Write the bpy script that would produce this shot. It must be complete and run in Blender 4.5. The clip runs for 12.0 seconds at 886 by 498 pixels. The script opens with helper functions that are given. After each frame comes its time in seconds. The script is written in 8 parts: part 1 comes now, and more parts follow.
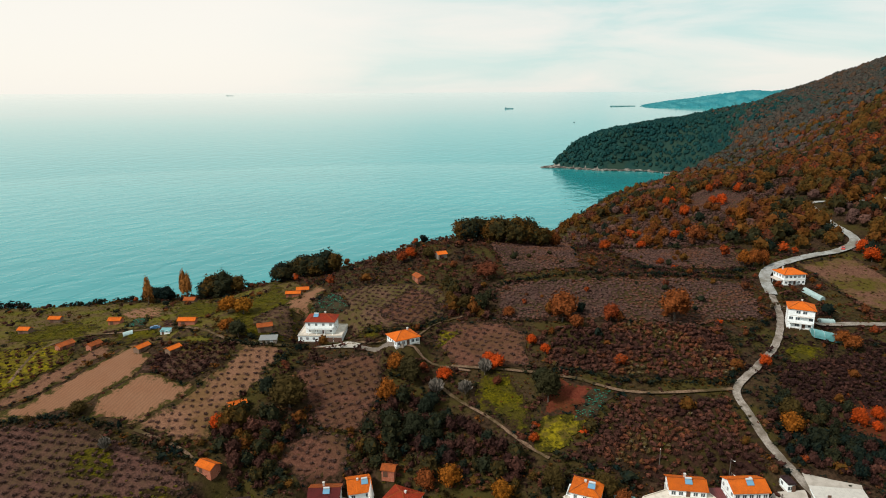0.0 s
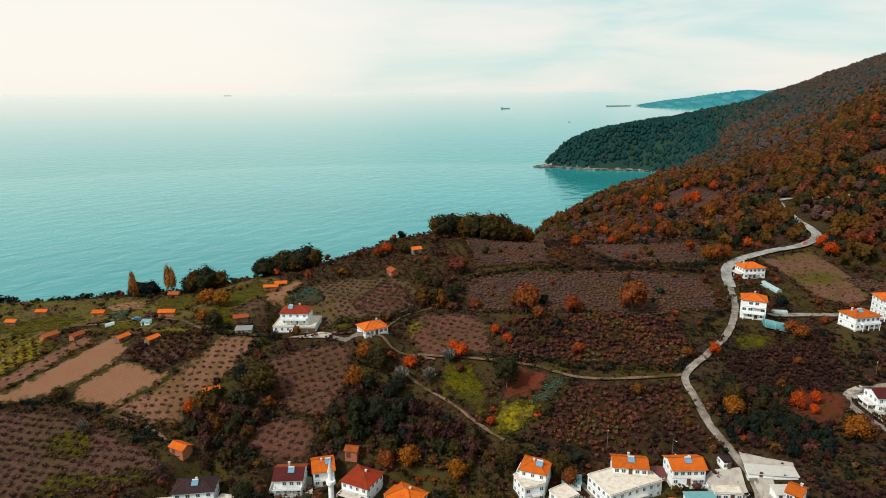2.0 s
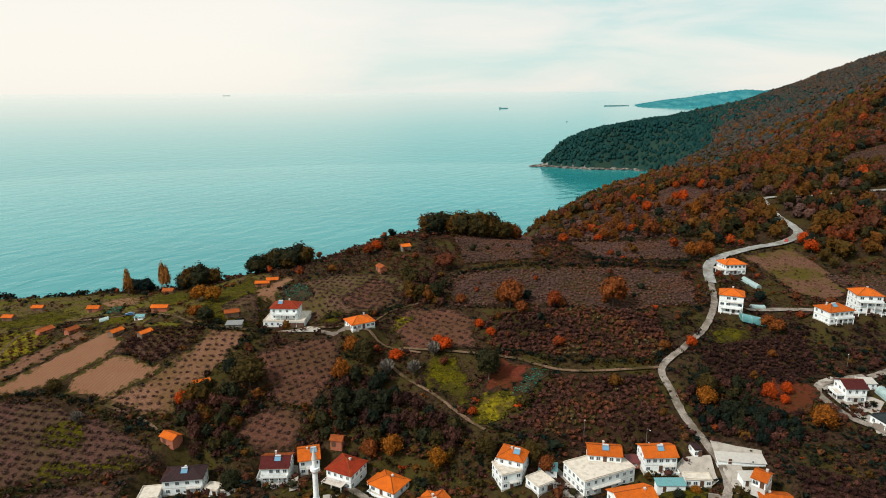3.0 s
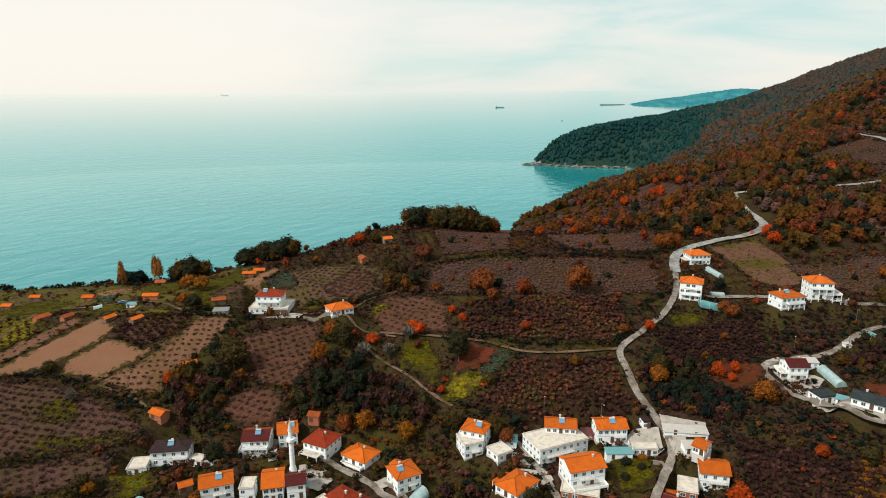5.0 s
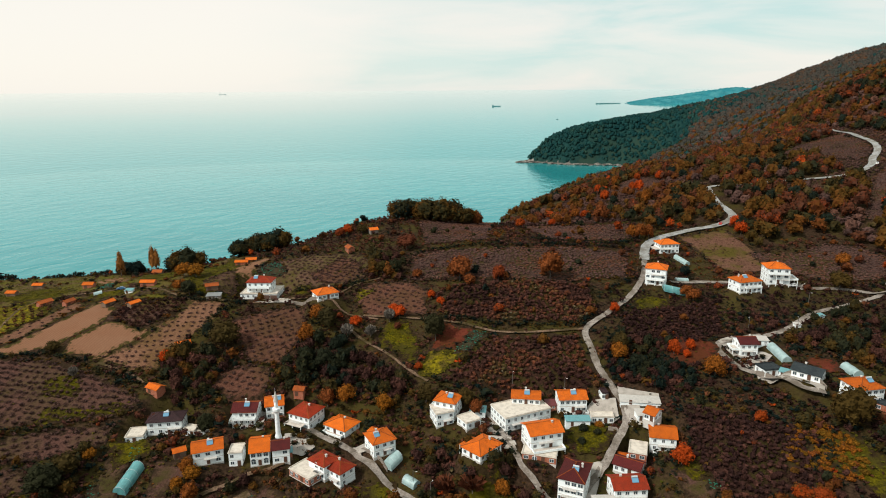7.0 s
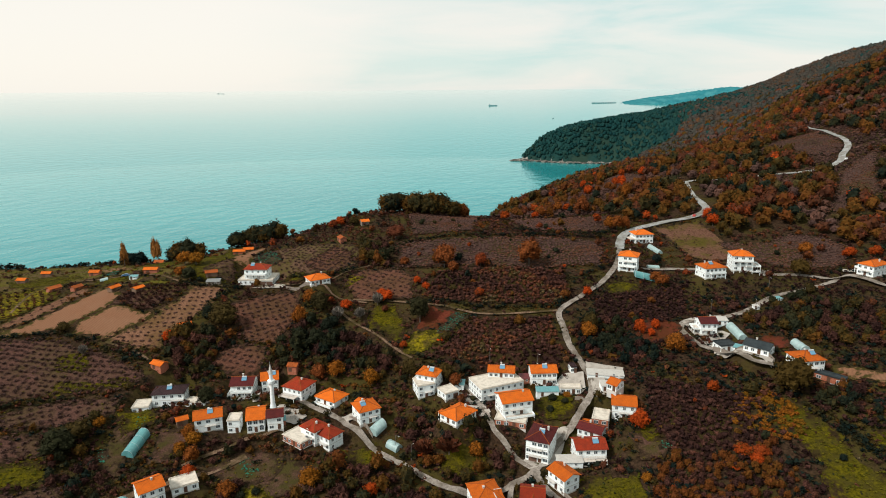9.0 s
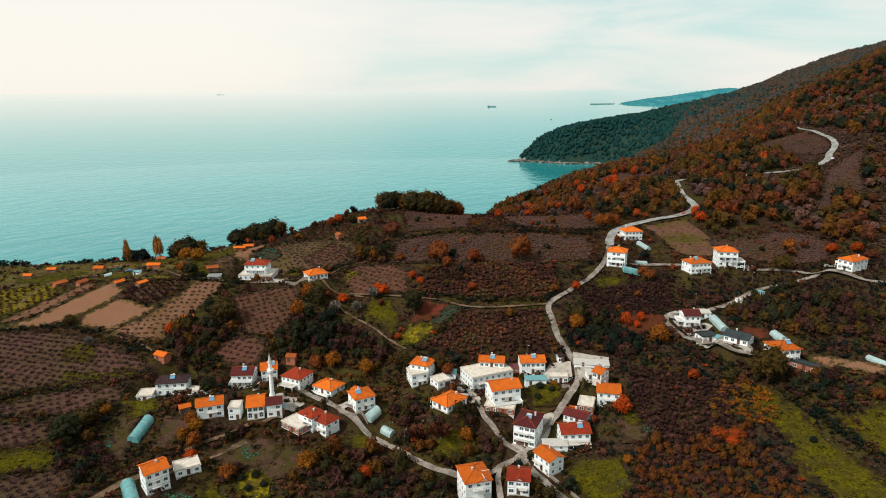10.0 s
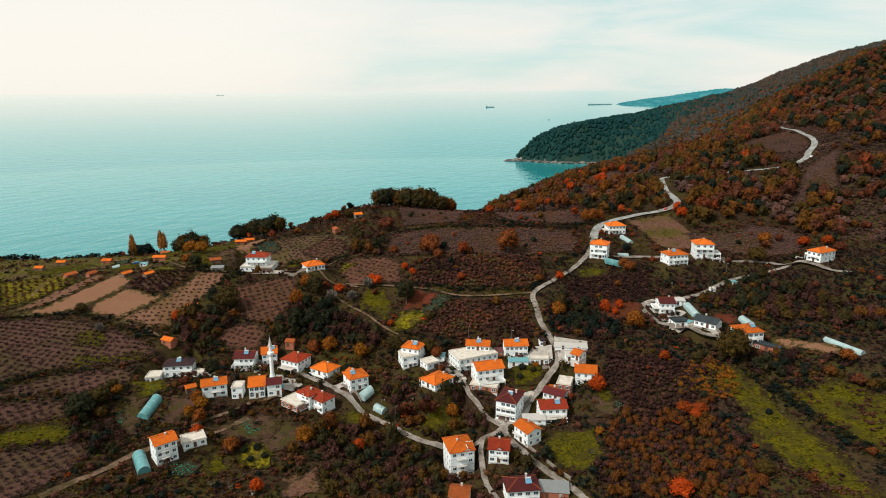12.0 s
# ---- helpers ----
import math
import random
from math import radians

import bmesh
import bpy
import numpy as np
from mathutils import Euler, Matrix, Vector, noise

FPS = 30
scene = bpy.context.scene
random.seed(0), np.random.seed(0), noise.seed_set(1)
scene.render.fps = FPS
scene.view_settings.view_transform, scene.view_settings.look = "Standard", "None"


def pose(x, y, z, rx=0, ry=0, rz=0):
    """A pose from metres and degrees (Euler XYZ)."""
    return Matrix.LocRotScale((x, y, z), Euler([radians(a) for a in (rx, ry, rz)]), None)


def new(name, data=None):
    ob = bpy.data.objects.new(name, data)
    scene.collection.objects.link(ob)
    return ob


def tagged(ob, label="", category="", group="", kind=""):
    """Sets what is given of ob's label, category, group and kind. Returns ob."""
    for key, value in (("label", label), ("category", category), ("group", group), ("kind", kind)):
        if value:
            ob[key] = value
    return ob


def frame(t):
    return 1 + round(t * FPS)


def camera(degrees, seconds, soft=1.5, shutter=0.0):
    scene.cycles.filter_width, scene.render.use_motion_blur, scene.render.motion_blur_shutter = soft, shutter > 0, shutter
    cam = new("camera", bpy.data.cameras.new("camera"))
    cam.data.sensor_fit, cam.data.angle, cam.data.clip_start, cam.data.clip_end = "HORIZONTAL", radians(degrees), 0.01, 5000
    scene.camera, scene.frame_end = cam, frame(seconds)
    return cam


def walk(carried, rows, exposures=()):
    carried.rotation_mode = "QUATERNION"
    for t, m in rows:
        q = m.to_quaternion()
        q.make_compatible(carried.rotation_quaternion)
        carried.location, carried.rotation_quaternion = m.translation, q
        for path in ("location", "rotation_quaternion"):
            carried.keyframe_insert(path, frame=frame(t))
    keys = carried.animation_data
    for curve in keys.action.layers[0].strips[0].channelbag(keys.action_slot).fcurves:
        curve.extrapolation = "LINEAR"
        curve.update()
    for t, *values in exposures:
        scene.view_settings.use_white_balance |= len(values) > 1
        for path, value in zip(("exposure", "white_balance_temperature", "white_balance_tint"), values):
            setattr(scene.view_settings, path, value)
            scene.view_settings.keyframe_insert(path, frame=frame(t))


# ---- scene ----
cam = camera(70.0, 12.0, soft=1.0)


def view(x, y, z, yaw, pitch, roll):
    """Camera pose from its place, heading, tilt and lean in degrees."""
    return pose(x, y, z, 90 + pitch, 0, yaw) @ pose(0, 0, 0, 0, 0, roll)


PATH = [
    (0.0, view(-0.00, 0.00, 162.07, 0.000, -13.900, -0.205)),
    (0.5, view(3.61, -2.58, 162.07, 0.001, -13.897, -0.206)),
    (1.0, view(7.29, -5.55, 162.13, -0.014, -13.897, -0.216)),
    (1.5, view(10.81, -8.82, 162.28, -0.037, -13.899, -0.230)),
    (2.0, view(14.11, -12.33, 162.36, -0.058, -13.911, -0.238)),
    (2.5, view(17.39, -16.02, 162.47, -0.075, -13.916, -0.251)),
    (3.0, view(20.55, -19.84, 162.59, -0.093, -13.926, -0.262)),
    (5.0, view(32.19, -37.18, 162.30, -0.159, -13.980, -0.335)),
    (5.5, view(34.90, -42.04, 162.11, -0.171, -13.986, -0.336)),
    (6.0, view(37.47, -47.12, 162.01, -0.189, -14.015, -0.364)),
    (6.5, view(39.72, -52.25, 161.70, -0.231, -14.035, -0.378)),
    (7.0, view(41.98, -57.37, 161.49, -0.263, -14.061, -0.395)),
    (9.0, view(49.04, -79.92, 160.85, -0.409, -14.094, -0.365)),
    (9.5, view(50.56, -85.70, 160.71, -0.437, -14.062, -0.361)),
    (10.0, view(52.05, -91.35, 160.71, -0.446, -14.002, -0.347)),
    (10.5, view(53.37, -96.97, 160.78, -0.451, -13.981, -0.345)),
    (11.0, view(54.62, -102.35, 160.86, -0.472, -13.969, -0.355)),
    (11.5, view(55.73, -107.05, 160.87, -0.495, -13.967, -0.359)),
    (12.0, view(56.78, -111.35, 160.92, -0.494, -13.963, -0.354)),
]
walk(cam, PATH)

# ---- sky, sun and exposure ----
SUN_TURN, SUN_HEIGHT = -122.0, 46.0  # degrees: left of straight ahead, above the horizon


def node(tree, kind, **values):
    """Adds a shader node, sets its properties and unlinked inputs."""
    n = tree.nodes.new(kind)
    for key, value in values.items():
        if key in n.inputs:
            n.inputs[key].default_value = value
    return n


def ramp(tree, stops):
    """A colour ramp with the given stops (place, colour)."""
    n = tree.nodes.new("ShaderNodeValToRGB")
    el = n.color_ramp.elements
    while len(el) < len(stops):
        el.new(0.5)
    for e, (at, col) in zip(el, stops):
        e.position = at
        e.color = (*col, 1)
    return n


def sky_world():
    world = bpy.data.worlds.new("sky")
    scene.world = world
    world.use_nodes = True
    t = world.node_tree
    t.nodes.clear()
    out = t.nodes.new("ShaderNodeOutputWorld")
    back = t.nodes.new("ShaderNodeBackground")
    clear = t.nodes.new("ShaderNodeTexSky")
    clear.sky_type = "NISHITA"
    clear.sun_disc = False
    clear.sun_elevation = radians(SUN_HEIGHT)
    clear.sun_rotation = radians(SUN_TURN)
    way = t.nodes.new("ShaderNodeTexCoord")
    # layered cloud deck: noise on the directions, flattened towards the horizon
    flat = t.nodes.new("ShaderNodeMapping")
    flat.inputs["Scale"].default_value = (1.6, 1.6, 9.0)
    t.links.new(way.outputs["Generated"], flat.inputs["Vector"])
    cloud = node(t, "ShaderNodeTexNoise", Scale=1.7, Detail=7.0, Roughness=0.55, Distortion=0.35)
    t.links.new(flat.outputs["Vector"], cloud.inputs["Vector"])
    deck = ramp(t, [(0.36, (0.56, 0.74, 0.71)), (0.47, (0.72, 0.79, 0.745)), (0.60, (0.84, 0.825, 0.765))])
    t.links.new(cloud.outputs["Fac"], deck.inputs["Fac"])
    # bright veil where the cloud is thin over the sea
    a, e = radians(-30), radians(17)
    dot = t.nodes.new("ShaderNodeVectorMath")
    dot.operation = "DOT_PRODUCT"
    dot.inputs[1].default_value = (math.sin(a) * math.cos(e), math.cos(a) * math.cos(e), math.sin(e))
    t.links.new(way.outputs["Generated"], dot.inputs[0])
    veil = ramp(t, [(0.72, (0, 0, 0)), (0.86, (0.30, 0.30, 0.30)), (0.97, (1, 1, 1))])
    veil.color_ramp.interpolation = "EASE"
    t.links.new(dot.outputs["Value"], veil.inputs["Fac"])
    lit = t.nodes.new("ShaderNodeMix")
    lit.data_type = "RGBA"
    t.links.new(veil.outputs["Color"], lit.inputs["Factor"])
    t.links.new(deck.outputs["Color"], lit.inputs["A"])
    lit.inputs["B"].default_value = (0.945, 0.90, 0.82, 1)
    # the cloud is thicker overhead than over the sea
    part_z = t.nodes.new("ShaderNodeSeparateXYZ")
    t.links.new(way.outputs["Generated"], part_z.inputs["Vector"])
    rise = node(t, "ShaderNodeMapRange")
    rise.inputs["From Min"].default_value = 0.0
    rise.inputs["From Max"].default_value = 1.0
    rise.inputs["To Min"].default_value = 0.98
    rise.inputs["To Max"].default_value = 0.95
    t.links.new(part_z.outputs["Z"], rise.inputs["Value"])
    deckup = t.nodes.new("ShaderNodeVectorMath")
    deckup.operation = "SCALE"
    t.links.new(lit.outputs["Result"], deckup.inputs[0])
    t.links.new(rise.outputs["Result"], deckup.inputs["Scale"])
    # blue sky above the deck, thin
    dim = t.nodes.new("ShaderNodeMix")
    dim.data_type = "RGBA"
    dim.blend_type = "ADD"
    dim.inputs["Factor"].default_value = 0.012
    t.links.new(deckup.outputs["Vector"], dim.inputs["A"])
    t.links.new(clear.outputs["Color"], dim.inputs["B"])
    t.links.new(dim.outputs["Result"], back.inputs["Color"])
    back.inputs["Strength"].default_value = 1.0
    t.links.new(back.outputs["Background"], out.inputs["Surface"])


sky_world()
sun = new("sun", bpy.data.lights.new("sun", "SUN"))
sun.data.energy = 3.9
sun.data.angle = radians(10)
sun.data.color = (1.0, 0.93, 0.84)
sun.rotation_euler = (radians(90 - SUN_HEIGHT), 0, radians(180 - SUN_TURN))
scene.view_settings.exposure = 0.0


# ---- materials ----
def material(name, rough=0.85, metal=0.0):
    m = bpy.data.materials.new(name)
    m.use_nodes = True
    t = m.node_tree
    b = t.nodes["Principled BSDF"]
    b.inputs["Roughness"].default_value = rough
    b.inputs["Metallic"].default_value = metal
    return m, t, b


def mixed(tree, a, b, fac, blend="MIX"):
    """Mixes two colours (values or sockets) by a factor (value or socket)."""
    n = tree.nodes.new("ShaderNodeMix")
    n.data_type = "RGBA"
    n.blend_type = blend
    for key, v in (("A", a), ("B", b), ("Factor", fac)):
        if isinstance(v, bpy.types.NodeSocket):
            tree.links.new(v, n.inputs[key])
        else:
            n.inputs[key].default_value = (*v, 1) if isinstance(v, tuple) else v
    return n.outputs["Result"]


def grain(tree, scale, detail=5.0, rough=0.6, low=0.35, high=0.65):
    """Noise in metres, stretched to 0..1."""
    at = tree.nodes.new("ShaderNodeNewGeometry")
    n = node(tree, "ShaderNodeTexNoise", Scale=scale, Detail=detail, Roughness=rough)
    tree.links.new(at.outputs["Position"], n.inputs["Vector"])
    r = tree.nodes.new("ShaderNodeMapRange")
    r.inputs["From Min"].default_value = low
    r.inputs["From Max"].default_value = high
    tree.links.new(n.outputs["Fac"], r.inputs["Value"])
    return r.outputs["Result"]


def relief(tree, bsdf, height, distance, strength=0.6):
    b = node(tree, "ShaderNodeBump", Strength=strength, Distance=distance)
    tree.links.new(height, b.inputs["Height"])
    tree.links.new(b.outputs["Normal"], bsdf.inputs["Normal"])


def earth(name, dark, light, stain, fine=1.2, coarse=0.07, bump=0.25, furrow=None, verge=None):
    """Soil or grass: two colours in a fine grain, a third in broad patches."""
    m, t, b = material(name, 0.95)
    c = mixed(t, dark, light, grain(t, fine))
    c = mixed(t, c, stain, grain(t, coarse, 6.0, 0.65, 0.44, 0.60))
    c = mixed(t, c, tuple(0.45 * v for v in dark), grain(t, fine * 0.35, 5.0, 0.7, 0.52, 0.75))
    if furrow is not None:
        at = t.nodes.new("ShaderNodeNewGeometry")
        way = t.nodes.new("ShaderNodeMapping")
        way.inputs["Rotation"].default_value = (0, 0, radians(furrow))
        t.links.new(at.outputs["Position"], way.inputs["Vector"])
        w = node(t, "ShaderNodeTexWave", Scale=0.22, Distortion=5.0, Detail=4.0)
        t.links.new(way.outputs["Vector"], w.inputs["Vector"])
        c = mixed(t, c, tuple(0.5 * v for v in dark), w.outputs["Fac"], "MIX")
        c = mixed(t, mixed(t, light, stain, grain(t, 0.12, 5.0, 0.6)), c, 0.30)
    if verge:  # rough grass and weeds grow in from the field's edge
        at = t.nodes.new("ShaderNodeAttribute")
        at.attribute_name = "inner"
        reach = t.nodes.new("ShaderNodeMath")
        reach.operation = "MULTIPLY_ADD"
        t.links.new(grain(t, 0.3, 4.0, 0.65), reach.inputs[0])
        reach.inputs[1].default_value = -4.2
        t.links.new(at.outputs["Fac"], reach.inputs[2])
        soft = t.nodes.new("ShaderNodeMapRange")
        soft.inputs["From Min"].default_value = -1.4
        soft.inputs["From Max"].default_value = 0.5
        t.links.new(reach.outputs["Value"], soft.inputs["Value"])
        c = mixed(t, mixed(t, tuple(0.45 * v for v in verge), verge, grain(t, 0.8)), c, soft.outputs["Result"])
    t.links.new(c, b.inputs["Base Color"])
    relief(t, b, grain(t, fine * 1.5), bump)
    b.inputs["Specular IOR Level"].default_value = 0.03
    return m


def painted(name, col, dirt=(0.35, 0.33, 0.30), amount=0.35, rough=0.8, fine=2.0):
    """Plaster, render or sheet with stains."""
    m, t, b = material(name, rough)
    g = grain(t, fine, 6.0, 0.65, 0.45, 0.8)
    s = t.nodes.new("ShaderNodeMath")
    s.operation = "MULTIPLY"
    s.inputs[1].default_value = amount
    t.links.new(g, s.inputs[0])
    t.links.new(mixed(t, col, dirt, s.outputs[0]), b.inputs["Base Color"])
    return m


def leaves(name, stops, rough=0.8, low=0.55, high=1.35):
    """Foliage: each plant has its own tint, each leaf clump its own brightness."""
    m, t, b = material(name, rough)
    at = t.nodes.new("ShaderNodeAttribute")
    at.attribute_name = "tint"
    r = ramp(t, stops)
    t.links.new(at.outputs["Fac"], r.inputs["Fac"])
    geo = t.nodes.new("ShaderNodeNewGeometry")
    v = t.nodes.new("ShaderNodeMapRange")
    v.inputs["To Min"].default_value = low
    v.inputs["To Max"].default_value = high
    t.links.new(geo.outputs["Random Per Island"], v.inputs["Value"])
    s = t.nodes.new("ShaderNodeVectorMath")
    s.operation = "SCALE"
    t.links.new(r.outputs["Color"], s.inputs[0])
    t.links.new(v.outputs["Result"], s.inputs["Scale"])
    t.links.new(s.outputs["Vector"], b.inputs["Base Color"])
    b.inputs["Specular IOR Level"].default_value = 0.03
    return m


AUTUMN = [(0.0, (0.005, 0.011, 0.010)), (0.2, (0.018, 0.019, 0.009)), (0.36, (0.048, 0.029, 0.007)), (0.5, (0.084, 0.034, 0.007)),
          (0.62, (0.092, 0.028, 0.008)), (0.78, (0.052, 0.021, 0.013)), (0.9, (0.20, 0.034, 0.006)), (1.0, (0.36, 0.042, 0.006))]
M_LEAF = leaves("autumn_leaves", AUTUMN, 0.8, 0.68, 1.26)
M_TWIG = leaves("bare_twigs", [(0.0, (0.021, 0.010, 0.009)), (0.45, (0.064, 0.027, 0.020)), (0.7, (0.092, 0.030, 0.015)), (0.85, (0.060, 0.042, 0.014)), (1.0, (0.15, 0.13, 0.11))])
M_MAUVE = leaves("bare_mauve_twigs", [(0.0, (0.052, 0.030, 0.026)), (0.6, (0.090, 0.048, 0.039)), (0.85, (0.098, 0.042, 0.026)), (1.0, (0.050, 0.040, 0.014))], 0.8, 0.75, 1.2)
# far woods: distance haze is put into the leaf colours, greyer and bluer
M_FAR = leaves("haze_greyed_leaves", [(0.0, (0.022, 0.042, 0.038)), (0.3, (0.036, 0.040, 0.034)), (0.6, (0.050, 0.042, 0.036)), (0.85, (0.066, 0.040, 0.025)), (1.0, (0.10, 0.040, 0.015))], 0.8, 0.85, 1.12)
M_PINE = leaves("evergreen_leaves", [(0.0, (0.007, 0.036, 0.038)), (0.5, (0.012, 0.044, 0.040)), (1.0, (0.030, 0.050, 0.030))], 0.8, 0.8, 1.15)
M_GRASS = leaves("grass_tufts", [(0.0, (0.020, 0.022, 0.004)), (0.35, (0.060, 0.059, 0.006)), (0.6, (0.084, 0.068, 0.008)), (0.8, (0.056, 0.032, 0.015)), (1.0, (0.035, 0.019, 0.012))])
M_GOLD = leaves("golden_brown_leaves", [(0.0, (0.060, 0.038, 0.006)), (0.3, (0.120, 0.054, 0.006)), (0.42, (0.155, 0.053, 0.006)), (0.52, (0.145, 0.044, 0.008)), (0.7, (0.118, 0.034, 0.010)), (1.0, (0.09, 0.028, 0.012))], 0.8, 0.5, 1.5)
M_POPLAR = leaves("poplar_leaves", [(0.0, (0.16, 0.070, 0.018)), (1.0, (0.26, 0.105, 0.028))])
M_CABBAGE = leaves("cabbage_leaves", [(0.0, (0.012, 0.115, 0.088)), (1.0, (0.032, 0.155, 0.100))])
M_BARK = painted("bark", (0.09, 0.07, 0.055), (0.03, 0.025, 0.02), 0.7, 0.95, 4.0)
M_SCRUB = earth("scrub_ground", (0.016, 0.010, 0.006), (0.056, 0.033, 0.020), (0.044, 0.035, 0.010), 0.9, 0.05)
M_FLOOR = earth("forest_floor", (0.016, 0.014, 0.010), (0.034, 0.024, 0.018), (0.020, 0.020, 0.012), 0.12, 0.01)
M_GREEN_FLOOR = earth("evergreen_undergrowth", (0.008, 0.032, 0.032), (0.013, 0.042, 0.038), (0.020, 0.040, 0.030), 0.12, 0.012)
SOILS = {
    "plough": earth("ploughed_soil", (0.135, 0.060, 0.033), (0.205, 0.100, 0.057), (0.215, 0.114, 0.068), 1.4, 0.05, furrow=21, verge=(0.052, 0.044, 0.012)),
    "tanrows": earth("pale_orchard_soil", (0.125, 0.060, 0.037), (0.200, 0.104, 0.064), (0.120, 0.066, 0.030), 1.4, 0.06, verge=(0.052, 0.040, 0.014)),
    "tanstrip": earth("pale_strip_soil", (0.105, 0.050, 0.031), (0.165, 0.084, 0.052), (0.085, 0.046, 0.026), 1.4, 0.07, verge=(0.052, 0.042, 0.012)),
    "darkrows": earth("dark_orchard_soil", (0.052, 0.028, 0.023), (0.104, 0.052, 0.042), (0.070, 0.050, 0.016), 1.4, 0.05, verge=(0.038, 0.024, 0.014)),
    "redrows": earth("red_orchard_soil", (0.070, 0.030, 0.020), (0.125, 0.056, 0.038), (0.078, 0.040, 0.022), 1.4, 0.05, verge=(0.038, 0.024, 0.014)),
    "greyrows": earth("grey_orchard_grass", (0.066, 0.038, 0.024), (0.118, 0.064, 0.043), (0.066, 0.052, 0.018), 1.2, 0.06, verge=(0.038, 0.024, 0.014)),
    "mauverows": earth("mauve_orchard_soil", (0.058, 0.029, 0.023), (0.108, 0.053, 0.041), (0.066, 0.044, 0.022), 1.4, 0.035, verge=(0.038, 0.024, 0.014)),
    "mauvehazel": earth("mauve_orchard_floor", (0.042, 0.025, 0.021), (0.078, 0.045, 0.037), (0.042, 0.030, 0.012), 1.2, 0.05, verge=(0.038, 0.024, 0.014)),
    "heath": earth("brown_heath", (0.056, 0.037, 0.017), (0.112, 0.072, 0.034), (0.085, 0.076, 0.010), 0.9, 0.05, verge=(0.038, 0.024, 0.014)),
    "hazel": earth("orchard_floor", (0.020, 0.010, 0.008), (0.046, 0.021, 0.016), (0.034, 0.028, 0.008), 1.2, 0.05, verge=(0.038, 0.024, 0.014)),
    "redsoil": earth("red_soil", (0.080, 0.017, 0.010), (0.122, 0.032, 0.018), (0.075, 0.024, 0.010), 1.2, 0.06, verge=(0.038, 0.024, 0.014)),
    "soil": earth("garden_soil", (0.048, 0.025, 0.018), (0.096, 0.050, 0.038), (0.046, 0.038, 0.012), 1.4, 0.08, verge=(0.038, 0.024, 0.014)),
    "lawn": earth("grass", (0.030, 0.027, 0.002), (0.098, 0.080, 0.004), (0.044, 0.036, 0.007), 1.1, 0.14, verge=(0.034, 0.022, 0.010)),
    "yellow": earth("yellow_grass", (0.060, 0.050, 0.004), (0.20, 0.155, 0.007), (0.070, 0.050, 0.012), 0.7, 0.16, verge=(0.042, 0.036, 0.006)),
    "crop": earth("cabbage_plot_soil", (0.034, 0.024, 0.015), (0.060, 0.044, 0.026), (0.030, 0.050, 0.024), 2.2, 0.3, verge=(0.036, 0.024, 0.014)),
    "dry": earth("dry_grass", (0.080, 0.038, 0.025), (0.138, 0.070, 0.047), (0.066, 0.052, 0.011), 1.0, 0.055, verge=(0.038, 0.024, 0.014)),
}
PAVING = {
    "asphalt": earth("pale_asphalt", (0.23, 0.235, 0.23), (0.31, 0.315, 0.31), (0.16, 0.15, 0.13), 2.0, 0.12, 0.02),
    "concrete": earth("concrete_paving", (0.18, 0.155, 0.135), (0.29, 0.255, 0.225), (0.12, 0.10, 0.08), 1.6, 0.18, 0.03),
    "dirt": earth("dirt_track", (0.10, 0.062, 0.040), (0.19, 0.125, 0.085), (0.055, 0.04, 0.018), 1.6, 0.12, 0.08),
}


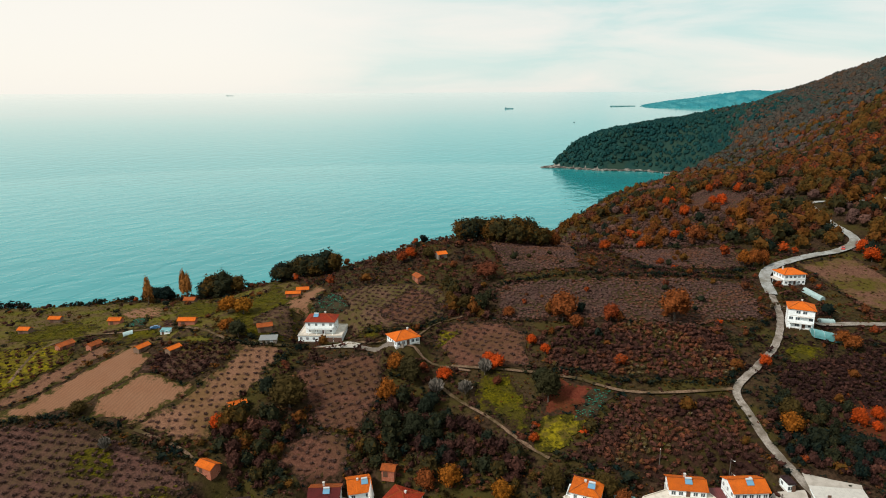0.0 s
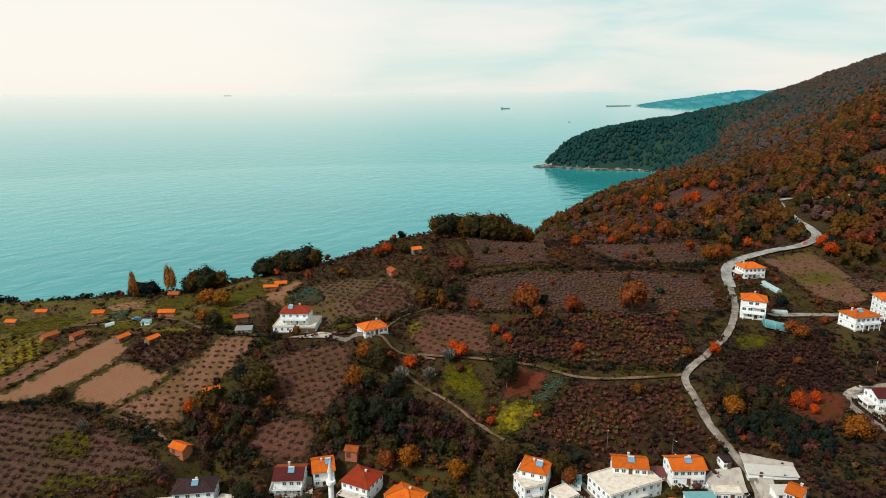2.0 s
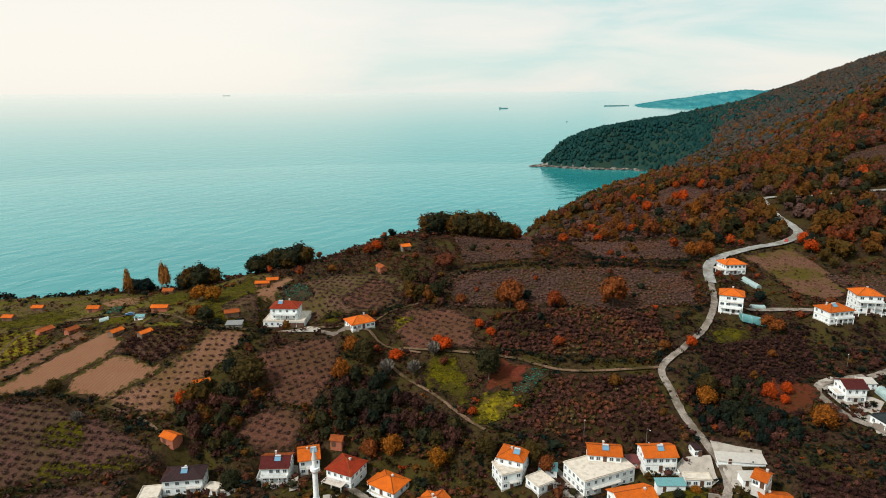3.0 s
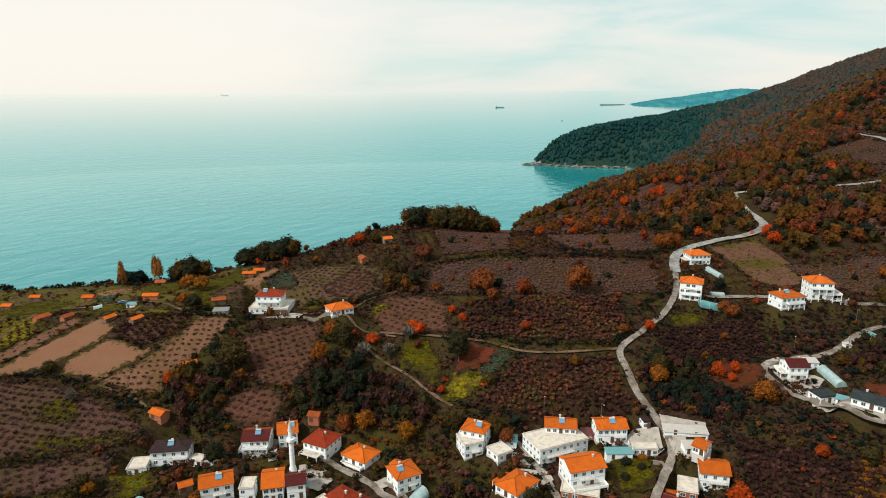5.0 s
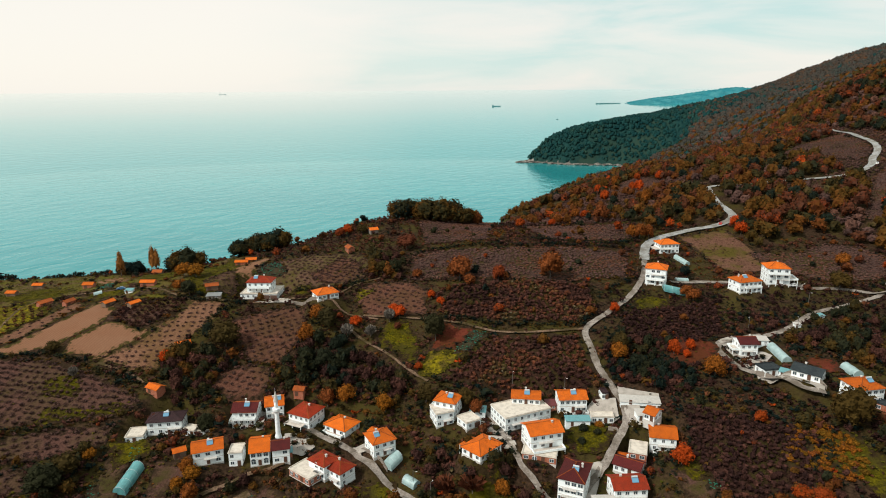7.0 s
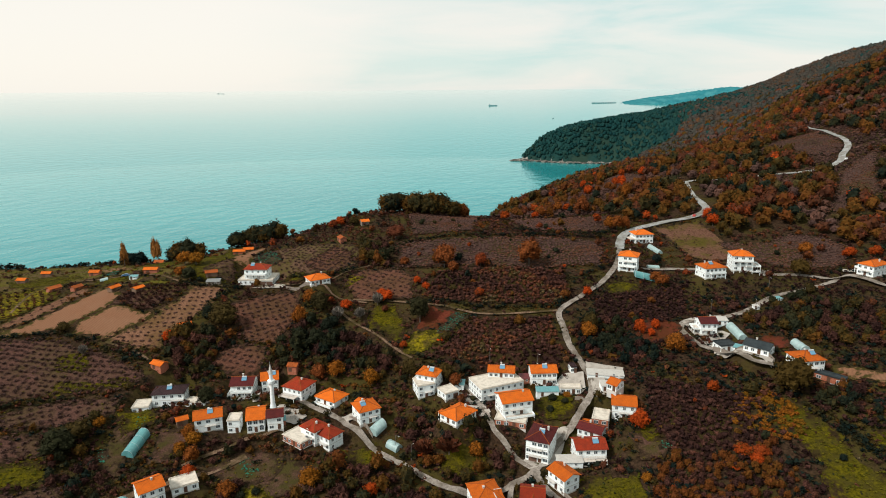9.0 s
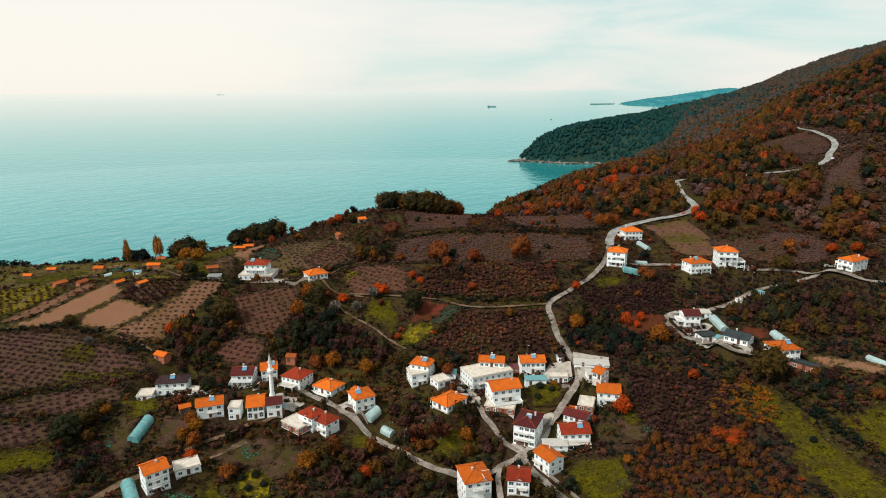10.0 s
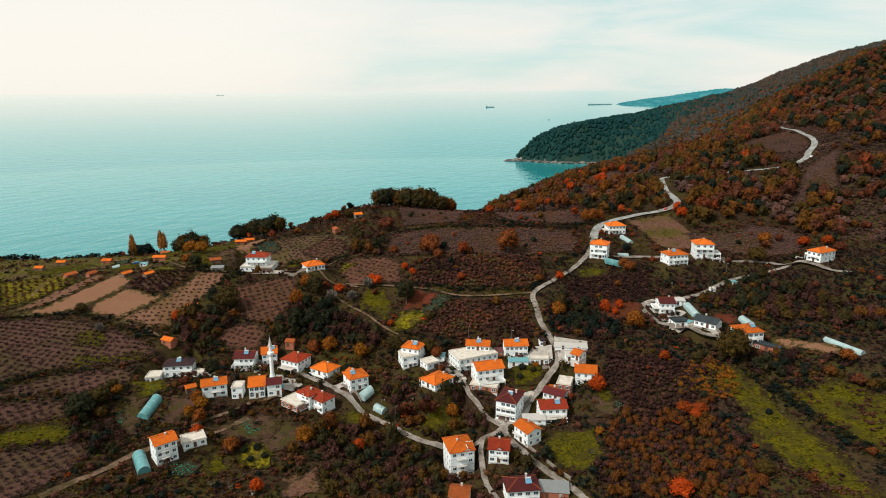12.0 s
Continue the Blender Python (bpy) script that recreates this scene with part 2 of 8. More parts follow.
def sea_material():
    """Water: deep teal body under a rippled gloss that grows towards grazing sight; haze is painted into both colours
    far out.
    """
    m, t, b = material("sea_water", 1.0)
    b.inputs["Specular IOR Level"].default_value = 0.0
    at = t.nodes.new("ShaderNodeNewGeometry")
    lane = t.nodes.new("ShaderNodeMapping")
    lane.inputs["Rotation"].default_value = (0, 0, radians(6))
    lane.inputs["Scale"].default_value = (0.0011, 0.0036, 1.0)
    t.links.new(at.outputs["Position"], lane.inputs["Vector"])
    wind = node(t, "ShaderNodeTexNoise", Scale=1.0, Detail=4.0, Roughness=0.55)
    t.links.new(lane.outputs["Vector"], wind.inputs["Vector"])
    c = mixed(t, (0.002, 0.118, 0.148), (0.020, 0.262, 0.275), wind.outputs["Fac"])
    t.links.new(c, b.inputs["Base Color"])
    far = t.nodes.new("ShaderNodeMapping")
    far.inputs["Scale"].default_value = (0.62, 1.0, 1.0)
    spin = t.nodes.new("ShaderNodeMapping")
    spin.inputs["Rotation"].default_value = (0, 0, radians(-52))
    t.links.new(at.outputs["Position"], spin.inputs["Vector"])
    t.links.new(spin.outputs["Vector"], far.inputs["Vector"])
    swell = node(t, "ShaderNodeTexNoise", Scale=0.045, Detail=4.0, Roughness=0.55, Distortion=0.4)
    t.links.new(far.outputs["Vector"], swell.inputs["Vector"])
    relief(t, b, swell.outputs["Fac"], 3.2, 0.6)
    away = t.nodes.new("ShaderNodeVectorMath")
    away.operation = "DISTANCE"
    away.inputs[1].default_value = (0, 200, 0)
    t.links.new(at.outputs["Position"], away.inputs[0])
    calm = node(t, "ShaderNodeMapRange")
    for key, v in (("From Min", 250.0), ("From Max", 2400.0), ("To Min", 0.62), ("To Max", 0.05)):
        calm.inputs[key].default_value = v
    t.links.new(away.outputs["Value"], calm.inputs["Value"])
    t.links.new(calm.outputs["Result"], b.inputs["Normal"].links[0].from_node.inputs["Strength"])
    sea_haze = node(t, "ShaderNodeMapRange")
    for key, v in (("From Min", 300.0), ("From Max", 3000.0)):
        sea_haze.inputs[key].default_value = v
    t.links.new(away.outputs["Value"], sea_haze.inputs["Value"])
    bump = b.inputs["Normal"].links[0].from_socket
    gloss = node(t, "ShaderNodeBsdfGlossy", Color=(0.62, 0.96, 0.97, 1), Roughness=0.10)
    edge = node(t, "ShaderNodeFresnel", IOR=1.33)
    both = t.nodes.new("ShaderNodeMixShader")
    # far out the water is level, as the true sea is, though the sheet bends up
    level = node(t, "ShaderNodeMapRange")
    for key, v in (("From Min", 900.0), ("From Max", 5600.0)):
        level.inputs[key].default_value = v
    t.links.new(away.outputs["Value"], level.inputs["Value"])
    flat = mixed(t, bump, (0.0, 0.0, 1.0), level.outputs["Result"])
    t.links.new(bump, gloss.inputs["Normal"])
    t.links.new(flat, edge.inputs["Normal"])
    t.links.new(edge.outputs["Fac"], both.inputs[0])
    t.links.new(b.outputs["BSDF"], both.inputs[1])
    t.links.new(gloss.outputs["BSDF"], both.inputs[2])
    # painted haze: gloss turns whiter and body paler with distance from the shore
    t.links.new(mixed(t, (0.68, 1.0, 1.0), (0.98, 1.0, 0.98), sea_haze.outputs["Result"]), gloss.inputs["Color"])
    t.links.new(mixed(t, c, (0.035, 0.26, 0.27), sea_haze.outputs["Result"]), b.inputs["Base Color"])
    t.links.new(both.outputs["Shader"], t.nodes["Material Output"].inputs["Surface"])
    return m


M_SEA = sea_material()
M_ROCK = earth("shore_rock", (0.10, 0.09, 0.08), (0.30, 0.28, 0.25), (0.06, 0.055, 0.05), 0.4, 0.06, 0.6)


# ---- ground plan ----
KNOT_X = [-400, -200, -100, 0, 100, 200, 350, 600, 1000, 1700]
KNOT_Y = [-300, 70, 130, 190, 280, 380, 520, 800, 1250, 1900]
SLOPE = [
    [28, 12, 7, 6, 8, 18, 48, 118, 240, 467],
    [42, 34, 25, 10, 24, 43, 67, 132, 247, 415],
    [47, 43, 24, 19, 32, 52, 74, 136, 248, 406],
    [50, 46, 38, 36, 46, 53, 81, 140, 249, 397],
    [47, 49, 61, 62, 72, 62, 78, 148, 246, 383],
    [40, 37, 41, 73, 68, 78, 101, 156, 231, 369],
    [25, 28, 31, 39, 41, 72, 111, 164, 204, 356],
    [-9, -7, -8, -9, -2, 27, 66, 129, 202, 357],
    [-71, -52, -40, -25, -5, 21, 71, 131, 219, 423],
    [-154, -91, -60, -30, -3, 20, 45, 38, 153, 211],
]
COAST = [(-2500, 300), (-600, 330), (-330, 372), (-235, 378), (-160, 412), (-60, 425), (0, 418), (40, 428), (75, 440), (86, 500), (90, 600), (125, 700), (200, 790), (300, 870), (400, 960), (470, 1080), (490, 1200), (460, 1290), (430, 1330), (330, 1355), (275, 1395), (242, 1405), (262, 1470), (500, 1580), (900, 1830), (1500, 2000), (2600, 2150), (5000, 2200)]
# gentle rises and dips of the far ridge: x, y, height
SWELLS = [(300, 1270, 3), (300, 1420, 5), (420, 1270, -6), (540, 1120, 3), (540, 1420, 10), (660, 1420, -5), (780, 1120, -4), (780, 1270, -4), (780, 1420, -12), (900, 1270, 7), (900, 1420, 3), (1020, 1420, 8)]


def spline_weights(knots, v):
    """Weights of the knots' values for a smooth curve at the places v (cubic Hermite, slopes from the neighbours)."""
    knots = np.asarray(knots, float)
    v = np.clip(np.asarray(v, float), knots[0], knots[-1])
    n = len(knots)
    slope = np.zeros((n, n))
    for i in range(n):
        a, b = max(i - 1, 0), min(i + 1, n - 1)
        slope[i, b] += 1 / (knots[b] - knots[a])
        slope[i, a] -= 1 / (knots[b] - knots[a])
    k = np.clip(np.searchsorted(knots, v, side="right") - 1, 0, n - 2)
    h = knots[k + 1] - knots[k]
    s = (v - knots[k]) / h
    eye = np.eye(n)
    h00, h10 = 2 * s**3 - 3 * s**2 + 1, s**3 - 2 * s**2 + s
    h01, h11 = -2 * s**3 + 3 * s**2, s**3 - s**2
    return (h00[..., None] * eye[k] + (h10 * h)[..., None] * slope[k]
            + h01[..., None] * eye[k + 1] + (h11 * h)[..., None] * slope[k + 1])


def line_distance(x, y, line):
    """Distance of the places to a broken line."""
    best = np.full(np.shape(x), 1e9)
    for (ax, ay), (bx, by) in zip(line[:-1], line[1:]):
        ux, uy = bx - ax, by - ay
        s = np.clip(((x - ax) * ux + (y - ay) * uy) / (ux * ux + uy * uy), 0, 1)
        dx, dy = x - ax - s * ux, y - ay - s * uy
        best = np.minimum(best, np.hypot(dx, dy))
    return best


def inside(x, y, poly):
    """Which of the places lie in the polygon."""
    x, y = np.asarray(x, float), np.asarray(y, float)
    odd = np.zeros(np.shape(x), bool)
    for (ax, ay), (bx, by) in zip(poly, poly[1:] + poly[:1]):
        if ay != by:
            odd ^= ((ay > y) != (by > y)) & (x < (bx - ax) * (y - ay) / (by - ay) + ax)
    return odd


def bumps(x, y, size, amount):
    """Gentle unevenness of the ground."""
    return amount * (np.sin(x / size + 1.3 * np.sin(y / size * 0.7)) * np.cos(y / size * 1.1 + 0.8 * np.sin(x / size * 0.6)))


def land_height(x, y):
    """Height of the ground: the slope, falling to the sea along the coast."""
    x, y = np.asarray(x, float), np.asarray(y, float)
    z = np.einsum("...i,...j,ji->...", spline_weights(KNOT_X, x), spline_weights(KNOT_Y, y), np.array(SLOPE, float))
    z = z + bumps(x, y, 17, 0.35) + bumps(y, x, 43, 0.8)
    wild = np.clip((y - 440) / 160, 0, 1) + np.clip((x - 420) / 120, 0, 1)
    z = z + np.minimum(wild, 1) * (bumps(x, y, 31, 3.5) + bumps(y, x, 74, 5.0))
    # a wooded spur above the road, and the summit far behind it
    spur = np.interp(x, [425, 448, 473, 497, 534, 565, 640, 900], [0, 13, 29, 34, 46, 60, 74, 92])
    z = z + spur * np.exp(-0.5 * ((y - 645) / np.where(y < 645, 85, 190)) ** 2)
    z = z + 20 * np.exp(-0.5 * ((x - 1010) ** 2 + (y - 1420) ** 2) / 170**2)
    # a low rise at the cliff's edge
    z = z + 8 * np.exp(-0.5 * (((x + 98) / 26) ** 2 + ((y - 382) / 24) ** 2))
    for sx, sy, rise in SWELLS:
        z = z + rise * np.exp(-0.5 * ((x - sx) ** 2 + (y - sy) ** 2) / 110**2)
    inland = line_distance(x, y, COAST) * np.where(inside(x, y, COAST + [(5000, -4000), (-2500, -4000)]), 1, -1)
    steep = 26 + 22 * np.clip((y - 700) / 500, 0, 1)
    f = np.clip(inland / steep, 0, 1)
    f = f * f * (3 - 2 * f) * 0.35 + 0.65 * np.sqrt(f)
    return np.where(inland > 0, 1.0 + (np.maximum(z, 3) - 1.0) * f, np.maximum(-8.0, inland * 0.6 + 1.0))

PADS = []  # terraces cut for the houses: x, y, radius, height


def ground_z(x, y):
    """Height of the ground with the house terraces cut into it."""
    x, y = np.asarray(x, float), np.asarray(y, float)
    z = land_height(x, y)
    num, den, top = np.zeros(np.shape(x)), np.full(np.shape(x), 1e-9), np.zeros(np.shape(x))
    for px, py, pr, pz in PADS:
        w = np.clip(1.9 - np.hypot(x - px, y - py) / pr, 0, 1)
        w = w * w * (3 - 2 * w)
        num, den, top = num + w * w * pz, den + w * w, np.maximum(top, w)
    return z + (num / den - z) * top


def mesh_from(name, verts, faces, mats, smooth=False):
    me = bpy.data.meshes.new(name)
    me.from_pydata([tuple(map(float, v)) for v in verts], [], [tuple(map(int, f)) for f in faces])
    for m in mats:
        me.materials.append(m)
    if smooth:
        me.polygons.foreach_set("use_smooth", [True] * len(me.polygons))
    me.update()
    return me


def triangles_mesh(name, co, tint, mat):
    """A mesh of loose triangles: co is (n, 3, 3), tint one value a triangle."""
    n = len(co)
    me = bpy.data.meshes.new(name)
    me.vertices.add(3 * n)
    me.vertices.foreach_set("co", np.ascontiguousarray(co, np.float32).ravel())
    me.loops.add(3 * n)
    me.loops.foreach_set("vertex_index", np.arange(3 * n, dtype=np.int32))
    me.polygons.add(n)
    me.polygons.foreach_set("loop_start", np.arange(0, 3 * n, 3, dtype=np.int32))
    at = me.attributes.new("tint", "FLOAT", "POINT")
    at.data.foreach_set("value", np.repeat(np.asarray(tint, np.float32), 3))
    me.materials.append(mat)
    me.update(calc_edges=True)
    return me


HOUSES = []
HOUSES.append(dict(x=-70.2, y=177.3, z=27.3, turn=7, w=13.3, d=8.2, storeys=2, roof="hip", tiles="dark", tank=1, key="h1"))
HOUSES.append(dict(x=-46.0, y=155.8, z=27.1, turn=19, w=10.5, d=8.2, storeys=2, roof="gable", tiles="orange", tank=1, key="h2"))
HOUSES.append(dict(x=-39.0, y=182.3, z=25.9, turn=2, w=9.6, d=9.2, storeys=3, roof="gable", tiles="rust", tank=1, key="h3"))
HOUSES.append(dict(x=-28.4, y=186.3, z=29.3, turn=14, w=7.1, d=9.2, storeys=2, roof="gable", tiles="orange", tank=1, key="h4"))
HOUSES.append(dict(x=-13.8, y=180.2, z=28.3, turn=-26, w=10.2, d=10.2, storeys=2, roof="hip", tiles="red", tank=0, key="h5"))
HOUSES.append(dict(x=-26.8, y=157.5, z=26.3, turn=12, w=6.8, d=11.2, storeys=2, roof="gable", tiles="orange", tank=0, key="h6"))
HOUSES.append(dict(x=-18.6, y=155.9, z=27.1, turn=13, w=6.1, d=7.2, storeys=2, roof="gable", tiles="maroon", tank=0, key="h7"))
HOUSES.append(dict(x=1.8, y=173.8, z=28.6, turn=-33, w=10.6, d=9.0, storeys=1, roof="hip", tiles="orange", tank=0, key="h9"))
HOUSES.append(dict(x=4.5, y=147.5, z=23.3, turn=-39, w=8.7, d=7.2, storeys=2, roof="hip", tiles="red", tank=0, key="h10"))
HOUSES.append(dict(x=-1.5, y=149.8, z=24.8, turn=-38, w=8.3, d=7.2, storeys=2, roof="hip", tiles="red", tank=0, key="h10b"))
HOUSES.append(dict(x=18.7, y=156.6, z=29.8, turn=28, w=8.7, d=9.2, storeys=2, roof="hip", tiles="orange", tank=1, key="h11"))
HOUSES.append(dict(x=-52.9, y=115.2, z=19.4, turn=39, w=8.1, d=8.2, storeys=3, roof="gable", tiles="orange", tank=0, key="h12"))
HOUSES.append(dict(x=44.7, y=173.7, z=36.6, turn=-22, w=8.7, d=8.2, storeys=2, roof="hip", tiles="orange", tank=1, key="k1"))
HOUSES.append(dict(x=76.1, y=175.3, z=39.6, turn=-8, w=10.9, d=7.2, storeys=1, roof="gable", tiles="orange", tank=1, key="k3"))
HOUSES.append(dict(x=93.8, y=173.4, z=37.5, turn=2, w=10.8, d=8.2, storeys=2, roof="gable", tiles="orange", tank=1, key="k4"))
HOUSES.append(dict(x=78.5, y=149.5, z=36.8, turn=14, w=12.2, d=9.2, storeys=2, roof="gable", tiles="orange", tank=0, key="k5"))
HOUSES.append(dict(x=56.1, y=142.5, z=37.1, turn=-45, w=8.6, d=11.2, storeys=1, roof="hip", tiles="orange", tank=0, key="k6"))
HOUSES.append(dict(x=86.6, y=130.2, z=28.9, turn=-24, w=8.4, d=12.2, storeys=3, roof="hip", tiles="maroon", tank=1, key="k7"))
HOUSES.append(dict(x=122.8, y=150.8, z=34.0, turn=-12, w=9.0, d=9.2, storeys=2, roof="gable", tiles="orange", tank=0, key="k8"))
HOUSES.append(dict(x=112.4, y=144.8, z=31.2, turn=-20, w=6.0, d=8.2, storeys=2, roof="flat", tiles="white", tank=0, key="k9", wall="brick"))
HOUSES.append(dict(x=107.0, y=137.4, z=32.6, turn=-33, w=9.0, d=6.2, storeys=1, roof="gable", tiles="maroon", tank=0, key="k10"))
HOUSES.append(dict(x=103.6, y=127.4, z=29.1, turn=3, w=10.9, d=8.2, storeys=2, roof="gable", tiles="red", tank=1, key="k11"))
HOUSES.append(dict(x=91.6, y=112.7, z=27.1, turn=-59, w=8.3, d=6.7, storeys=2, roof="gable", tiles="orange", tank=0, key="k12"))
HOUSES.append(dict(x=64.3, y=109.8, z=16.1, turn=14, w=9.5, d=11.2, storeys=4, roof="hip", tiles="orange", tank=0, key="k13"))
HOUSES.append(dict(x=85.3, y=83.0, z=22.3, turn=5, w=11.2, d=8.2, storeys=2, roof="hip", tiles="maroon", tank=1, key="k15"))
HOUSES.append(dict(x=64.1, y=87.5, z=16.3, turn=-11, w=6.6, d=7.2, storeys=2, roof="gable", tiles="rust", tank=0, key="k17"))
HOUSES.append(dict(x=79.6, y=103.7, z=25.3, turn=-9, w=7.4, d=8.2, storeys=2, roof="gable", tiles="red", tank=0, key="k14"))
HOUSES.append(dict(x=120.2, y=154.4, z=43.1, turn=-44, w=3.9, d=6.2, storeys=1, roof="gable", tiles="orange", tank=0, key="k16"))
HOUSES.append(dict(x=179.0, y=314.1, z=65.7, turn=6, w=11.6, d=9.2, storeys=2, roof="hip", tiles="orange", tank=0, key="r1"))
HOUSES.append(dict(x=154.9, y=259.6, z=63.0, turn=-24, w=10.0, d=9.2, storeys=3, roof="hip", tiles="orange", tank=0, key="r2"))
HOUSES.append(dict(x=196.6, y=249.2, z=61.9, turn=12, w=12.2, d=9.2, storeys=2, roof="hip", tiles="orange", tank=1, key="r3"))
HOUSES.append(dict(x=217.9, y=260.8, z=62.5, turn=-9, w=10.8, d=10.2, storeys=3, roof="hip", tiles="orange", tank=0, key="r4"))
HOUSES.append(dict(x=274.3, y=234.2, z=66.7, turn=-63, w=8.1, d=13.2, storeys=2, roof="hip", tiles="orange", tank=0, key="r5"))
HOUSES.append(dict(x=174.5, y=199.1, z=49.3, turn=-2, w=7.5, d=8.2, storeys=2, roof="gable", tiles="maroon", tank=0, key="r6"))
HOUSES.append(dict(x=182.0, y=164.3, z=54.4, turn=-45, w=9.9, d=7.2, storeys=1, roof="gable", tiles="slate", tank=0, key="r8"))
HOUSES.append(dict(x=193.6, y=150.7, z=52.5, turn=9, w=9.8, d=9.2, storeys=2, roof="hip", tiles="orange", tank=1, key="r9"))
HOUSES.append(dict(x=-55.1, y=271.4, z=56.9, turn=-2, w=12.9, d=9.2, storeys=2, roof="hip", tiles="red", tank=1, key="v1"))
HOUSES.append(dict(x=-17.0, y=251.4, z=59.4, turn=30, w=10.8, d=9.2, storeys=1, roof="hip", tiles="orange", tank=0, key="v2"))
HOUSES.append(dict(x=-80.0, y=171.1, z=26.8, turn=8, w=6.8, d=7.2, storeys=1, roof="flat", tiles="white", tank=0, key="a1"))
HOUSES.append(dict(x=-59.3, y=174.2, z=26.8, turn=-12, w=5.1, d=4.2, storeys=1, roof="flat", tiles="white", tank=0, key="a2"))
HOUSES.append(dict(x=-54.1, y=174.5, z=26.3, turn=7, w=5.1, d=3.7, storeys=1, roof="flat", tiles="white", tank=0, key="a3"))
HOUSES.append(dict(x=-35.4, y=156.3, z=25.3, turn=6, w=4.9, d=6.2, storeys=2, roof="flat", tiles="white", tank=0, key="a4"))
HOUSES.append(dict(x=-7.1, y=148.0, z=24.6, turn=-39, w=11.3, d=8.2, storeys=1, roof="flat", tiles="brick", tank=0, key="a5", wall="brick"))
HOUSES.append(dict(x=-44.4, y=123.6, z=20.8, turn=30, w=8.9, d=7.2, storeys=1, roof="flat", tiles="white", tank=0, key="a6"))
HOUSES.append(dict(x=73.3, y=170.0, z=34.3, turn=23, w=20.1, d=12.2, storeys=2, roof="flat", tiles="white", tank=0, key="a7"))
HOUSES.append(dict(x=42.1, y=169.9, z=33.9, turn=19, w=7.2, d=8.2, storeys=2, roof="flat", tiles="white", tank=0, key="a8"))
HOUSES.append(dict(x=52.6, y=164.8, z=35.4, turn=31, w=6.5, d=6.7, storeys=1, roof="flat", tiles="white", tank=0, key="a9"))
HOUSES.append(dict(x=77.0, y=143.6, z=33.8, turn=-17, w=12.0, d=6.2, storeys=1, roof="flat", tiles="brick", tank=0, key="a10", wall="brick"))
HOUSES.append(dict(x=104.0, y=163.6, z=36.8, turn=-4, w=8.4, d=3.7, storeys=1, roof="flat", tiles="white", tank=0, key="a12"))
HOUSES.append(dict(x=106.7, y=172.9, z=42.1, turn=5, w=2.3, d=4.2, storeys=1, roof="flat", tiles="dark", tank=0, key="a13"))
HOUSES.append(dict(x=173.9, y=177.4, z=49.9, turn=10, w=7.5, d=6.2, storeys=1, roof="flat", tiles="slate", tank=0, key="a14"))
HOUSES.append(dict(x=-54.7, y=271.3, z=54.1, turn=-2, w=19.7, d=14.2, storeys=1, roof="flat", tiles="white", tank=0, key="a17"))
HOUSES.append(dict(x=199.5, y=143.1, z=50.8, turn=-48, w=10.4, d=3.7, storeys=1, roof="flat", tiles="slate", tank=0, key="a16", wall="brick"))

for h in HOUSES:
    if h["key"] != "v1":
        PADS.append((h["x"], h["y"], 0.62 * max(h["w"], h["d"]), h["z"]))


def ground_sheet():
    """The whole land as one sheet, fine where the fields are, coarse far off."""
    xs = np.unique(np.concatenate([np.arange(-2600, -420, 90), np.arange(-420, -300, 12), np.arange(-300, 360, 2.2), np.arange(360, 620, 8), np.arange(620, 1500, 22), np.arange(1500, 3400, 80)]))
    ys = np.unique(np.concatenate([np.arange(-2000, -300, 100), np.arange(-300, 40, 14), np.arange(40, 440, 2.2), np.arange(440, 700, 7), np.arange(700, 1700, 16), np.arange(1700, 3300, 60)]))
    gx, gy = np.meshgrid(xs, ys)
    gz = ground_z(gx, gy)
    nx, ny = len(xs), len(ys)
    i = np.arange((ny - 1) * (nx - 1))
    a = i // (nx - 1) * nx + i % (nx - 1)
    quads = np.stack([a, a + 1, a + nx + 1, a + nx], 1)
    zq = gz.ravel()[quads]
    keep = zq.max(1) > -7.5
    quads, zq = quads[keep], zq[keep]
    me = bpy.data.meshes.new("ground")
    me.vertices.add(nx * ny)
    me.vertices.foreach_set("co", np.stack([gx, gy, gz], -1).astype(np.float32).ravel())
    n = len(quads)
    me.loops.add(4 * n)
    me.loops.foreach_set("vertex_index", quads.astype(np.int32).ravel())
    me.polygons.add(n)
    me.polygons.foreach_set("loop_start", np.arange(0, 4 * n, 4, dtype=np.int32))
    me.polygons.foreach_set("use_smooth", np.ones(n, bool))
    me.materials.append(M_SCRUB)
    me.materials.append(M_ROCK)
    me.materials.append(M_FLOOR)
    me.materials.append(M_GREEN_FLOOR)
    qx, qy = gx.ravel()[quads].mean(1), gy.ravel()[quads].mean(1)
    index = np.where(qy > 640, 2, 0)
    index[(qy > 860 + 0.35 * qx) & (qx < 560)] = 3
    index[np.where(qy > 700, zq.max(1) < 9, zq.mean(1) < 7) & (qy > 200)] = 1
    me.polygons.foreach_set("material_index", index.astype(np.int32))
    me.update(calc_edges=True)
    return tagged(new("ground", me), "dark autumn scrub and soil on a coastal slope", "ground", kind="structure")


ground_sheet()


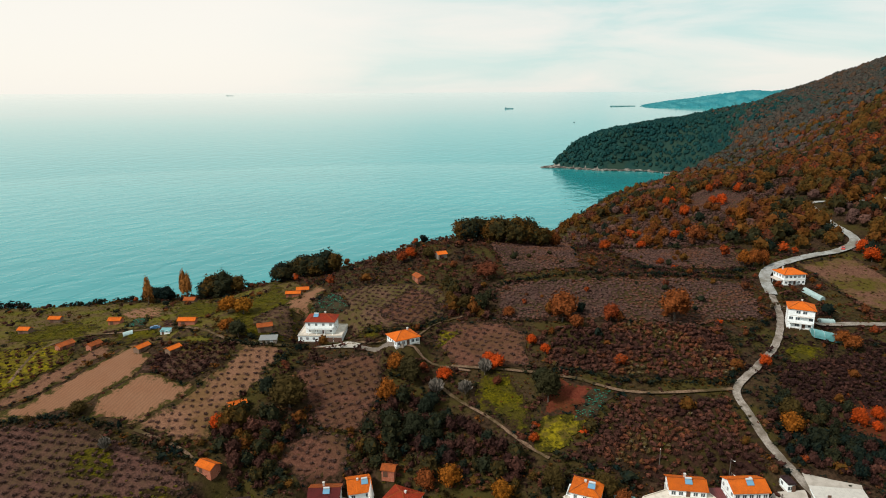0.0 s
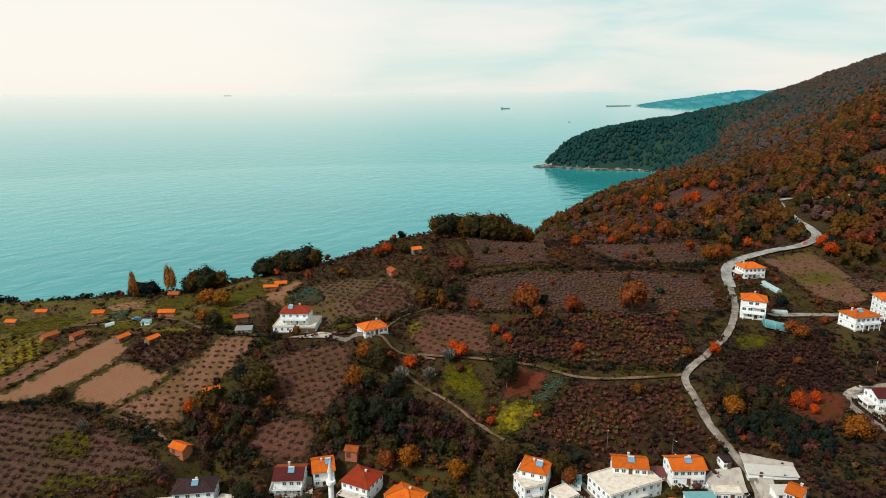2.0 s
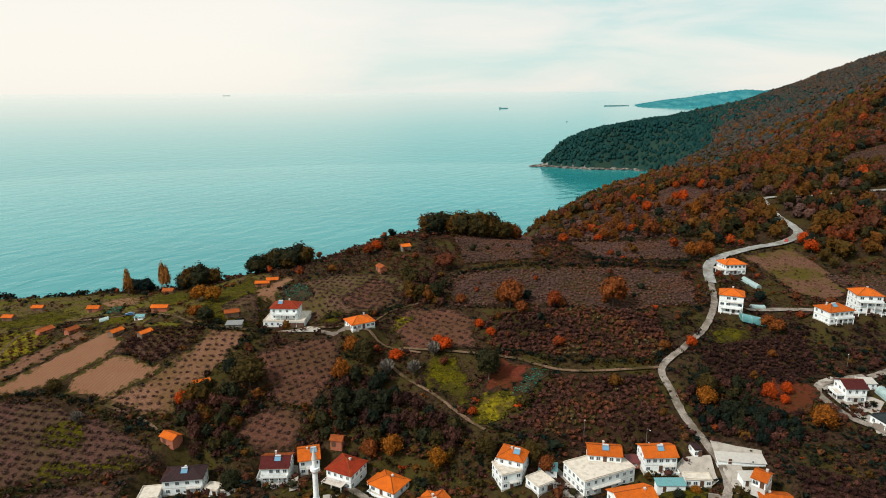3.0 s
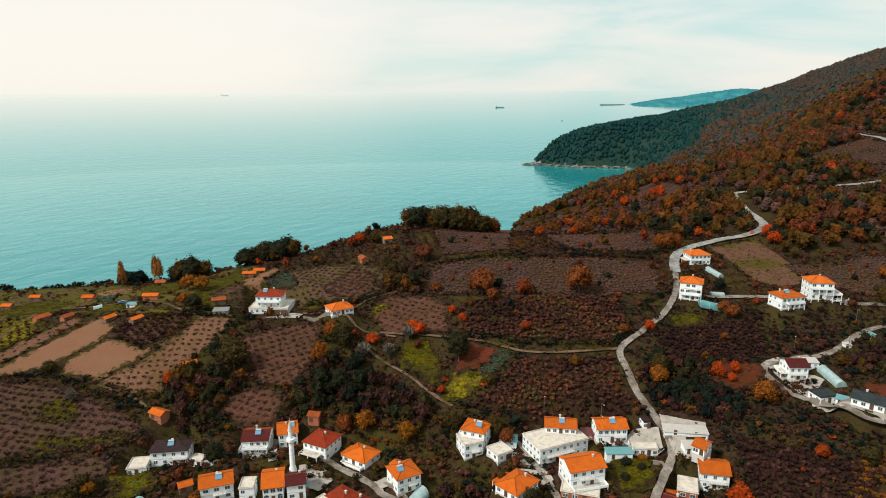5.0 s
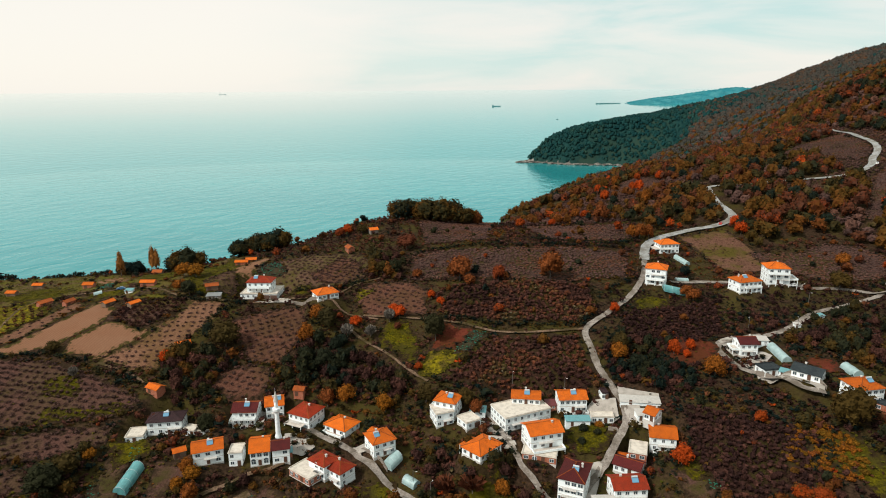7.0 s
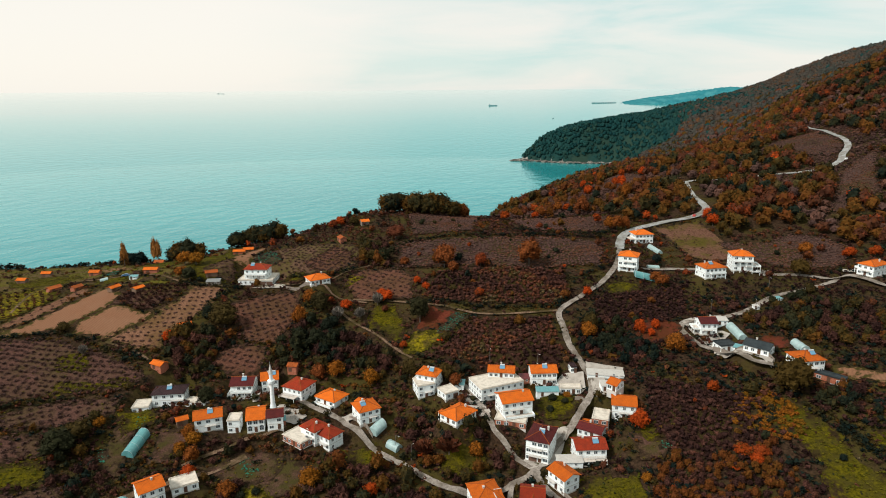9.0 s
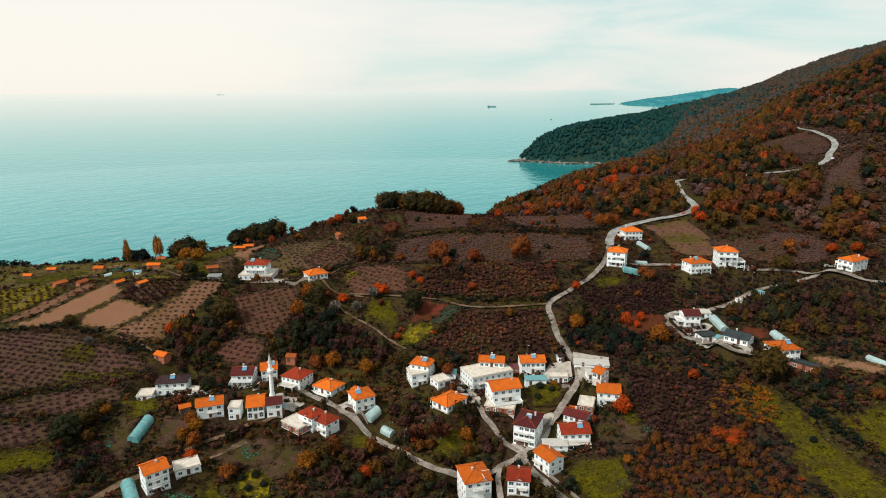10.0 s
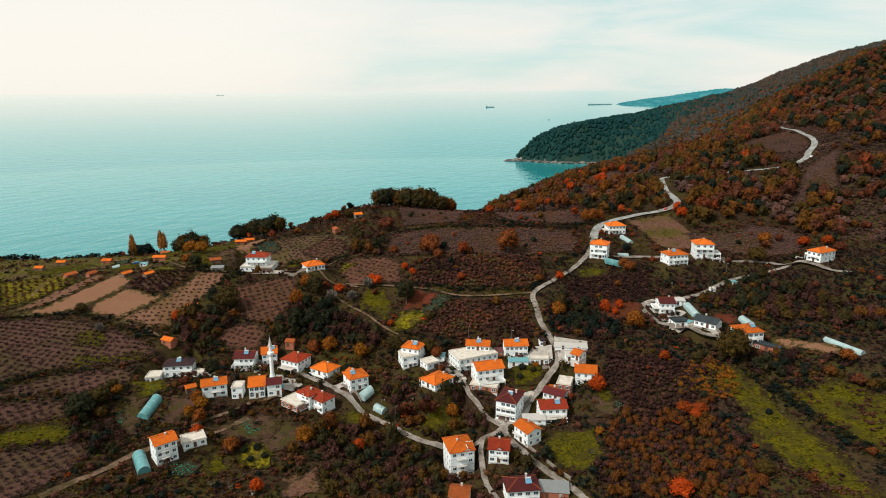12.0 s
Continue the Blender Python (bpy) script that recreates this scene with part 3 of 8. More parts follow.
def sea_sheet():
    """Calm sea; it bends up far out, so that its edge stands at the eye's height as the true horizon does."""
    rings = np.concatenate([[0.0], np.geomspace(60, 1500, 40), np.linspace(1520, 4920, 80)])
    turns = np.linspace(0, 2 * np.pi, 145)[:-1]
    verts, faces = [], []
    for r in rings:
        z = 161.0 * (max(0.0, r - 1520) / 3400) ** 1.1
        for a in turns:
            verts.append((30 + r * math.sin(a), -50 + r * math.cos(a), z))
    n = len(turns)
    for k in range(len(rings) - 1):
        for j in range(n):
            faces.append((k * n + j, k * n + (j + 1) % n, (k + 1) * n + (j + 1) % n, (k + 1) * n + j))
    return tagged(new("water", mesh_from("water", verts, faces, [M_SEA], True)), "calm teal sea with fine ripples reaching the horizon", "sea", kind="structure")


sea_sheet()


# ---- fields, tracks and roads ----
FIELDS = []


def draped(name, poly, mat, lift, ragged=0.0, cell=2.2, bed=0.0):
    """A polygon laid over the ground: a ragged outline, cut by a grid so that it follows the slope."""
    q = np.array(poly + poly[:1], float)
    edge = random.Random(int(abs(q[0, 0] * 13 + q[0, 1] * 7)))
    line = []
    for u, v in zip(q[:-1], q[1:]):
        n = max(1, int(np.hypot(*(v - u)) / 2.0))
        for i in range(n):
            k = u + (v - u) * i / n
            sway = ragged * 0.75 * np.array([math.sin(k[0] * 0.31 + k[1] * 0.23), math.cos(k[0] * 0.27 - k[1] * 0.35)])
            line.append((k[0] + sway[0] + edge.uniform(-ragged, ragged) * 0.5, k[1] + sway[1] + edge.uniform(-ragged, ragged) * 0.5, 0))
    bm = bmesh.new()
    bm.faces.new([bm.verts.new(k) for k in line])
    lo, hi = q.min(0), q.max(0)
    for axis in (0, 1):
        no = (1, 0, 0) if axis == 0 else (0, 1, 0)
        for c in np.arange(math.floor(lo[axis] / cell) * cell, hi[axis], cell):
            bmesh.ops.bisect_plane(bm, geom=bm.verts[:] + bm.edges[:] + bm.faces[:], plane_co=(c * no[0], c * no[1], 0), plane_no=no)
    vx, vy = np.array([v.co.x for v in bm.verts]), np.array([v.co.y for v in bm.verts])
    z = ground_z(vx, vy)
    for ox, oy in ((bed, 0), (-bed, 0), (0, bed), (0, -bed)):
        z = np.maximum(z, ground_z(vx + ox, vy + oy))
    for v, h in zip(bm.verts, z):
        v.co.z = h + lift
    bmesh.ops.recalc_face_normals(bm, faces=bm.faces)
    for f in bm.faces:
        if f.normal.z < 0:
            f.normal_flip()
        f.smooth = True
    me = bpy.data.meshes.new(name)
    bm.to_mesh(me)
    bm.free()
    co = np.array([v.co for v in me.vertices])
    me.attributes.new("inner", "FLOAT", "POINT").data.foreach_set("value", line_distance(co[:, 0], co[:, 1], poly + poly[:1]).astype(np.float32))
    me.materials.append(mat)
    return new(name, me)


FIELD_WORDS = {
    "plough": ("ploughed_field", "bare tan ploughed field on the slope"),
    "tanstrip": ("orchard_ground", "pale pinkish earth strip with a few rows of young bushes"),
    "tanrows": ("orchard_ground", "pale earth orchard ground with rows of young bushes"),
    "darkrows": ("orchard_ground", "dark earth orchard ground with rows of bushes"),
    "redrows": ("orchard_ground", "reddish earth orchard ground with rows of bushes"),
    "greyrows": ("orchard_ground", "grey-green orchard ground with rows of young trees"),
    "mauverows": ("orchard_ground", "mauve-brown orchard ground with rows of low bushes"),
    "mauvehazel": ("hazel_ground", "mauve-brown ground under bare bushes"),
    "heath": ("heath", "rough brown heath with thin grass above the cliffs"),
    "hazel": ("hazel_ground", "brown leaf-strewn ground under hazel bushes"),
    "redsoil": ("bare_field", "bare red-brown field with weeds"),
    "soil": ("garden_plot", "dark brown dug garden plot"),
    "lawn": ("meadow", "green grass meadow patch among the scrub"),
    "yellow": ("meadow", "yellow-green grass patch on the slope"),
    "crop": ("vegetable_plot", "blue-green cabbage plot"),
    "dry": ("dry_meadow", "dry tan grass slope beside the road"),
}


def field_lift(k):
    """Each field lies a little above the one before, so that none share a plane."""
    return 0.15 + 0.007 * k


def field(kind, poly):
    """A field as a sheet just above the ground, with a ragged edge."""
    FIELDS.append((kind, poly))
    name, label = FIELD_WORDS[kind]
    tagged(draped(name, poly, SOILS[kind], field_lift(len(FIELDS)), {"lawn": 2.4, "yellow": 1.8, "dry": 2.2}.get(kind, 1.3)), label, "field", kind="structure")


ROADS = []


def smooth_line(line, step):
    """Points every step metres on a rounded line through the given places."""
    p = np.array(line, float)
    t = np.concatenate([[0], np.cumsum(np.hypot(*np.diff(p, axis=0).T))])
    s = np.linspace(0, t[-1], max(2, int(t[-1] / step) + 1))
    return spline_weights(t, s) @ p


def road(name, width, surface, line):
    """A road as a draped ribbon with slightly ragged sides."""
    width = width * {"track": 0.55, "lane": 0.58, "road": 0.8}[name]
    p = smooth_line(line, 2.0)
    ROADS.append((p, width))
    d = np.gradient(p, axis=0)
    d /= np.hypot(*d.T)[:, None]
    n = np.column_stack([d[:, 1], -d[:, 0]])
    rng = np.random.default_rng(len(ROADS))
    cols = []
    for k, s in enumerate((-0.5, -0.25, 0, 0.25, 0.5)):
        wob = rng.normal(0, 0.12 if abs(s) == 0.5 else 0, len(p))[:, None]
        cols.append(p + n * (s * width + wob))
    v = np.stack(cols, 1).reshape(-1, 2)
    faces = [(5 * i + k, 5 * i + k + 1, 5 * i + k + 6, 5 * i + k + 5) for i in range(len(p) - 1) for k in range(4)]
    zz = ground_z(v[:, 0], v[:, 1])
    for ox, oy in ((1.4, 0), (-1.4, 0), (0, 1.4), (0, -1.4)):
        zz = np.maximum(zz, ground_z(v[:, 0] + ox, v[:, 1] + oy))
    bed = zz.reshape(-1, 5).max(1)
    bed = np.convolve(np.pad(bed, 2, mode="edge"), np.ones(5) / 5, "valid")
    zz = np.maximum(zz, np.repeat(bed, 5) - 0.3) + 0.3
    words = {"asphalt": "pale grey asphalt road winding over the hillside", "concrete": "worn concrete village lane between houses", "dirt": "beige dirt track between the fields"}
    tagged(new(name, mesh_from(name, np.column_stack([v, zz]), faces, [PAVING[surface]], True)), words[surface], "road", kind="structure")


field("heath", [(-330, 330), (-235, 352), (-172, 366), (-150, 368), (-112, 376), (-92, 372), (-80, 350), (-76, 325), (-70, 296), (-70, 260), (-92, 256), (-108, 264), (-128, 272), (-156, 276), (-166, 268), (-183, 268), (-215, 262), (-330, 250)])
field("heath", [(-330, 248), (-212, 256), (-184, 217), (-216, 209), (-330, 205)])
field("heath", [(-104, 249), (-92, 256), (-70, 258), (-70, 254), (-86, 253), (-112, 254)])
field("heath", [(-166, 268), (-130, 272), (-110, 264), (-92, 256), (-106, 253), (-130, 256), (-150, 262)])
field("plough", [(-165, 211), (-155, 224), (-147, 239), (-139, 252), (-132, 256), (-122, 246), (-123, 237), (-128, 230), (-134, 222), (-139, 216), (-148, 212), (-164, 208)])
field("plough", [(-121, 236), (-97, 228), (-103, 221), (-110, 214), (-115, 210), (-123, 211), (-132, 213), (-132, 221), (-127, 229)])
field("tanstrip", [(-169, 213), (-158, 222), (-149, 241), (-141, 255), (-151, 261), (-156, 251), (-164, 239), (-169, 225), (-177, 216)])
field("tanrows", [(-87, 253), (-68, 254), (-69, 245), (-72, 233), (-78, 224), (-83, 216), (-86, 202), (-95, 203), (-100, 205), (-114, 208), (-109, 214), (-101, 221), (-95, 230), (-88, 243)])
field("darkrows", [(-121, 246), (-114, 253), (-104, 253), (-88, 253), (-90, 244), (-98, 233), (-103, 230), (-121, 238)])
field("redrows", [(-60, 239), (-38, 250), (-25, 249), (-24, 227), (-32, 209), (-47, 212), (-60, 232)])
field("redrows", [(-58, 195), (-55, 205), (-46, 211), (-34, 207), (-33, 196), (-39, 188), (-49, 188)])
field("mauverows", [(-215, 207), (-174, 203), (-158, 206), (-138, 208), (-115, 202), (-102, 196), (-87, 189), (-83, 182), (-89, 176), (-108, 172), (-124, 168), (-136, 160), (-142, 150), (-165, 133), (-200, 140)])
field("mauverows", [(-160, 131), (-138, 147), (-134, 153), (-123, 164), (-100, 170), (-88, 172), (-87, 162), (-98, 157), (-109, 152), (-124, 148), (-136, 143), (-150, 128)])
field("mauverows", [(-150, 120), (-134, 140), (-123, 145), (-110, 148), (-101, 138), (-114, 132), (-124, 124), (-140, 106)])
field("lawn", [(-140, 104), (-123, 122), (-116, 130), (-102, 135), (-95, 129), (-97, 121), (-106, 117), (-116, 113), (-130, 95)])
field("mauverows", [(-130, 92), (-115, 111), (-100, 118), (-90, 123), (-83, 116), (-83, 104), (-87, 90), (-92, 80), (-118, 76)])
field("lawn", [(-128, 196), (-119, 200), (-110, 193), (-113, 184), (-124, 187)])
field("lawn", [(-120, 176), (-104, 181), (-88, 181), (-90, 177), (-108, 173), (-122, 170)])
field("lawn", [(-98, 273), (-98, 303), (-106, 380), (-67, 275), (-67, 259), (-88, 256)])
field("lawn", [(-149, 268), (-145, 276), (-130, 272), (-125, 261), (-136, 259)])
field("plough", [(-174, 322), (-172, 344), (-157, 339), (-137, 291), (-161, 302)])
field("lawn", [(-136, 301), (-149, 369), (-109, 294), (-108, 277), (-125, 281)])
field("crop", [(-150, 280), (-153, 297), (-146, 295), (-139, 277)])
field("soil", [(-118, 259), (-117, 266), (-103, 266), (-96, 257)])
field("lawn", [(-156, 266), (-143, 265), (-133, 263), (-133, 258), (-149, 262)])
field("lawn", [(-201, 298), (-188, 306), (-165, 287), (-174, 277), (-188, 282)])
field("redrows", [(-118, 268), (-124, 270), (-132, 281), (-127, 280)])
field("lawn", [(-216, 295), (-180, 292), (-160, 272), (-185, 274), (-203, 276)])
field("yellow", [(-210, 258), (-197, 267), (-185, 272), (-162, 260), (-160, 248), (-166, 238), (-171, 227), (-182, 219)])
field("greyrows", [(-68, 281), (-58, 308), (-36, 317), (-4, 307), (3, 294), (-1, 276), (-17, 269), (-43, 266)])
field("crop", [(-63.6, 287.5), (-55.8, 308.8), (-45.7, 291.3), (-45.6, 287.4), (-56.8, 288.1)])
field("redrows", [(-32, 283), (-17, 307), (-2, 295), (-3, 277), (-20, 270)])
field("hazel", [(67, 217), (104, 212), (108, 185), (100, 178), (42, 192), (53, 200)])
field("hazel", [(49, 257), (117, 249), (116, 227), (107, 220), (69, 225), (41, 236)])
field("mauvehazel", [(26, 300), (96, 297), (152, 301), (140, 262), (104, 251), (27, 268)])
field("mauvehazel", [(99, 369), (167, 359), (167, 328), (107, 313)])
field("mauvehazel", [(27, 368), (106, 572), (71, 315), (33, 312)])
field("redrows", [(-5, 257), (4, 271), (23, 269), (36, 258), (35, 237), (6, 240)])
field("lawn", [(12, 230), (16, 238), (26, 235), (32, 224), (31, 204), (27, 207), (16, 219)])
field("redsoil", [(39, 228), (43, 230), (54, 225), (59, 221), (49, 210), (38, 211), (37, 220)])
field("yellow", [(32, 204), (36, 210), (46, 211), (52, 207), (49, 203), (42, 196), (33, 197)])
field("crop", [(57.6, 221), (64.4, 219), (54.4, 208.7), (46.7, 209.2)])
field("yellow", [(-5, 254), (-1, 265), (8, 266), (7, 260), (-1, 254)])
field("lawn", [(-38, 261), (-37, 271), (-27, 273), (-24, 266), (-31, 259)])
field("dry", [(190, 331), (204, 334), (222, 337), (227, 325), (229, 308), (231, 290), (222, 280), (207, 277), (199, 286), (197, 305), (193, 318)])
field("mauvehazel", [(223, 304), (236, 301), (250, 299), (262, 304), (271, 308), (288, 300), (293, 285), (283, 268), (272, 258), (246, 262), (228, 284)])
field("mauvehazel", [(333, 478), (355, 493), (393, 507), (383, 445), (366, 420), (350, 433), (332, 450)])
field("lawn", [(173, 135), (181, 133), (182, 116), (186, 98), (190, 81), (191, 63), (189, 50), (179, 52), (176, 67), (173, 75), (170, 88), (171, 99), (171, 109), (168, 121)])
field("lawn", [(189, 108), (201, 111), (209, 115), (221, 99), (220, 82), (204, 73), (197, 79), (193, 93)])
field("lawn", [(98, 112), (108, 114), (119, 111), (118, 98), (113, 90), (105, 90), (99, 97), (96, 103)])
field("hazel", [(136, 163), (166, 141), (159, 114), (134, 112), (128, 133)])
field("hazel", [(127, 225), (178, 242), (170, 210), (157, 205), (123, 205)])
field("soil", [(-36, 136), (-12, 139), (3, 136), (1, 122), (-21, 122)])
field("soil", [(-66, 156), (-58, 155), (-51, 153), (-52.5, 148), (-58, 136), (-64, 136)])
field("lawn", [(-58, 144), (-54, 148), (-51, 143), (-55, 139)])
field("plough", [(204, 154), (215, 143), (225, 133), (220, 126), (214, 129), (207, 140)])
field("redsoil", [(192, 184), (196, 188), (205, 183), (200, 171), (194, 173)])
field("soil", [(-85, 155), (-76, 159), (-71, 130), (-82, 133)])
field("crop", [(-85, 142), (-83, 145), (-79, 139), (-81, 134)])
field("crop", [(-79, 162), (-74, 161), (-73, 156), (-76, 154)])
field("crop", [(-30, 139), (-26, 141), (-20, 134), (-24, 131)])
field("mauvehazel", [(215, 553), (237, 567), (244, 526), (231, 474), (203, 445), (191, 473)])
field("mauvehazel", [(307, 329), (330, 360), (346, 383), (366, 398), (396, 419), (364, 373), (349, 343), (330, 340), (316, 322)])
field("plough", [(-76, 294), (-69, 334), (-61, 319), (-64, 285), (-74, 283)])
field("yellow", [(-26, 124), (-20, 127), (-14, 125), (-10, 119), (-10, 113), (-16, 111), (-22, 113), (-26, 118)])
field("dry", [(-5, 103), (-1, 109), (7, 111), (14, 102), (14, 97), (-3, 98)])
field("crop", [(-49, 110), (-46, 114), (-39, 112), (-38, 107), (-46, 105)])
field("lawn", [(-39, 115), (-30, 118), (-25, 111), (-32, 106)])
field("soil", [(-43, 135), (-32, 141), (-20, 144), (-11, 139), (-14, 129), (-23, 125), (-36, 130)])
field("soil", [(120, 130), (128, 133), (133, 122), (127, 115), (119, 118)])
field("lawn", [(90, 160), (100, 162), (107, 158), (103, 148), (97, 142), (92, 143), (88, 149)])
field("greyrows", [(-86, 272), (-77, 289), (-69, 279), (-68, 263), (-79, 259)])
field("lawn", [(138, 240), (146, 246), (156, 243), (152, 236), (145, 230), (134, 229)])
field("redsoil", [(137, 194), (144, 204), (152, 210), (164, 210), (163, 199), (157, 190), (147, 187), (140, 190)])
field("lawn", [(123, 130), (126, 138), (131, 131), (129, 124)])
field("crop", [(129, 124), (133, 124), (133, 119), (128, 120)])
field("lawn", [(12, 144), (18, 146), (27, 141), (26, 133), (17, 134)])
field("lawn", [(49, 133), (58, 134), (65, 135), (66, 128), (60, 123), (48, 126)])
field("lawn", [(-84, 163), (-78, 170), (-72, 166), (-70, 158), (-78, 150), (-83, 156)])
road("road", 6.8, "asphalt", [(247.0, 424.0), (240.1, 397.9), (235.7, 376.5), (236.3, 362.1), (235.8, 353.0), (229.8, 346.2), (217.6, 341.0), (205.1, 339.7), (191.4, 335.7), (177.4, 328.0), (167.5, 316.5), (158.7, 291.3)])
road("road", 6.2, "asphalt", [(408.0, 546.0), (402.5, 527.0), (400.0, 502.0), (394.0, 479.1), (389.5, 458.1), (384.6, 441.2), (377.8, 429.6), (368.0, 419.1), (359.7, 407.0), (348.0, 399.0), (336.0, 395.5), (324.0, 397.0), (308.0, 402.0), (290.0, 406.0), (274.0, 410.0), (262.0, 416.0), (253.0, 424.0), (247.0, 424.0)])
road("lane", 5.0, "concrete", [(158.7, 291.3), (150.5, 267.1), (136.9, 243.0), (121.9, 227.2), (108.4, 214.5), (108.2, 201.0), (108.4, 190.4), (109.9, 181.7), (111.7, 174.2), (112.9, 167.0), (111.5, 157.5), (107.9, 151.5), (103.0, 144.3), (97.1, 136.4), (92.4, 133.2), (87.1, 125.2), (83.1, 120.1)])
road("lane", 4.6, "concrete", [(83.1, 120.1), (83.8, 115.8), (86.4, 108.9), (91.4, 100.8), (98.0, 90.3), (104.2, 81.0), (107.5, 74.0)])
road("road", 4.5, "concrete", [(277.3, 211.4), (267.0, 225.4), (260.0, 238.4), (248.3, 250.9), (231.6, 256.2), (222.5, 264.9), (203.3, 266.8), (186.5, 266.5), (163.6, 262.7)])
road("lane", 5.2, "concrete", [(260.0, 238.4), (241.4, 232.2), (220.8, 226.9), (199.8, 212.9), (187.9, 208.4)])
road("lane", 4.6, "concrete", [(83.1, 120.1), (79.7, 117.9), (73.3, 115.8), (65.4, 116.7), (58.3, 116.8), (51.6, 119.4), (43.2, 125.9), (35.8, 132.4), (26.7, 139.3), (18.4, 146.4), (11.3, 152.2), (7.8, 158.4), (3.2, 162.4), (-5.8, 168.2), (-13.9, 174.3), (-18.3, 175.5)])
road("lane", 3.8, "concrete", [(83.1, 120.1), (78.7, 125.1), (73.8, 132.1), (70.2, 137.8), (67.8, 149.3), (65.5, 158.6), (62.1, 171.1), (57.8, 177.2)])
road("lane", 5.0, "concrete", [(186.6, 209.4), (175.4, 207.5), (166.1, 204.7), (163.1, 198.7), (164.4, 190.1), (167.6, 179.4), (172.0, 170.3), (176.2, 157.1), (183.1, 153.9)])
road("track", 2.6, "dirt", [(107.4, 215.2), (87.8, 215.3), (67.7, 218.2), (50.2, 227.9), (28.7, 235.9), (3.3, 241.8)])
road("track", 2.2, "dirt", [(36.0, 193.1), (28.7, 200.2), (17.0, 213.6), (4.0, 225.0), (-2.0, 231.8)])
road("track", 2.6, "dirt", [(-174.7, 234.0), (-178.9, 251.4), (-180.4, 265.8), (-167.0, 274.6), (-146.4, 271.6), (-121.8, 270.2), (-106.2, 263.9), (-90.2, 253.9), (-80.0, 252.9), (-62.9, 253.2), (-38.8, 256.8), (-26.2, 255.3), (-13.1, 246.0), (10.9, 238.1)])
road("track", 2.2, "dirt", [(-112.0, 206.6), (-93.6, 199.4), (-78.9, 189.3)])
road("lane", 5.6, "dirt", [(-84.2, 85.2), (-78.4, 95.9), (-71.4, 106.5), (-64.0, 118.8), (-49.1, 127.5), (-35.0, 135.2), (-27.0, 141.4)])
road("lane", 3.0, "dirt", [(-50.0, 136.0), (-44.4, 140.4), (-38.0, 144.0), (-32.2, 146.8), (-23.6, 149.0), (-18.5, 151.5), (-14.5, 155.5)])
road("lane", 3.4, "concrete", [(76.0, 116.4), (73.8, 114.5), (72.8, 102.8), (73.2, 96.2), (74.7, 89.3), (77.6, 79.5)])
road("track", 1.6, "dirt", [(-13.8, 257.2), (-4.2, 269.6), (8.8, 274.9)])


def road_gap(x, y):
    """Distance from the nearest road's side."""
    best = np.full(np.shape(x), 1e9)
    for p, w in ROADS:
        for k in range(0, len(p), 2):
            best = np.minimum(best, np.hypot(x - p[k, 0], y - p[k, 1]) - w / 2)
    return best


def house_gap(x, y):
    best = np.full(np.shape(x), 1e9)
    for h in HOUSES:
        a = radians(h["turn"])
        dx, dy = x - h["x"], y - h["y"]
        u, v = np.abs(dx * math.cos(a) + dy * math.sin(a)) - h["w"] / 2, np.abs(-dx * math.sin(a) + dy * math.cos(a)) - h["d"] / 2
        best = np.minimum(best, np.maximum(u, v))
    return best


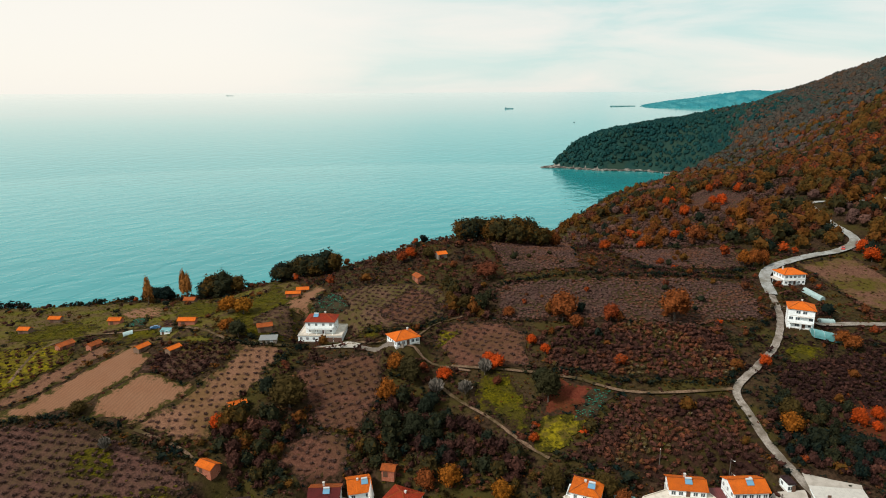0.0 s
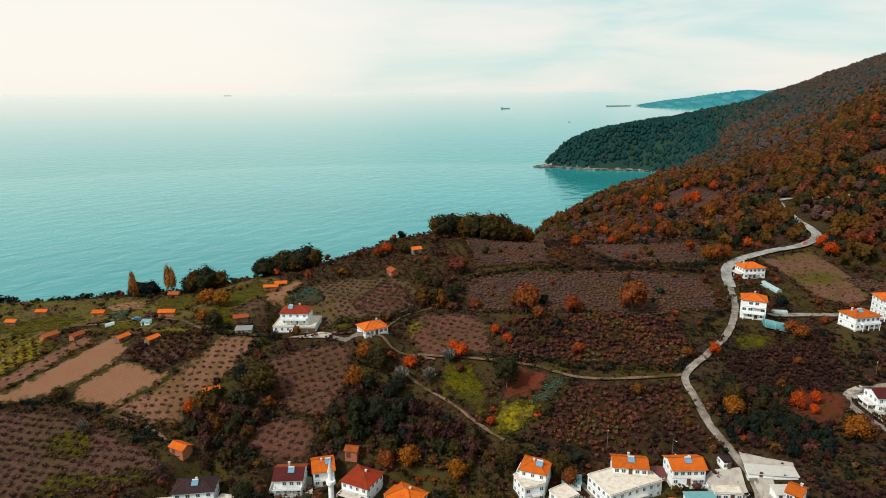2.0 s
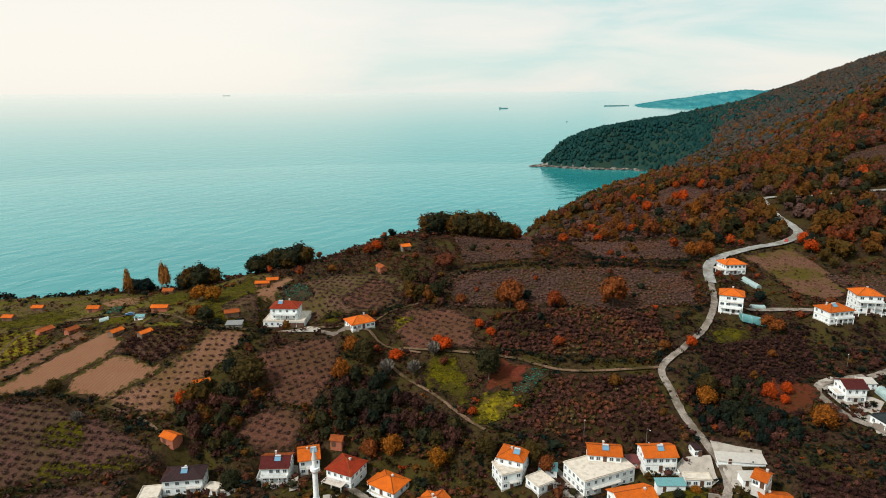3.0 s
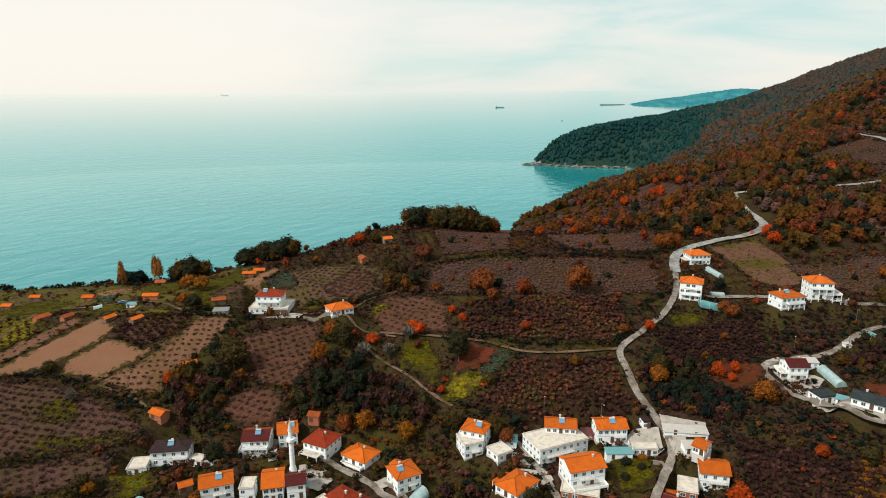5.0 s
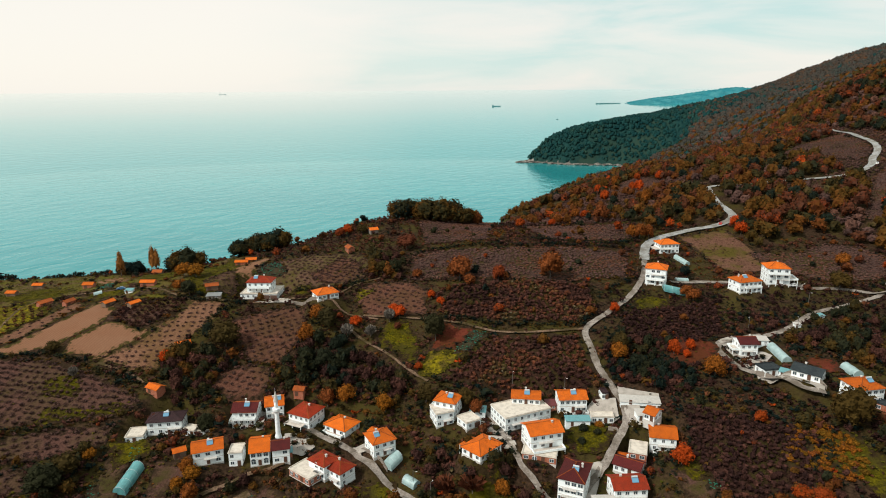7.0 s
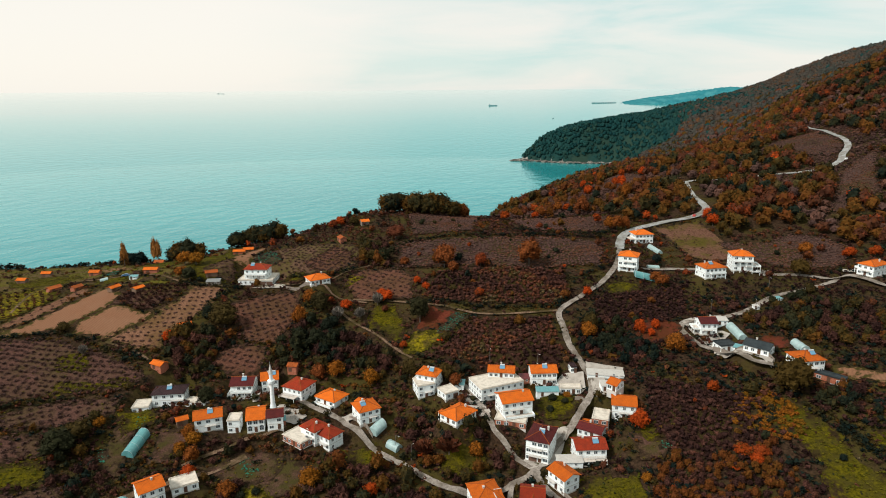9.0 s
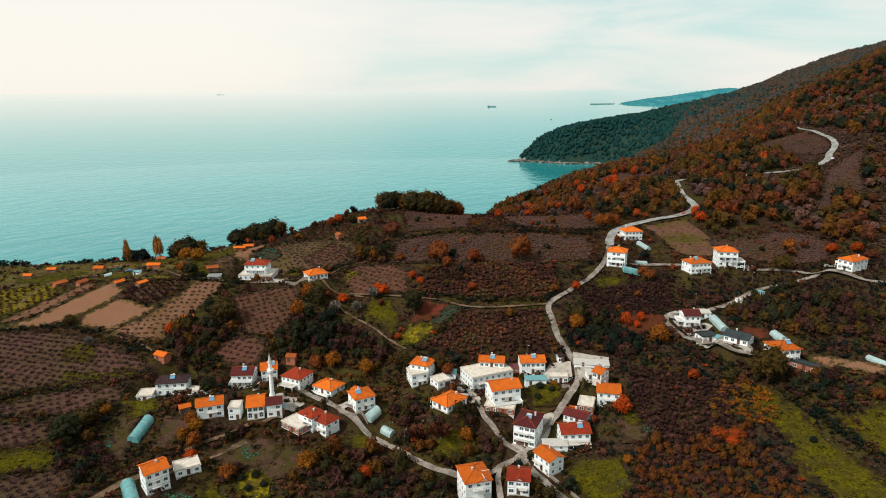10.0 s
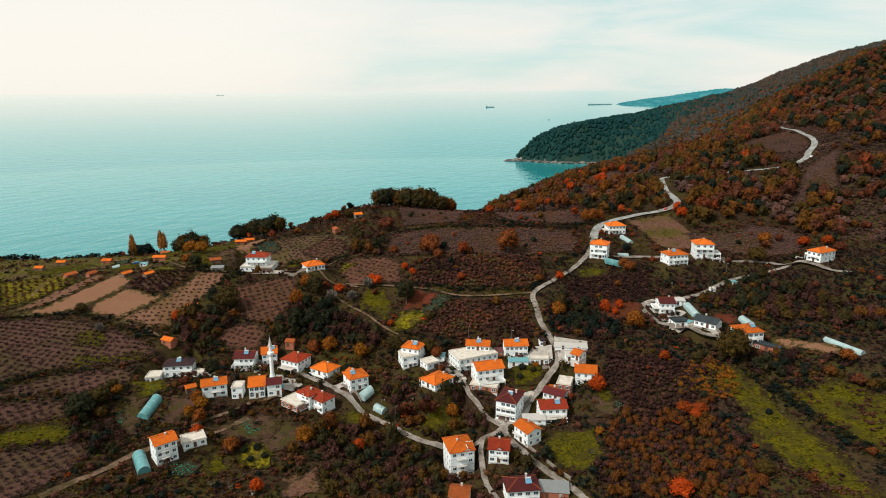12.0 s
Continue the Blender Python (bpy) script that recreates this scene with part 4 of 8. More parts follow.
# ---- plants ----
def crown_shape(seed, count, leaf, lumps=7, core=None, even=False):
    """Loose leaf triangles on a lumpy crown of radius and height about 1, its foot at 0: (count, 3, 3)."""
    rng = np.random.default_rng(seed)
    ball = rng.normal(size=(lumps, 3))
    ball /= np.linalg.norm(ball, axis=1)[:, None]
    ball[:, 2] = np.abs(ball[:, 2]) - 0.25
    ball *= rng.uniform(0.36, 0.86, (lumps, 1))
    size = rng.uniform(0.24, 0.54, lumps)
    if even:  # lumps spread evenly over a round head
        turn, k = rng.uniform(0, 6.28) + 2.4 * np.arange(lumps), (np.arange(lumps) + 0.5) / lumps
        lift = 1 - 1.55 * k
        flat_part = np.sqrt(1 - lift**2)
        ball = np.column_stack([flat_part * np.cos(turn), flat_part * np.sin(turn), lift]) * rng.uniform(0.5, 0.72, (lumps, 1))
        size = rng.uniform(0.28, 0.42, lumps)
    which = rng.integers(0, lumps, count)
    d = rng.normal(size=(count, 3))
    d /= np.linalg.norm(d, axis=1)[:, None]
    c = ball[which] + d * (size[which] * rng.uniform(0.74, 1.2, count))[:, None]
    c[:, 2] = c[:, 2] * 0.62 + 0.52
    c[:, 2] = np.maximum(c[:, 2], 0.03)
    # each leaf clump lies across its way out, tilted a little
    up = d + rng.normal(0, 0.38, (count, 3))
    up /= np.linalg.norm(up, axis=1)[:, None]
    side = np.cross(up, rng.normal(size=(count, 3)))
    side /= np.linalg.norm(side, axis=1)[:, None]
    other = np.cross(up, side)
    r = leaf * rng.uniform(0.6, 1.4, count)[:, None] * (1.15, 1.15, 0.62)
    tri = np.stack([c + side * r, c - side * r * 0.5 + other * r * 0.87, c - side * r * 0.5 - other * r * 0.87], 1)
    if not (count >= 100 if core is None else core):
        return tri
    # a closed lumpy core, so that the crown holds together
    bm = bmesh.new()
    bmesh.ops.create_icosphere(bm, subdivisions=core or 2, radius=1)
    bm.verts.ensure_lookup_table()
    v = np.array([k.co for k in bm.verts])
    v /= np.linalg.norm(v, axis=1)[:, None]
    along = v @ ball.T
    room = size**2 - (ball**2).sum(1) + along**2
    reach = np.where(room > 0, along + np.sqrt(np.maximum(room, 0)), 0.5).max(1)
    v = v * (reach * rng.uniform(0.72, 0.92, len(v)))[:, None]
    v[:, 2] = np.maximum(v[:, 2] * 0.62 + 0.52, 0.03)
    core = np.array([[v[k.index] for k in f.verts] for f in bm.faces])
    bm.free()
    return np.concatenate([tri, core])


def twig_shape(seed, count, spread=0.75):
    """A bare bush: thin blades that rise from its foot and fan out."""
    rng = np.random.default_rng(seed)
    a = rng.uniform(0, 2 * np.pi, count)
    out = spread * np.sqrt(rng.uniform(0.02, 1, count))
    h = rng.uniform(0.55, 1.0, count) * (1 - 0.35 * out**2)
    tip = np.column_stack([np.cos(a) * out, np.sin(a) * out, h])
    foot = tip * np.column_stack([np.full(count, 0.35), np.full(count, 0.35), rng.uniform(0.0, 0.4, count)])
    w = rng.uniform(0.05, 0.13, count)[:, None]
    b = a + rng.uniform(0, 3.1, count)
    side = np.column_stack([-np.sin(b), np.cos(b), np.zeros(count)]) * w
    return np.stack([foot, tip + side, tip - side + rng.normal(0, 0.05, (count, 3))], 1)


def planted(name, xy, size, tall, tint, shapes, mat, label, category, sink=0.1, trunk=0.0):
    """Many plants as one object: each takes one of the shapes, turned and scaled."""
    xy = np.asarray(xy, float)
    if not len(xy):
        return None
    rng = np.random.default_rng(len(xy))
    z = ground_z(xy[:, 0], xy[:, 1]) - sink
    turn = rng.uniform(0, 2 * np.pi, len(xy))
    pick = rng.integers(0, len(shapes), len(xy))
    cos, tins = [], []
    for k, s in enumerate(shapes):
        m = np.nonzero(pick == k)[0]
        c, n = np.cos(turn[m])[:, None, None], np.sin(turn[m])[:, None, None]
        x = (s[None, :, :, 0] * c - s[None, :, :, 1] * n) * size[m][:, None, None] + xy[m, 0][:, None, None]
        y = (s[None, :, :, 0] * n + s[None, :, :, 1] * c) * size[m][:, None, None] + xy[m, 1][:, None, None]
        zz = (s[None, :, :, 2] * (1 - trunk) + trunk) * tall[m][:, None, None] + z[m][:, None, None]
        cos.append(np.stack([x, y, zz], -1).reshape(-1, 3, 3))
        tins.append(np.clip(np.repeat(tint[m], len(s)) + rng.normal(0, 0.035, len(m) * len(s)), 0, 1))
    me = triangles_mesh(name, np.concatenate(cos), np.concatenate(tins), mat)
    return tagged(new(name, me), label, category, kind="stuff")


def jittered(x0, x1, y0, y1, step, seed, amount=0.42):
    rng = np.random.default_rng(seed)
    gx, gy = np.meshgrid(np.arange(x0, x1, step), np.arange(y0, y1, step))
    return np.column_stack([gx.ravel(), gy.ravel()]) + rng.uniform(-amount, amount, (gx.size, 2)) * step


def patches(x, y, size):
    """Slow variation 0..1 that groups the plants' colours."""
    return 0.5 + 0.5 * np.sin(x / size + 2.1 * np.sin(y / size * 0.83)) * np.cos(y / size * 1.17 + 1.7 * np.sin(x / size * 0.71))


FOREST = [(82, 405), (108, 374), (170, 366), (178, 344), (214, 349), (228, 338), (228, 303), (256, 318), (280, 318), (302, 280), (330, 236), (335, 100), (420, -400), (3200, -400), (3200, 3200), (0, 3200)]


CLEAR = []  # places of barns, sheds and tunnels: x, y, radius


def keep_clear(x, y, radius):
    CLEAR.append((x, y, radius))


keep_clear(-204, 290, 4.7)
keep_clear(-200, 309, 4.8)
keep_clear(-169, 264, 6.8)
keep_clear(-153, 259, 5.5)
keep_clear(-160, 292, 4.8)
keep_clear(-128, 252, 6.0)
keep_clear(-114, 248, 6.4)
keep_clear(-117, 272, 5.8)
keep_clear(-151, 359, 5.1)
keep_clear(-135, 524, 4.7)
keep_clear(-133, 536, 4.8)
keep_clear(-76, 306, 5.5)
keep_clear(-79, 263, 5.1)
keep_clear(-1, 342, 4.7)
keep_clear(-13, 314, 5.5)
keep_clear(-78, 218, 5.1)
keep_clear(-79.5, 190, 7.4)
keep_clear(-21, 189, 4.7)
keep_clear(-58, 159, 4.2)
keep_clear(108, 144, 4.2)
keep_clear(-72, 151, 5.0)
keep_clear(-72, 146, 5.0)
keep_clear(-73, 141, 5.0)
keep_clear(-63, 115, 5.0)
keep_clear(-60, 111, 5.0)
keep_clear(-58, 107, 5.0)
keep_clear(25, 153, 5.0)
keep_clear(24, 151, 5.0)
keep_clear(22, 149, 5.0)
keep_clear(29, 145, 4.5)
keep_clear(31, 143, 4.5)
keep_clear(33, 142, 4.5)
keep_clear(186, 198, 5.0)
keep_clear(186, 193, 5.0)
keep_clear(186, 187, 5.0)
keep_clear(204, 175, 5.0)
keep_clear(204, 172, 5.0)
keep_clear(204, 168, 5.0)
keep_clear(223, 138, 5.0)
keep_clear(226, 132, 5.0)
keep_clear(229, 126, 5.0)
keep_clear(157, 251, 5.0)
keep_clear(161, 251, 5.0)
keep_clear(165, 250, 5.0)
keep_clear(181, 300, 5.0)
keep_clear(182, 296, 5.0)
keep_clear(183, 292, 5.0)
keep_clear(-144, 268, 4.0)
keep_clear(-143, 269, 4.0)
keep_clear(-141, 270, 4.0)
keep_clear(169, 267, 4.0)
keep_clear(171, 267, 4.0)
keep_clear(174, 267, 4.0)
keep_clear(57, 173, 5.0)
keep_clear(94, 159, 6.5)
keep_clear(183, 203, 4.5)
keep_clear(-17, 157, 4.5)
keep_clear(97, 83, 7.0)
keep_clear(95, 122, 6.5)
keep_clear(178, 172, 4.5)
keep_clear(206, 214, 4.0)
keep_clear(220, 220, 4.5)
keep_clear(-75, 255, 5.5)
keep_clear(86, 175, 4.0)
keep_clear(117, 157, 4.5)
keep_clear(-123, 265, 4.0)
keep_clear(119, 168, 9.5)


def open_ground(p):
    """Keeps the places that lie off fields, roads and houses."""
    ok = (road_gap(p[:, 0], p[:, 1]) > 0.7) & (house_gap(p[:, 0], p[:, 1]) > 2.0)
    for kind, poly in FIELDS:
        ok &= ~inside(p[:, 0], p[:, 1], poly)
    for cx, cy, cr in CLEAR:
        ok &= np.hypot(p[:, 0] - cx, p[:, 1] - cy) > cr
    return p[ok]


# woods on the far hills, the headland and the ridge above the road
rng = np.random.default_rng(5)


def canopy_shape(seed, tufts=12):
    """A tree top seen from afar: a low uneven dome with leaf tufts on it."""
    rng2 = np.random.default_rng(seed)
    bm = bmesh.new()
    bmesh.ops.create_icosphere(bm, subdivisions=1, radius=1)
    v = np.array([k.co for k in bm.verts]) * rng2.uniform(0.78, 1.12, (len(bm.verts), 1))
    v[:, 2] = 0.45 + 0.55 * v[:, 2]
    dome = np.array([[v[k.index] for k in f.verts] for f in bm.faces if f.calc_center_median().z > -0.45])
    bm.free()
    d = rng2.normal(size=(tufts, 3))
    d /= np.linalg.norm(d, axis=1)[:, None]
    d[:, 2] = np.abs(d[:, 2])
    c = d * (0.92, 0.92, 0.5) + (0, 0, 0.48)
    side = np.cross(d, rng2.normal(size=(tufts, 3)))
    side /= np.linalg.norm(side, axis=1)[:, None]
    other, r = np.cross(d, side), rng2.uniform(0.2, 0.42, (tufts, 1))
    return np.concatenate([np.stack([c + side * r, c - side * r * 0.5 + other * r * 0.87, c - side * r * 0.5 - other * r * 0.87], 1), dome])


CANOPY = [canopy_shape(s, 8) for s in range(1, 10)]


def far_green(p):
    """Share of evergreens: most on the headland, none on the inland hills."""
    return np.clip((p[:, 1] - 780 - 0.42 * p[:, 0]) / 210, 0, 1) * np.clip((760 - p[:, 0]) / 300, 0, 1) * 1.25


p = jittered(60, 1240, 640, 1770, 6.3, 11, 0.5)
p = p[(land_height(p[:, 0], p[:, 1]) > 5) & inside(p[:, 0], p[:, 1], FOREST)]
p = p[(p[:, 0] < 580 + 0.72 * (p[:, 1] - 640)) & (p[:, 0] < 2360 - 0.8 * p[:, 1]) & (road_gap(p[:, 0], p[:, 1]) > 4)]
green = rng.random(len(p)) < far_green(p) + (rng.random(len(p)) < 0.06) * 0.4
# share of crowns in the haze-greyed colours, growing inland
hazed = rng.random(len(p)) < np.clip(0.15 + (p[:, 1] - 760) / 260, 0, 1)
size = 3.0 + 3.0 * rng.random(len(p)) ** 1.3
tall = size * rng.uniform(1.0, 1.5, len(p)) + 3.2
mix = 0.55 * patches(p[:, 0], p[:, 1], 47) + 0.45 * patches(p[:, 1], p[:, 0], 19)
k = hazed & ~green
planted("far_woods", p[k], size[k], tall[k], np.clip(0.28 + 0.55 * mix + rng.normal(0, 0.14, len(p)), 0, 1)[k], CANOPY, M_FAR, "distant autumn woods, grey-brown with painted haze, covering the hills above the sea", "woods", 1.6)
bare = ~hazed & ~green & (0.6 * patches(p[:, 0] + 30, p[:, 1], 29) + 0.4 * rng.random(len(p)) > 0.6)
planted("bare_woods", p[bare], 0.9 * size[bare], 0.7 * tall[bare], np.clip(0.8 * mix + rng.normal(0, 0.15, len(p)), 0, 1)[bare], CANOPY, M_MAUVE, "leafless mauve-brown woods on the ridge", "woods", 1.0)
k = ~hazed & ~green & ~bare
planted("ridge_woods", p[k], size[k], tall[k], np.where(rng.random(len(p)) < 0.24, 0.77, np.clip(0.2 + 0.42 * mix + rng.normal(0, 0.08, len(p)), 0, 0.66))[k], CANOPY, M_LEAF, "orange and brown autumn woods on the ridge", "woods", 1.0)
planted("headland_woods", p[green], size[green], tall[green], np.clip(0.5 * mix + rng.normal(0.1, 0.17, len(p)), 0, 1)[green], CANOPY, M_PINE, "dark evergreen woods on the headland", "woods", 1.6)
# the hills behind, out of sight from the village
p = jittered(300, 2300, 100, 2100, 32, 14)
p = p[(land_height(p[:, 0], p[:, 1]) > 5) & inside(p[:, 0], p[:, 1], FOREST)]
p = p[((p[:, 0] > 580 + 0.72 * (p[:, 1] - 640)) & (p[:, 0] > 640)) | (p[:, 0] > 2360 - 0.8 * p[:, 1])]
size = rng.uniform(15, 21, len(p))
planted("far_woods", p, size, 0.5 * size, np.clip(rng.normal(0.5, 0.2, len(p)), 0, 1), CANOPY, M_FAR, "distant autumn woods, grey-brown with painted haze, covering the inland hills", "woods", 2.0)
# woods on the near hillside: dense stands, with bare mauve scrub between them
STANDS = []
STANDS.append([(240, 408), (252, 436), (266, 442), (272, 394), (296, 381), (326, 388), (338, 384), (334, 366), (322, 342), (347, 329), (330, 300), (308, 266), (300, 279), (288, 290), (282, 305), (262, 300), (246, 292), (232, 298), (227, 309), (230, 343), (233, 368)])
STANDS.append([(168, 361), (186, 405), (203, 436), (220, 448), (240, 408), (227, 352), (213, 338), (191, 331), (172, 327)])
STANDS.append([(244, 448), (262, 478), (300, 505), (319, 452), (339, 436), (335, 404), (297, 394), (267, 405), (262, 432)])
STANDS.append([(220, 534), (251, 510), (274, 525), (295, 474), (317, 481), (338, 472), (371, 481), (394, 515), (440, 640), (100, 640), (160, 580)])
p = jittered(70, 640, 100, 640, 7.8, 12, 0.36)
p = p[(land_height(p[:, 0], p[:, 1]) > 6) & inside(p[:, 0], p[:, 1], FOREST)]
p = open_ground(p)
stand = np.any([inside(p[:, 0], p[:, 1], q) for q in STANDS], axis=0) | (p[:, 0] > 412) | (p[:, 0] > 350) & (p[:, 1] < 372)
slope = ~stand & (p[:, 0] < 232)
share = np.where(stand, 1.0, np.where(slope, 0.24 + 0.4 * patches(p[:, 0], p[:, 1], 17), 0.08 + 0.16 * patches(p[:, 0], p[:, 1], 12)))
k = rng.random(len(p)) < share
p, stand = p[k], stand[k]
big = np.where(stand, 3.7 + 2.6 * rng.random(len(p)) ** 1.2, 2.4 + 2.6 * rng.random(len(p)) ** 1.5)
k = road_gap(p[:, 0], p[:, 1]) > 0.7 * big
# the verge below the upper bends is kept clear
for vx, vy, vr in ((372, 424, 17), (388, 448, 14), (397, 470, 15), (402, 492, 14), (352, 397, 10), (340, 388, 9)):
    k &= np.hypot(p[:, 0] - vx, p[:, 1] - vy) > vr
p, big = p[k], big[k]
tall = big * rng.uniform(1.55, 2.1, len(p))
group = 0.6 * patches(p[:, 0], p[:, 1], 21) + 0.4 * rng.random(len(p))
tint = np.clip(0.34 + 0.3 * group + rng.normal(0, 0.04, len(p)), 0.16, 0.66)
odd = rng.random(len(p))
odd = np.where(p[:, 0] > 335, odd * 0.62, odd)
tint = np.where(odd < 0.27, 0.76 + rng.normal(0, 0.03, len(p)), np.where(odd < 0.42, 0.22 + rng.normal(0, 0.05, len(p)), np.where(odd < 0.48, 0.08, np.where(odd > 0.985, 0.9, tint))))
bare = 0.55 * patches(p[:, 0] + 60, p[:, 1] + 20, 16) + 0.45 * rng.random(len(p)) > 0.69
planted("bare_woods", p[bare], 0.85 * big[bare], 0.75 * tall[bare], np.clip(rng.normal(0.5, 0.3, bare.sum()), 0, 1), [crown_shape(s, 110, 0.13, lumps=10, even=True) for s in (13, 14, 17)], M_MAUVE, "leafless mauve-brown trees in the hillside woods", "woods")
p, big, tall, tint = p[~bare], big[~bare], tall[~bare], tint[~bare]
k = p[:, 0] < 0.8 * p[:, 1] + 200
planted("hillside_woods", p[k], big[k], tall[k], tint[k], [crown_shape(s, 130, 0.125, lumps=10, even=True) for s in (4, 5, 6, 7, 8, 9)], M_LEAF, "brown and orange autumn woods on the hillside", "woods")
planted("hillside_woods", p[~k], big[~k], tall[~k], tint[~k], [crown_shape(s, 30, 0.25, core=1) for s in (4, 5, 6)], M_LEAF, "brown and orange autumn woods on the hillside", "woods")
p = p[::2] + rng.uniform(-5, 5, (len(p[::2]), 2))
s = rng.uniform(1.0, 2.2, len(p))
planted("undergrowth", p, s, s * 1.1, np.clip(rng.normal(0.3, 0.2, len(p)), 0, 0.8), [crown_shape(s2, 30, 0.3, lumps=4, core=False) for s2 in (9, 10)], M_LEAF, "dark undergrowth below the hillside woods", "scrub")
p = open_ground(jittered(90, 420, 240, 560, 2.7, 16, 0.5))
p = p[(land_height(p[:, 0], p[:, 1]) > 6) & inside(p[:, 0], p[:, 1], FOREST)]
p = p[~np.any([inside(p[:, 0], p[:, 1], q) for q in STANDS], axis=0)]
s = 0.9 + 1.3 * rng.random(len(p)) ** 1.6
planted("bare_scrub", p, s, s * rng.uniform(0.9, 1.4, len(p)), np.clip(0.75 * patches(p[:, 0], p[:, 1], 14) + rng.normal(0.05, 0.14, len(p)), 0, 1), [crown_shape(s2, 24, 0.3, lumps=5, core=1) for s2 in (11, 12, 15)], M_MAUVE, "leafless mauve-brown scrub on the open hillside", "scrub")

# orchard and hazel bushes in rows
HAZEL = [crown_shape(s, 34, 0.2, lumps=8, core=1) for s in (1, 2, 3, 4)]
LOW_HAZEL = [crown_shape(s, 14, 0.26, lumps=6, core=1) for s in (5, 6, 7)]
BUSH = [crown_shape(s, 27, 0.31, lumps=5) for s in (21, 22, 23)]
for k, (kind, poly) in enumerate(FIELDS):
    gap = {"hazel": 2.05, "mauvehazel": 1.95, "mauverows": 3.3, "tanrows": 3.3, "tanstrip": 4.6, "darkrows": 2.75, "redrows": 3.4, "greyrows": 3.6, "yellow": 3.8 if poly[0][0] < -150 else None}.get(kind)
    if not gap:
        continue
    q = np.array(poly, float)
    e = q[1] - q[0]
    a = math.atan2(e[1], e[0])
    r = np.hypot(*(q.max(0) - q.min(0)))
    p = jittered(-r, r, -r, r, gap, 40 + k, 0.44 if kind in ("hazel", "mauvehazel") else 0.18)
    p = np.column_stack([p[:, 0] * math.cos(a) - p[:, 1] * math.sin(a), p[:, 0] * math.sin(a) + p[:, 1] * math.cos(a)]) + q.mean(0)
    p = p[inside(p[:, 0], p[:, 1], poly)]
    p = p[(road_gap(p[:, 0], p[:, 1]) > (3.2 if kind == "hazel" else 1.2)) & (house_gap(p[:, 0], p[:, 1]) > 1.5)]
    s = rng.uniform(0.8, 1.15, len(p))
    if kind in ("hazel", "mauvehazel"):
        planted("hazel_bushes", p, (1.35 if kind == "mauvehazel" else 1.5) * s, (1.3 if kind == "mauvehazel" else 2.5) * s, np.clip((0.14 if q[:, 1].mean() < 190 or 110 < q[:, 0].mean() < 170 and kind == "hazel" else 0.75) * patches(p[:, 0], p[:, 1], 11) + (0.2 if kind == "mauvehazel" else 0.0) + rng.normal(0, 0.15, len(p)), 0, 0.85), LOW_HAZEL if kind == "mauvehazel" else HAZEL, M_MAUVE if kind == "mauvehazel" else M_TWIG, "bare purple-brown hazel bushes planted in rows", "bushes")
    else:
        wide = {"darkrows": 1.75, "tanrows": 1.1, "tanstrip": 0.95, "mauverows": 1.45}.get(kind, 1.3)
        planted("orchard_bushes", p, wide * s, wide * s, rng.uniform(0.0, 0.5, len(p)) if kind in ("darkrows", "mauverows") else rng.uniform(0.1, 0.7, len(p)), [np.concatenate([crown_shape(70 + i, 44, 0.22, lumps=5, core=False), twig_shape(70 + i, 20)]) for i in range(3)], M_MAUVE if kind in ("mauverows", "tanrows", "tanstrip", "redrows", "greyrows") else M_TWIG, "small dark bushes in orchard rows", "bushes")

# weeds and tufts on the meadows and bare plots
TUFT = [crown_shape(60 + i, 12, 0.42, lumps=3) for i in range(4)]
for k, (kind, poly) in enumerate(FIELDS):
    gap = {"lawn": 1.7, "yellow": 1.5, "dry": 2.6, "redsoil": 2.4, "soil": 2.6, "crop": 0.9, "heath": 1.9, "hazel": 6.0, "greyrows": 2.6, "darkrows": 2.4, "mauverows": 3.8, "redrows": 3.0}.get(kind)
    if not gap:
        continue
    q = np.array(poly, float)
    p = jittered(q[:, 0].min() - 2, q[:, 0].max() + 2, q[:, 1].min() - 2, q[:, 1].max() + 2, gap, 90 + k, 0.5)
    p = p + rng.normal(0, 1.0, p.shape) if kind != "crop" else p
    p = p[inside(p[:, 0], p[:, 1], poly) & (house_gap(p[:, 0], p[:, 1]) > 1) & (road_gap(p[:, 0], p[:, 1]) > 0.3)]
    for other, plot in FIELDS:
        if other == "crop" and kind != "crop":
            p = p[~inside(p[:, 0], p[:, 1], plot)]
    g = patches(p[:, 0], p[:, 1], 5)
    p, g = p[rng.random(len(p)) < 0.3 + 0.6 * g], None
    g = patches(p[:, 1], p[:, 0], 7)
    s = rng.uniform(0.35, 0.95, len(p)) * (0.75 if kind == "crop" else 1)
    low, high = {"lawn": (0.05, 0.72), "yellow": (0.3, 0.7), "crop": (0.0, 1.0), "dry": (0.45, 0.95), "heath": (0.15, 0.9), "darkrows": (0.35, 1.0), "mauverows": (0.3, 1.0), "redrows": (0.7, 1.0), "greyrows": (0.4, 1.0)}.get(kind, (0.5, 1.0))
    tint = np.clip(low + (high - low) * (0.6 * g + 0.4 * rng.random(len(p))), 0, 1)
    planted("weeds", p, s, s * rng.uniform(0.35, 0.8, len(p)), tint, TUFT, M_CABBAGE if kind == "crop" else M_GRASS, "weeds and grass tufts scattered over a plot", "weeds", -field_lift(k))

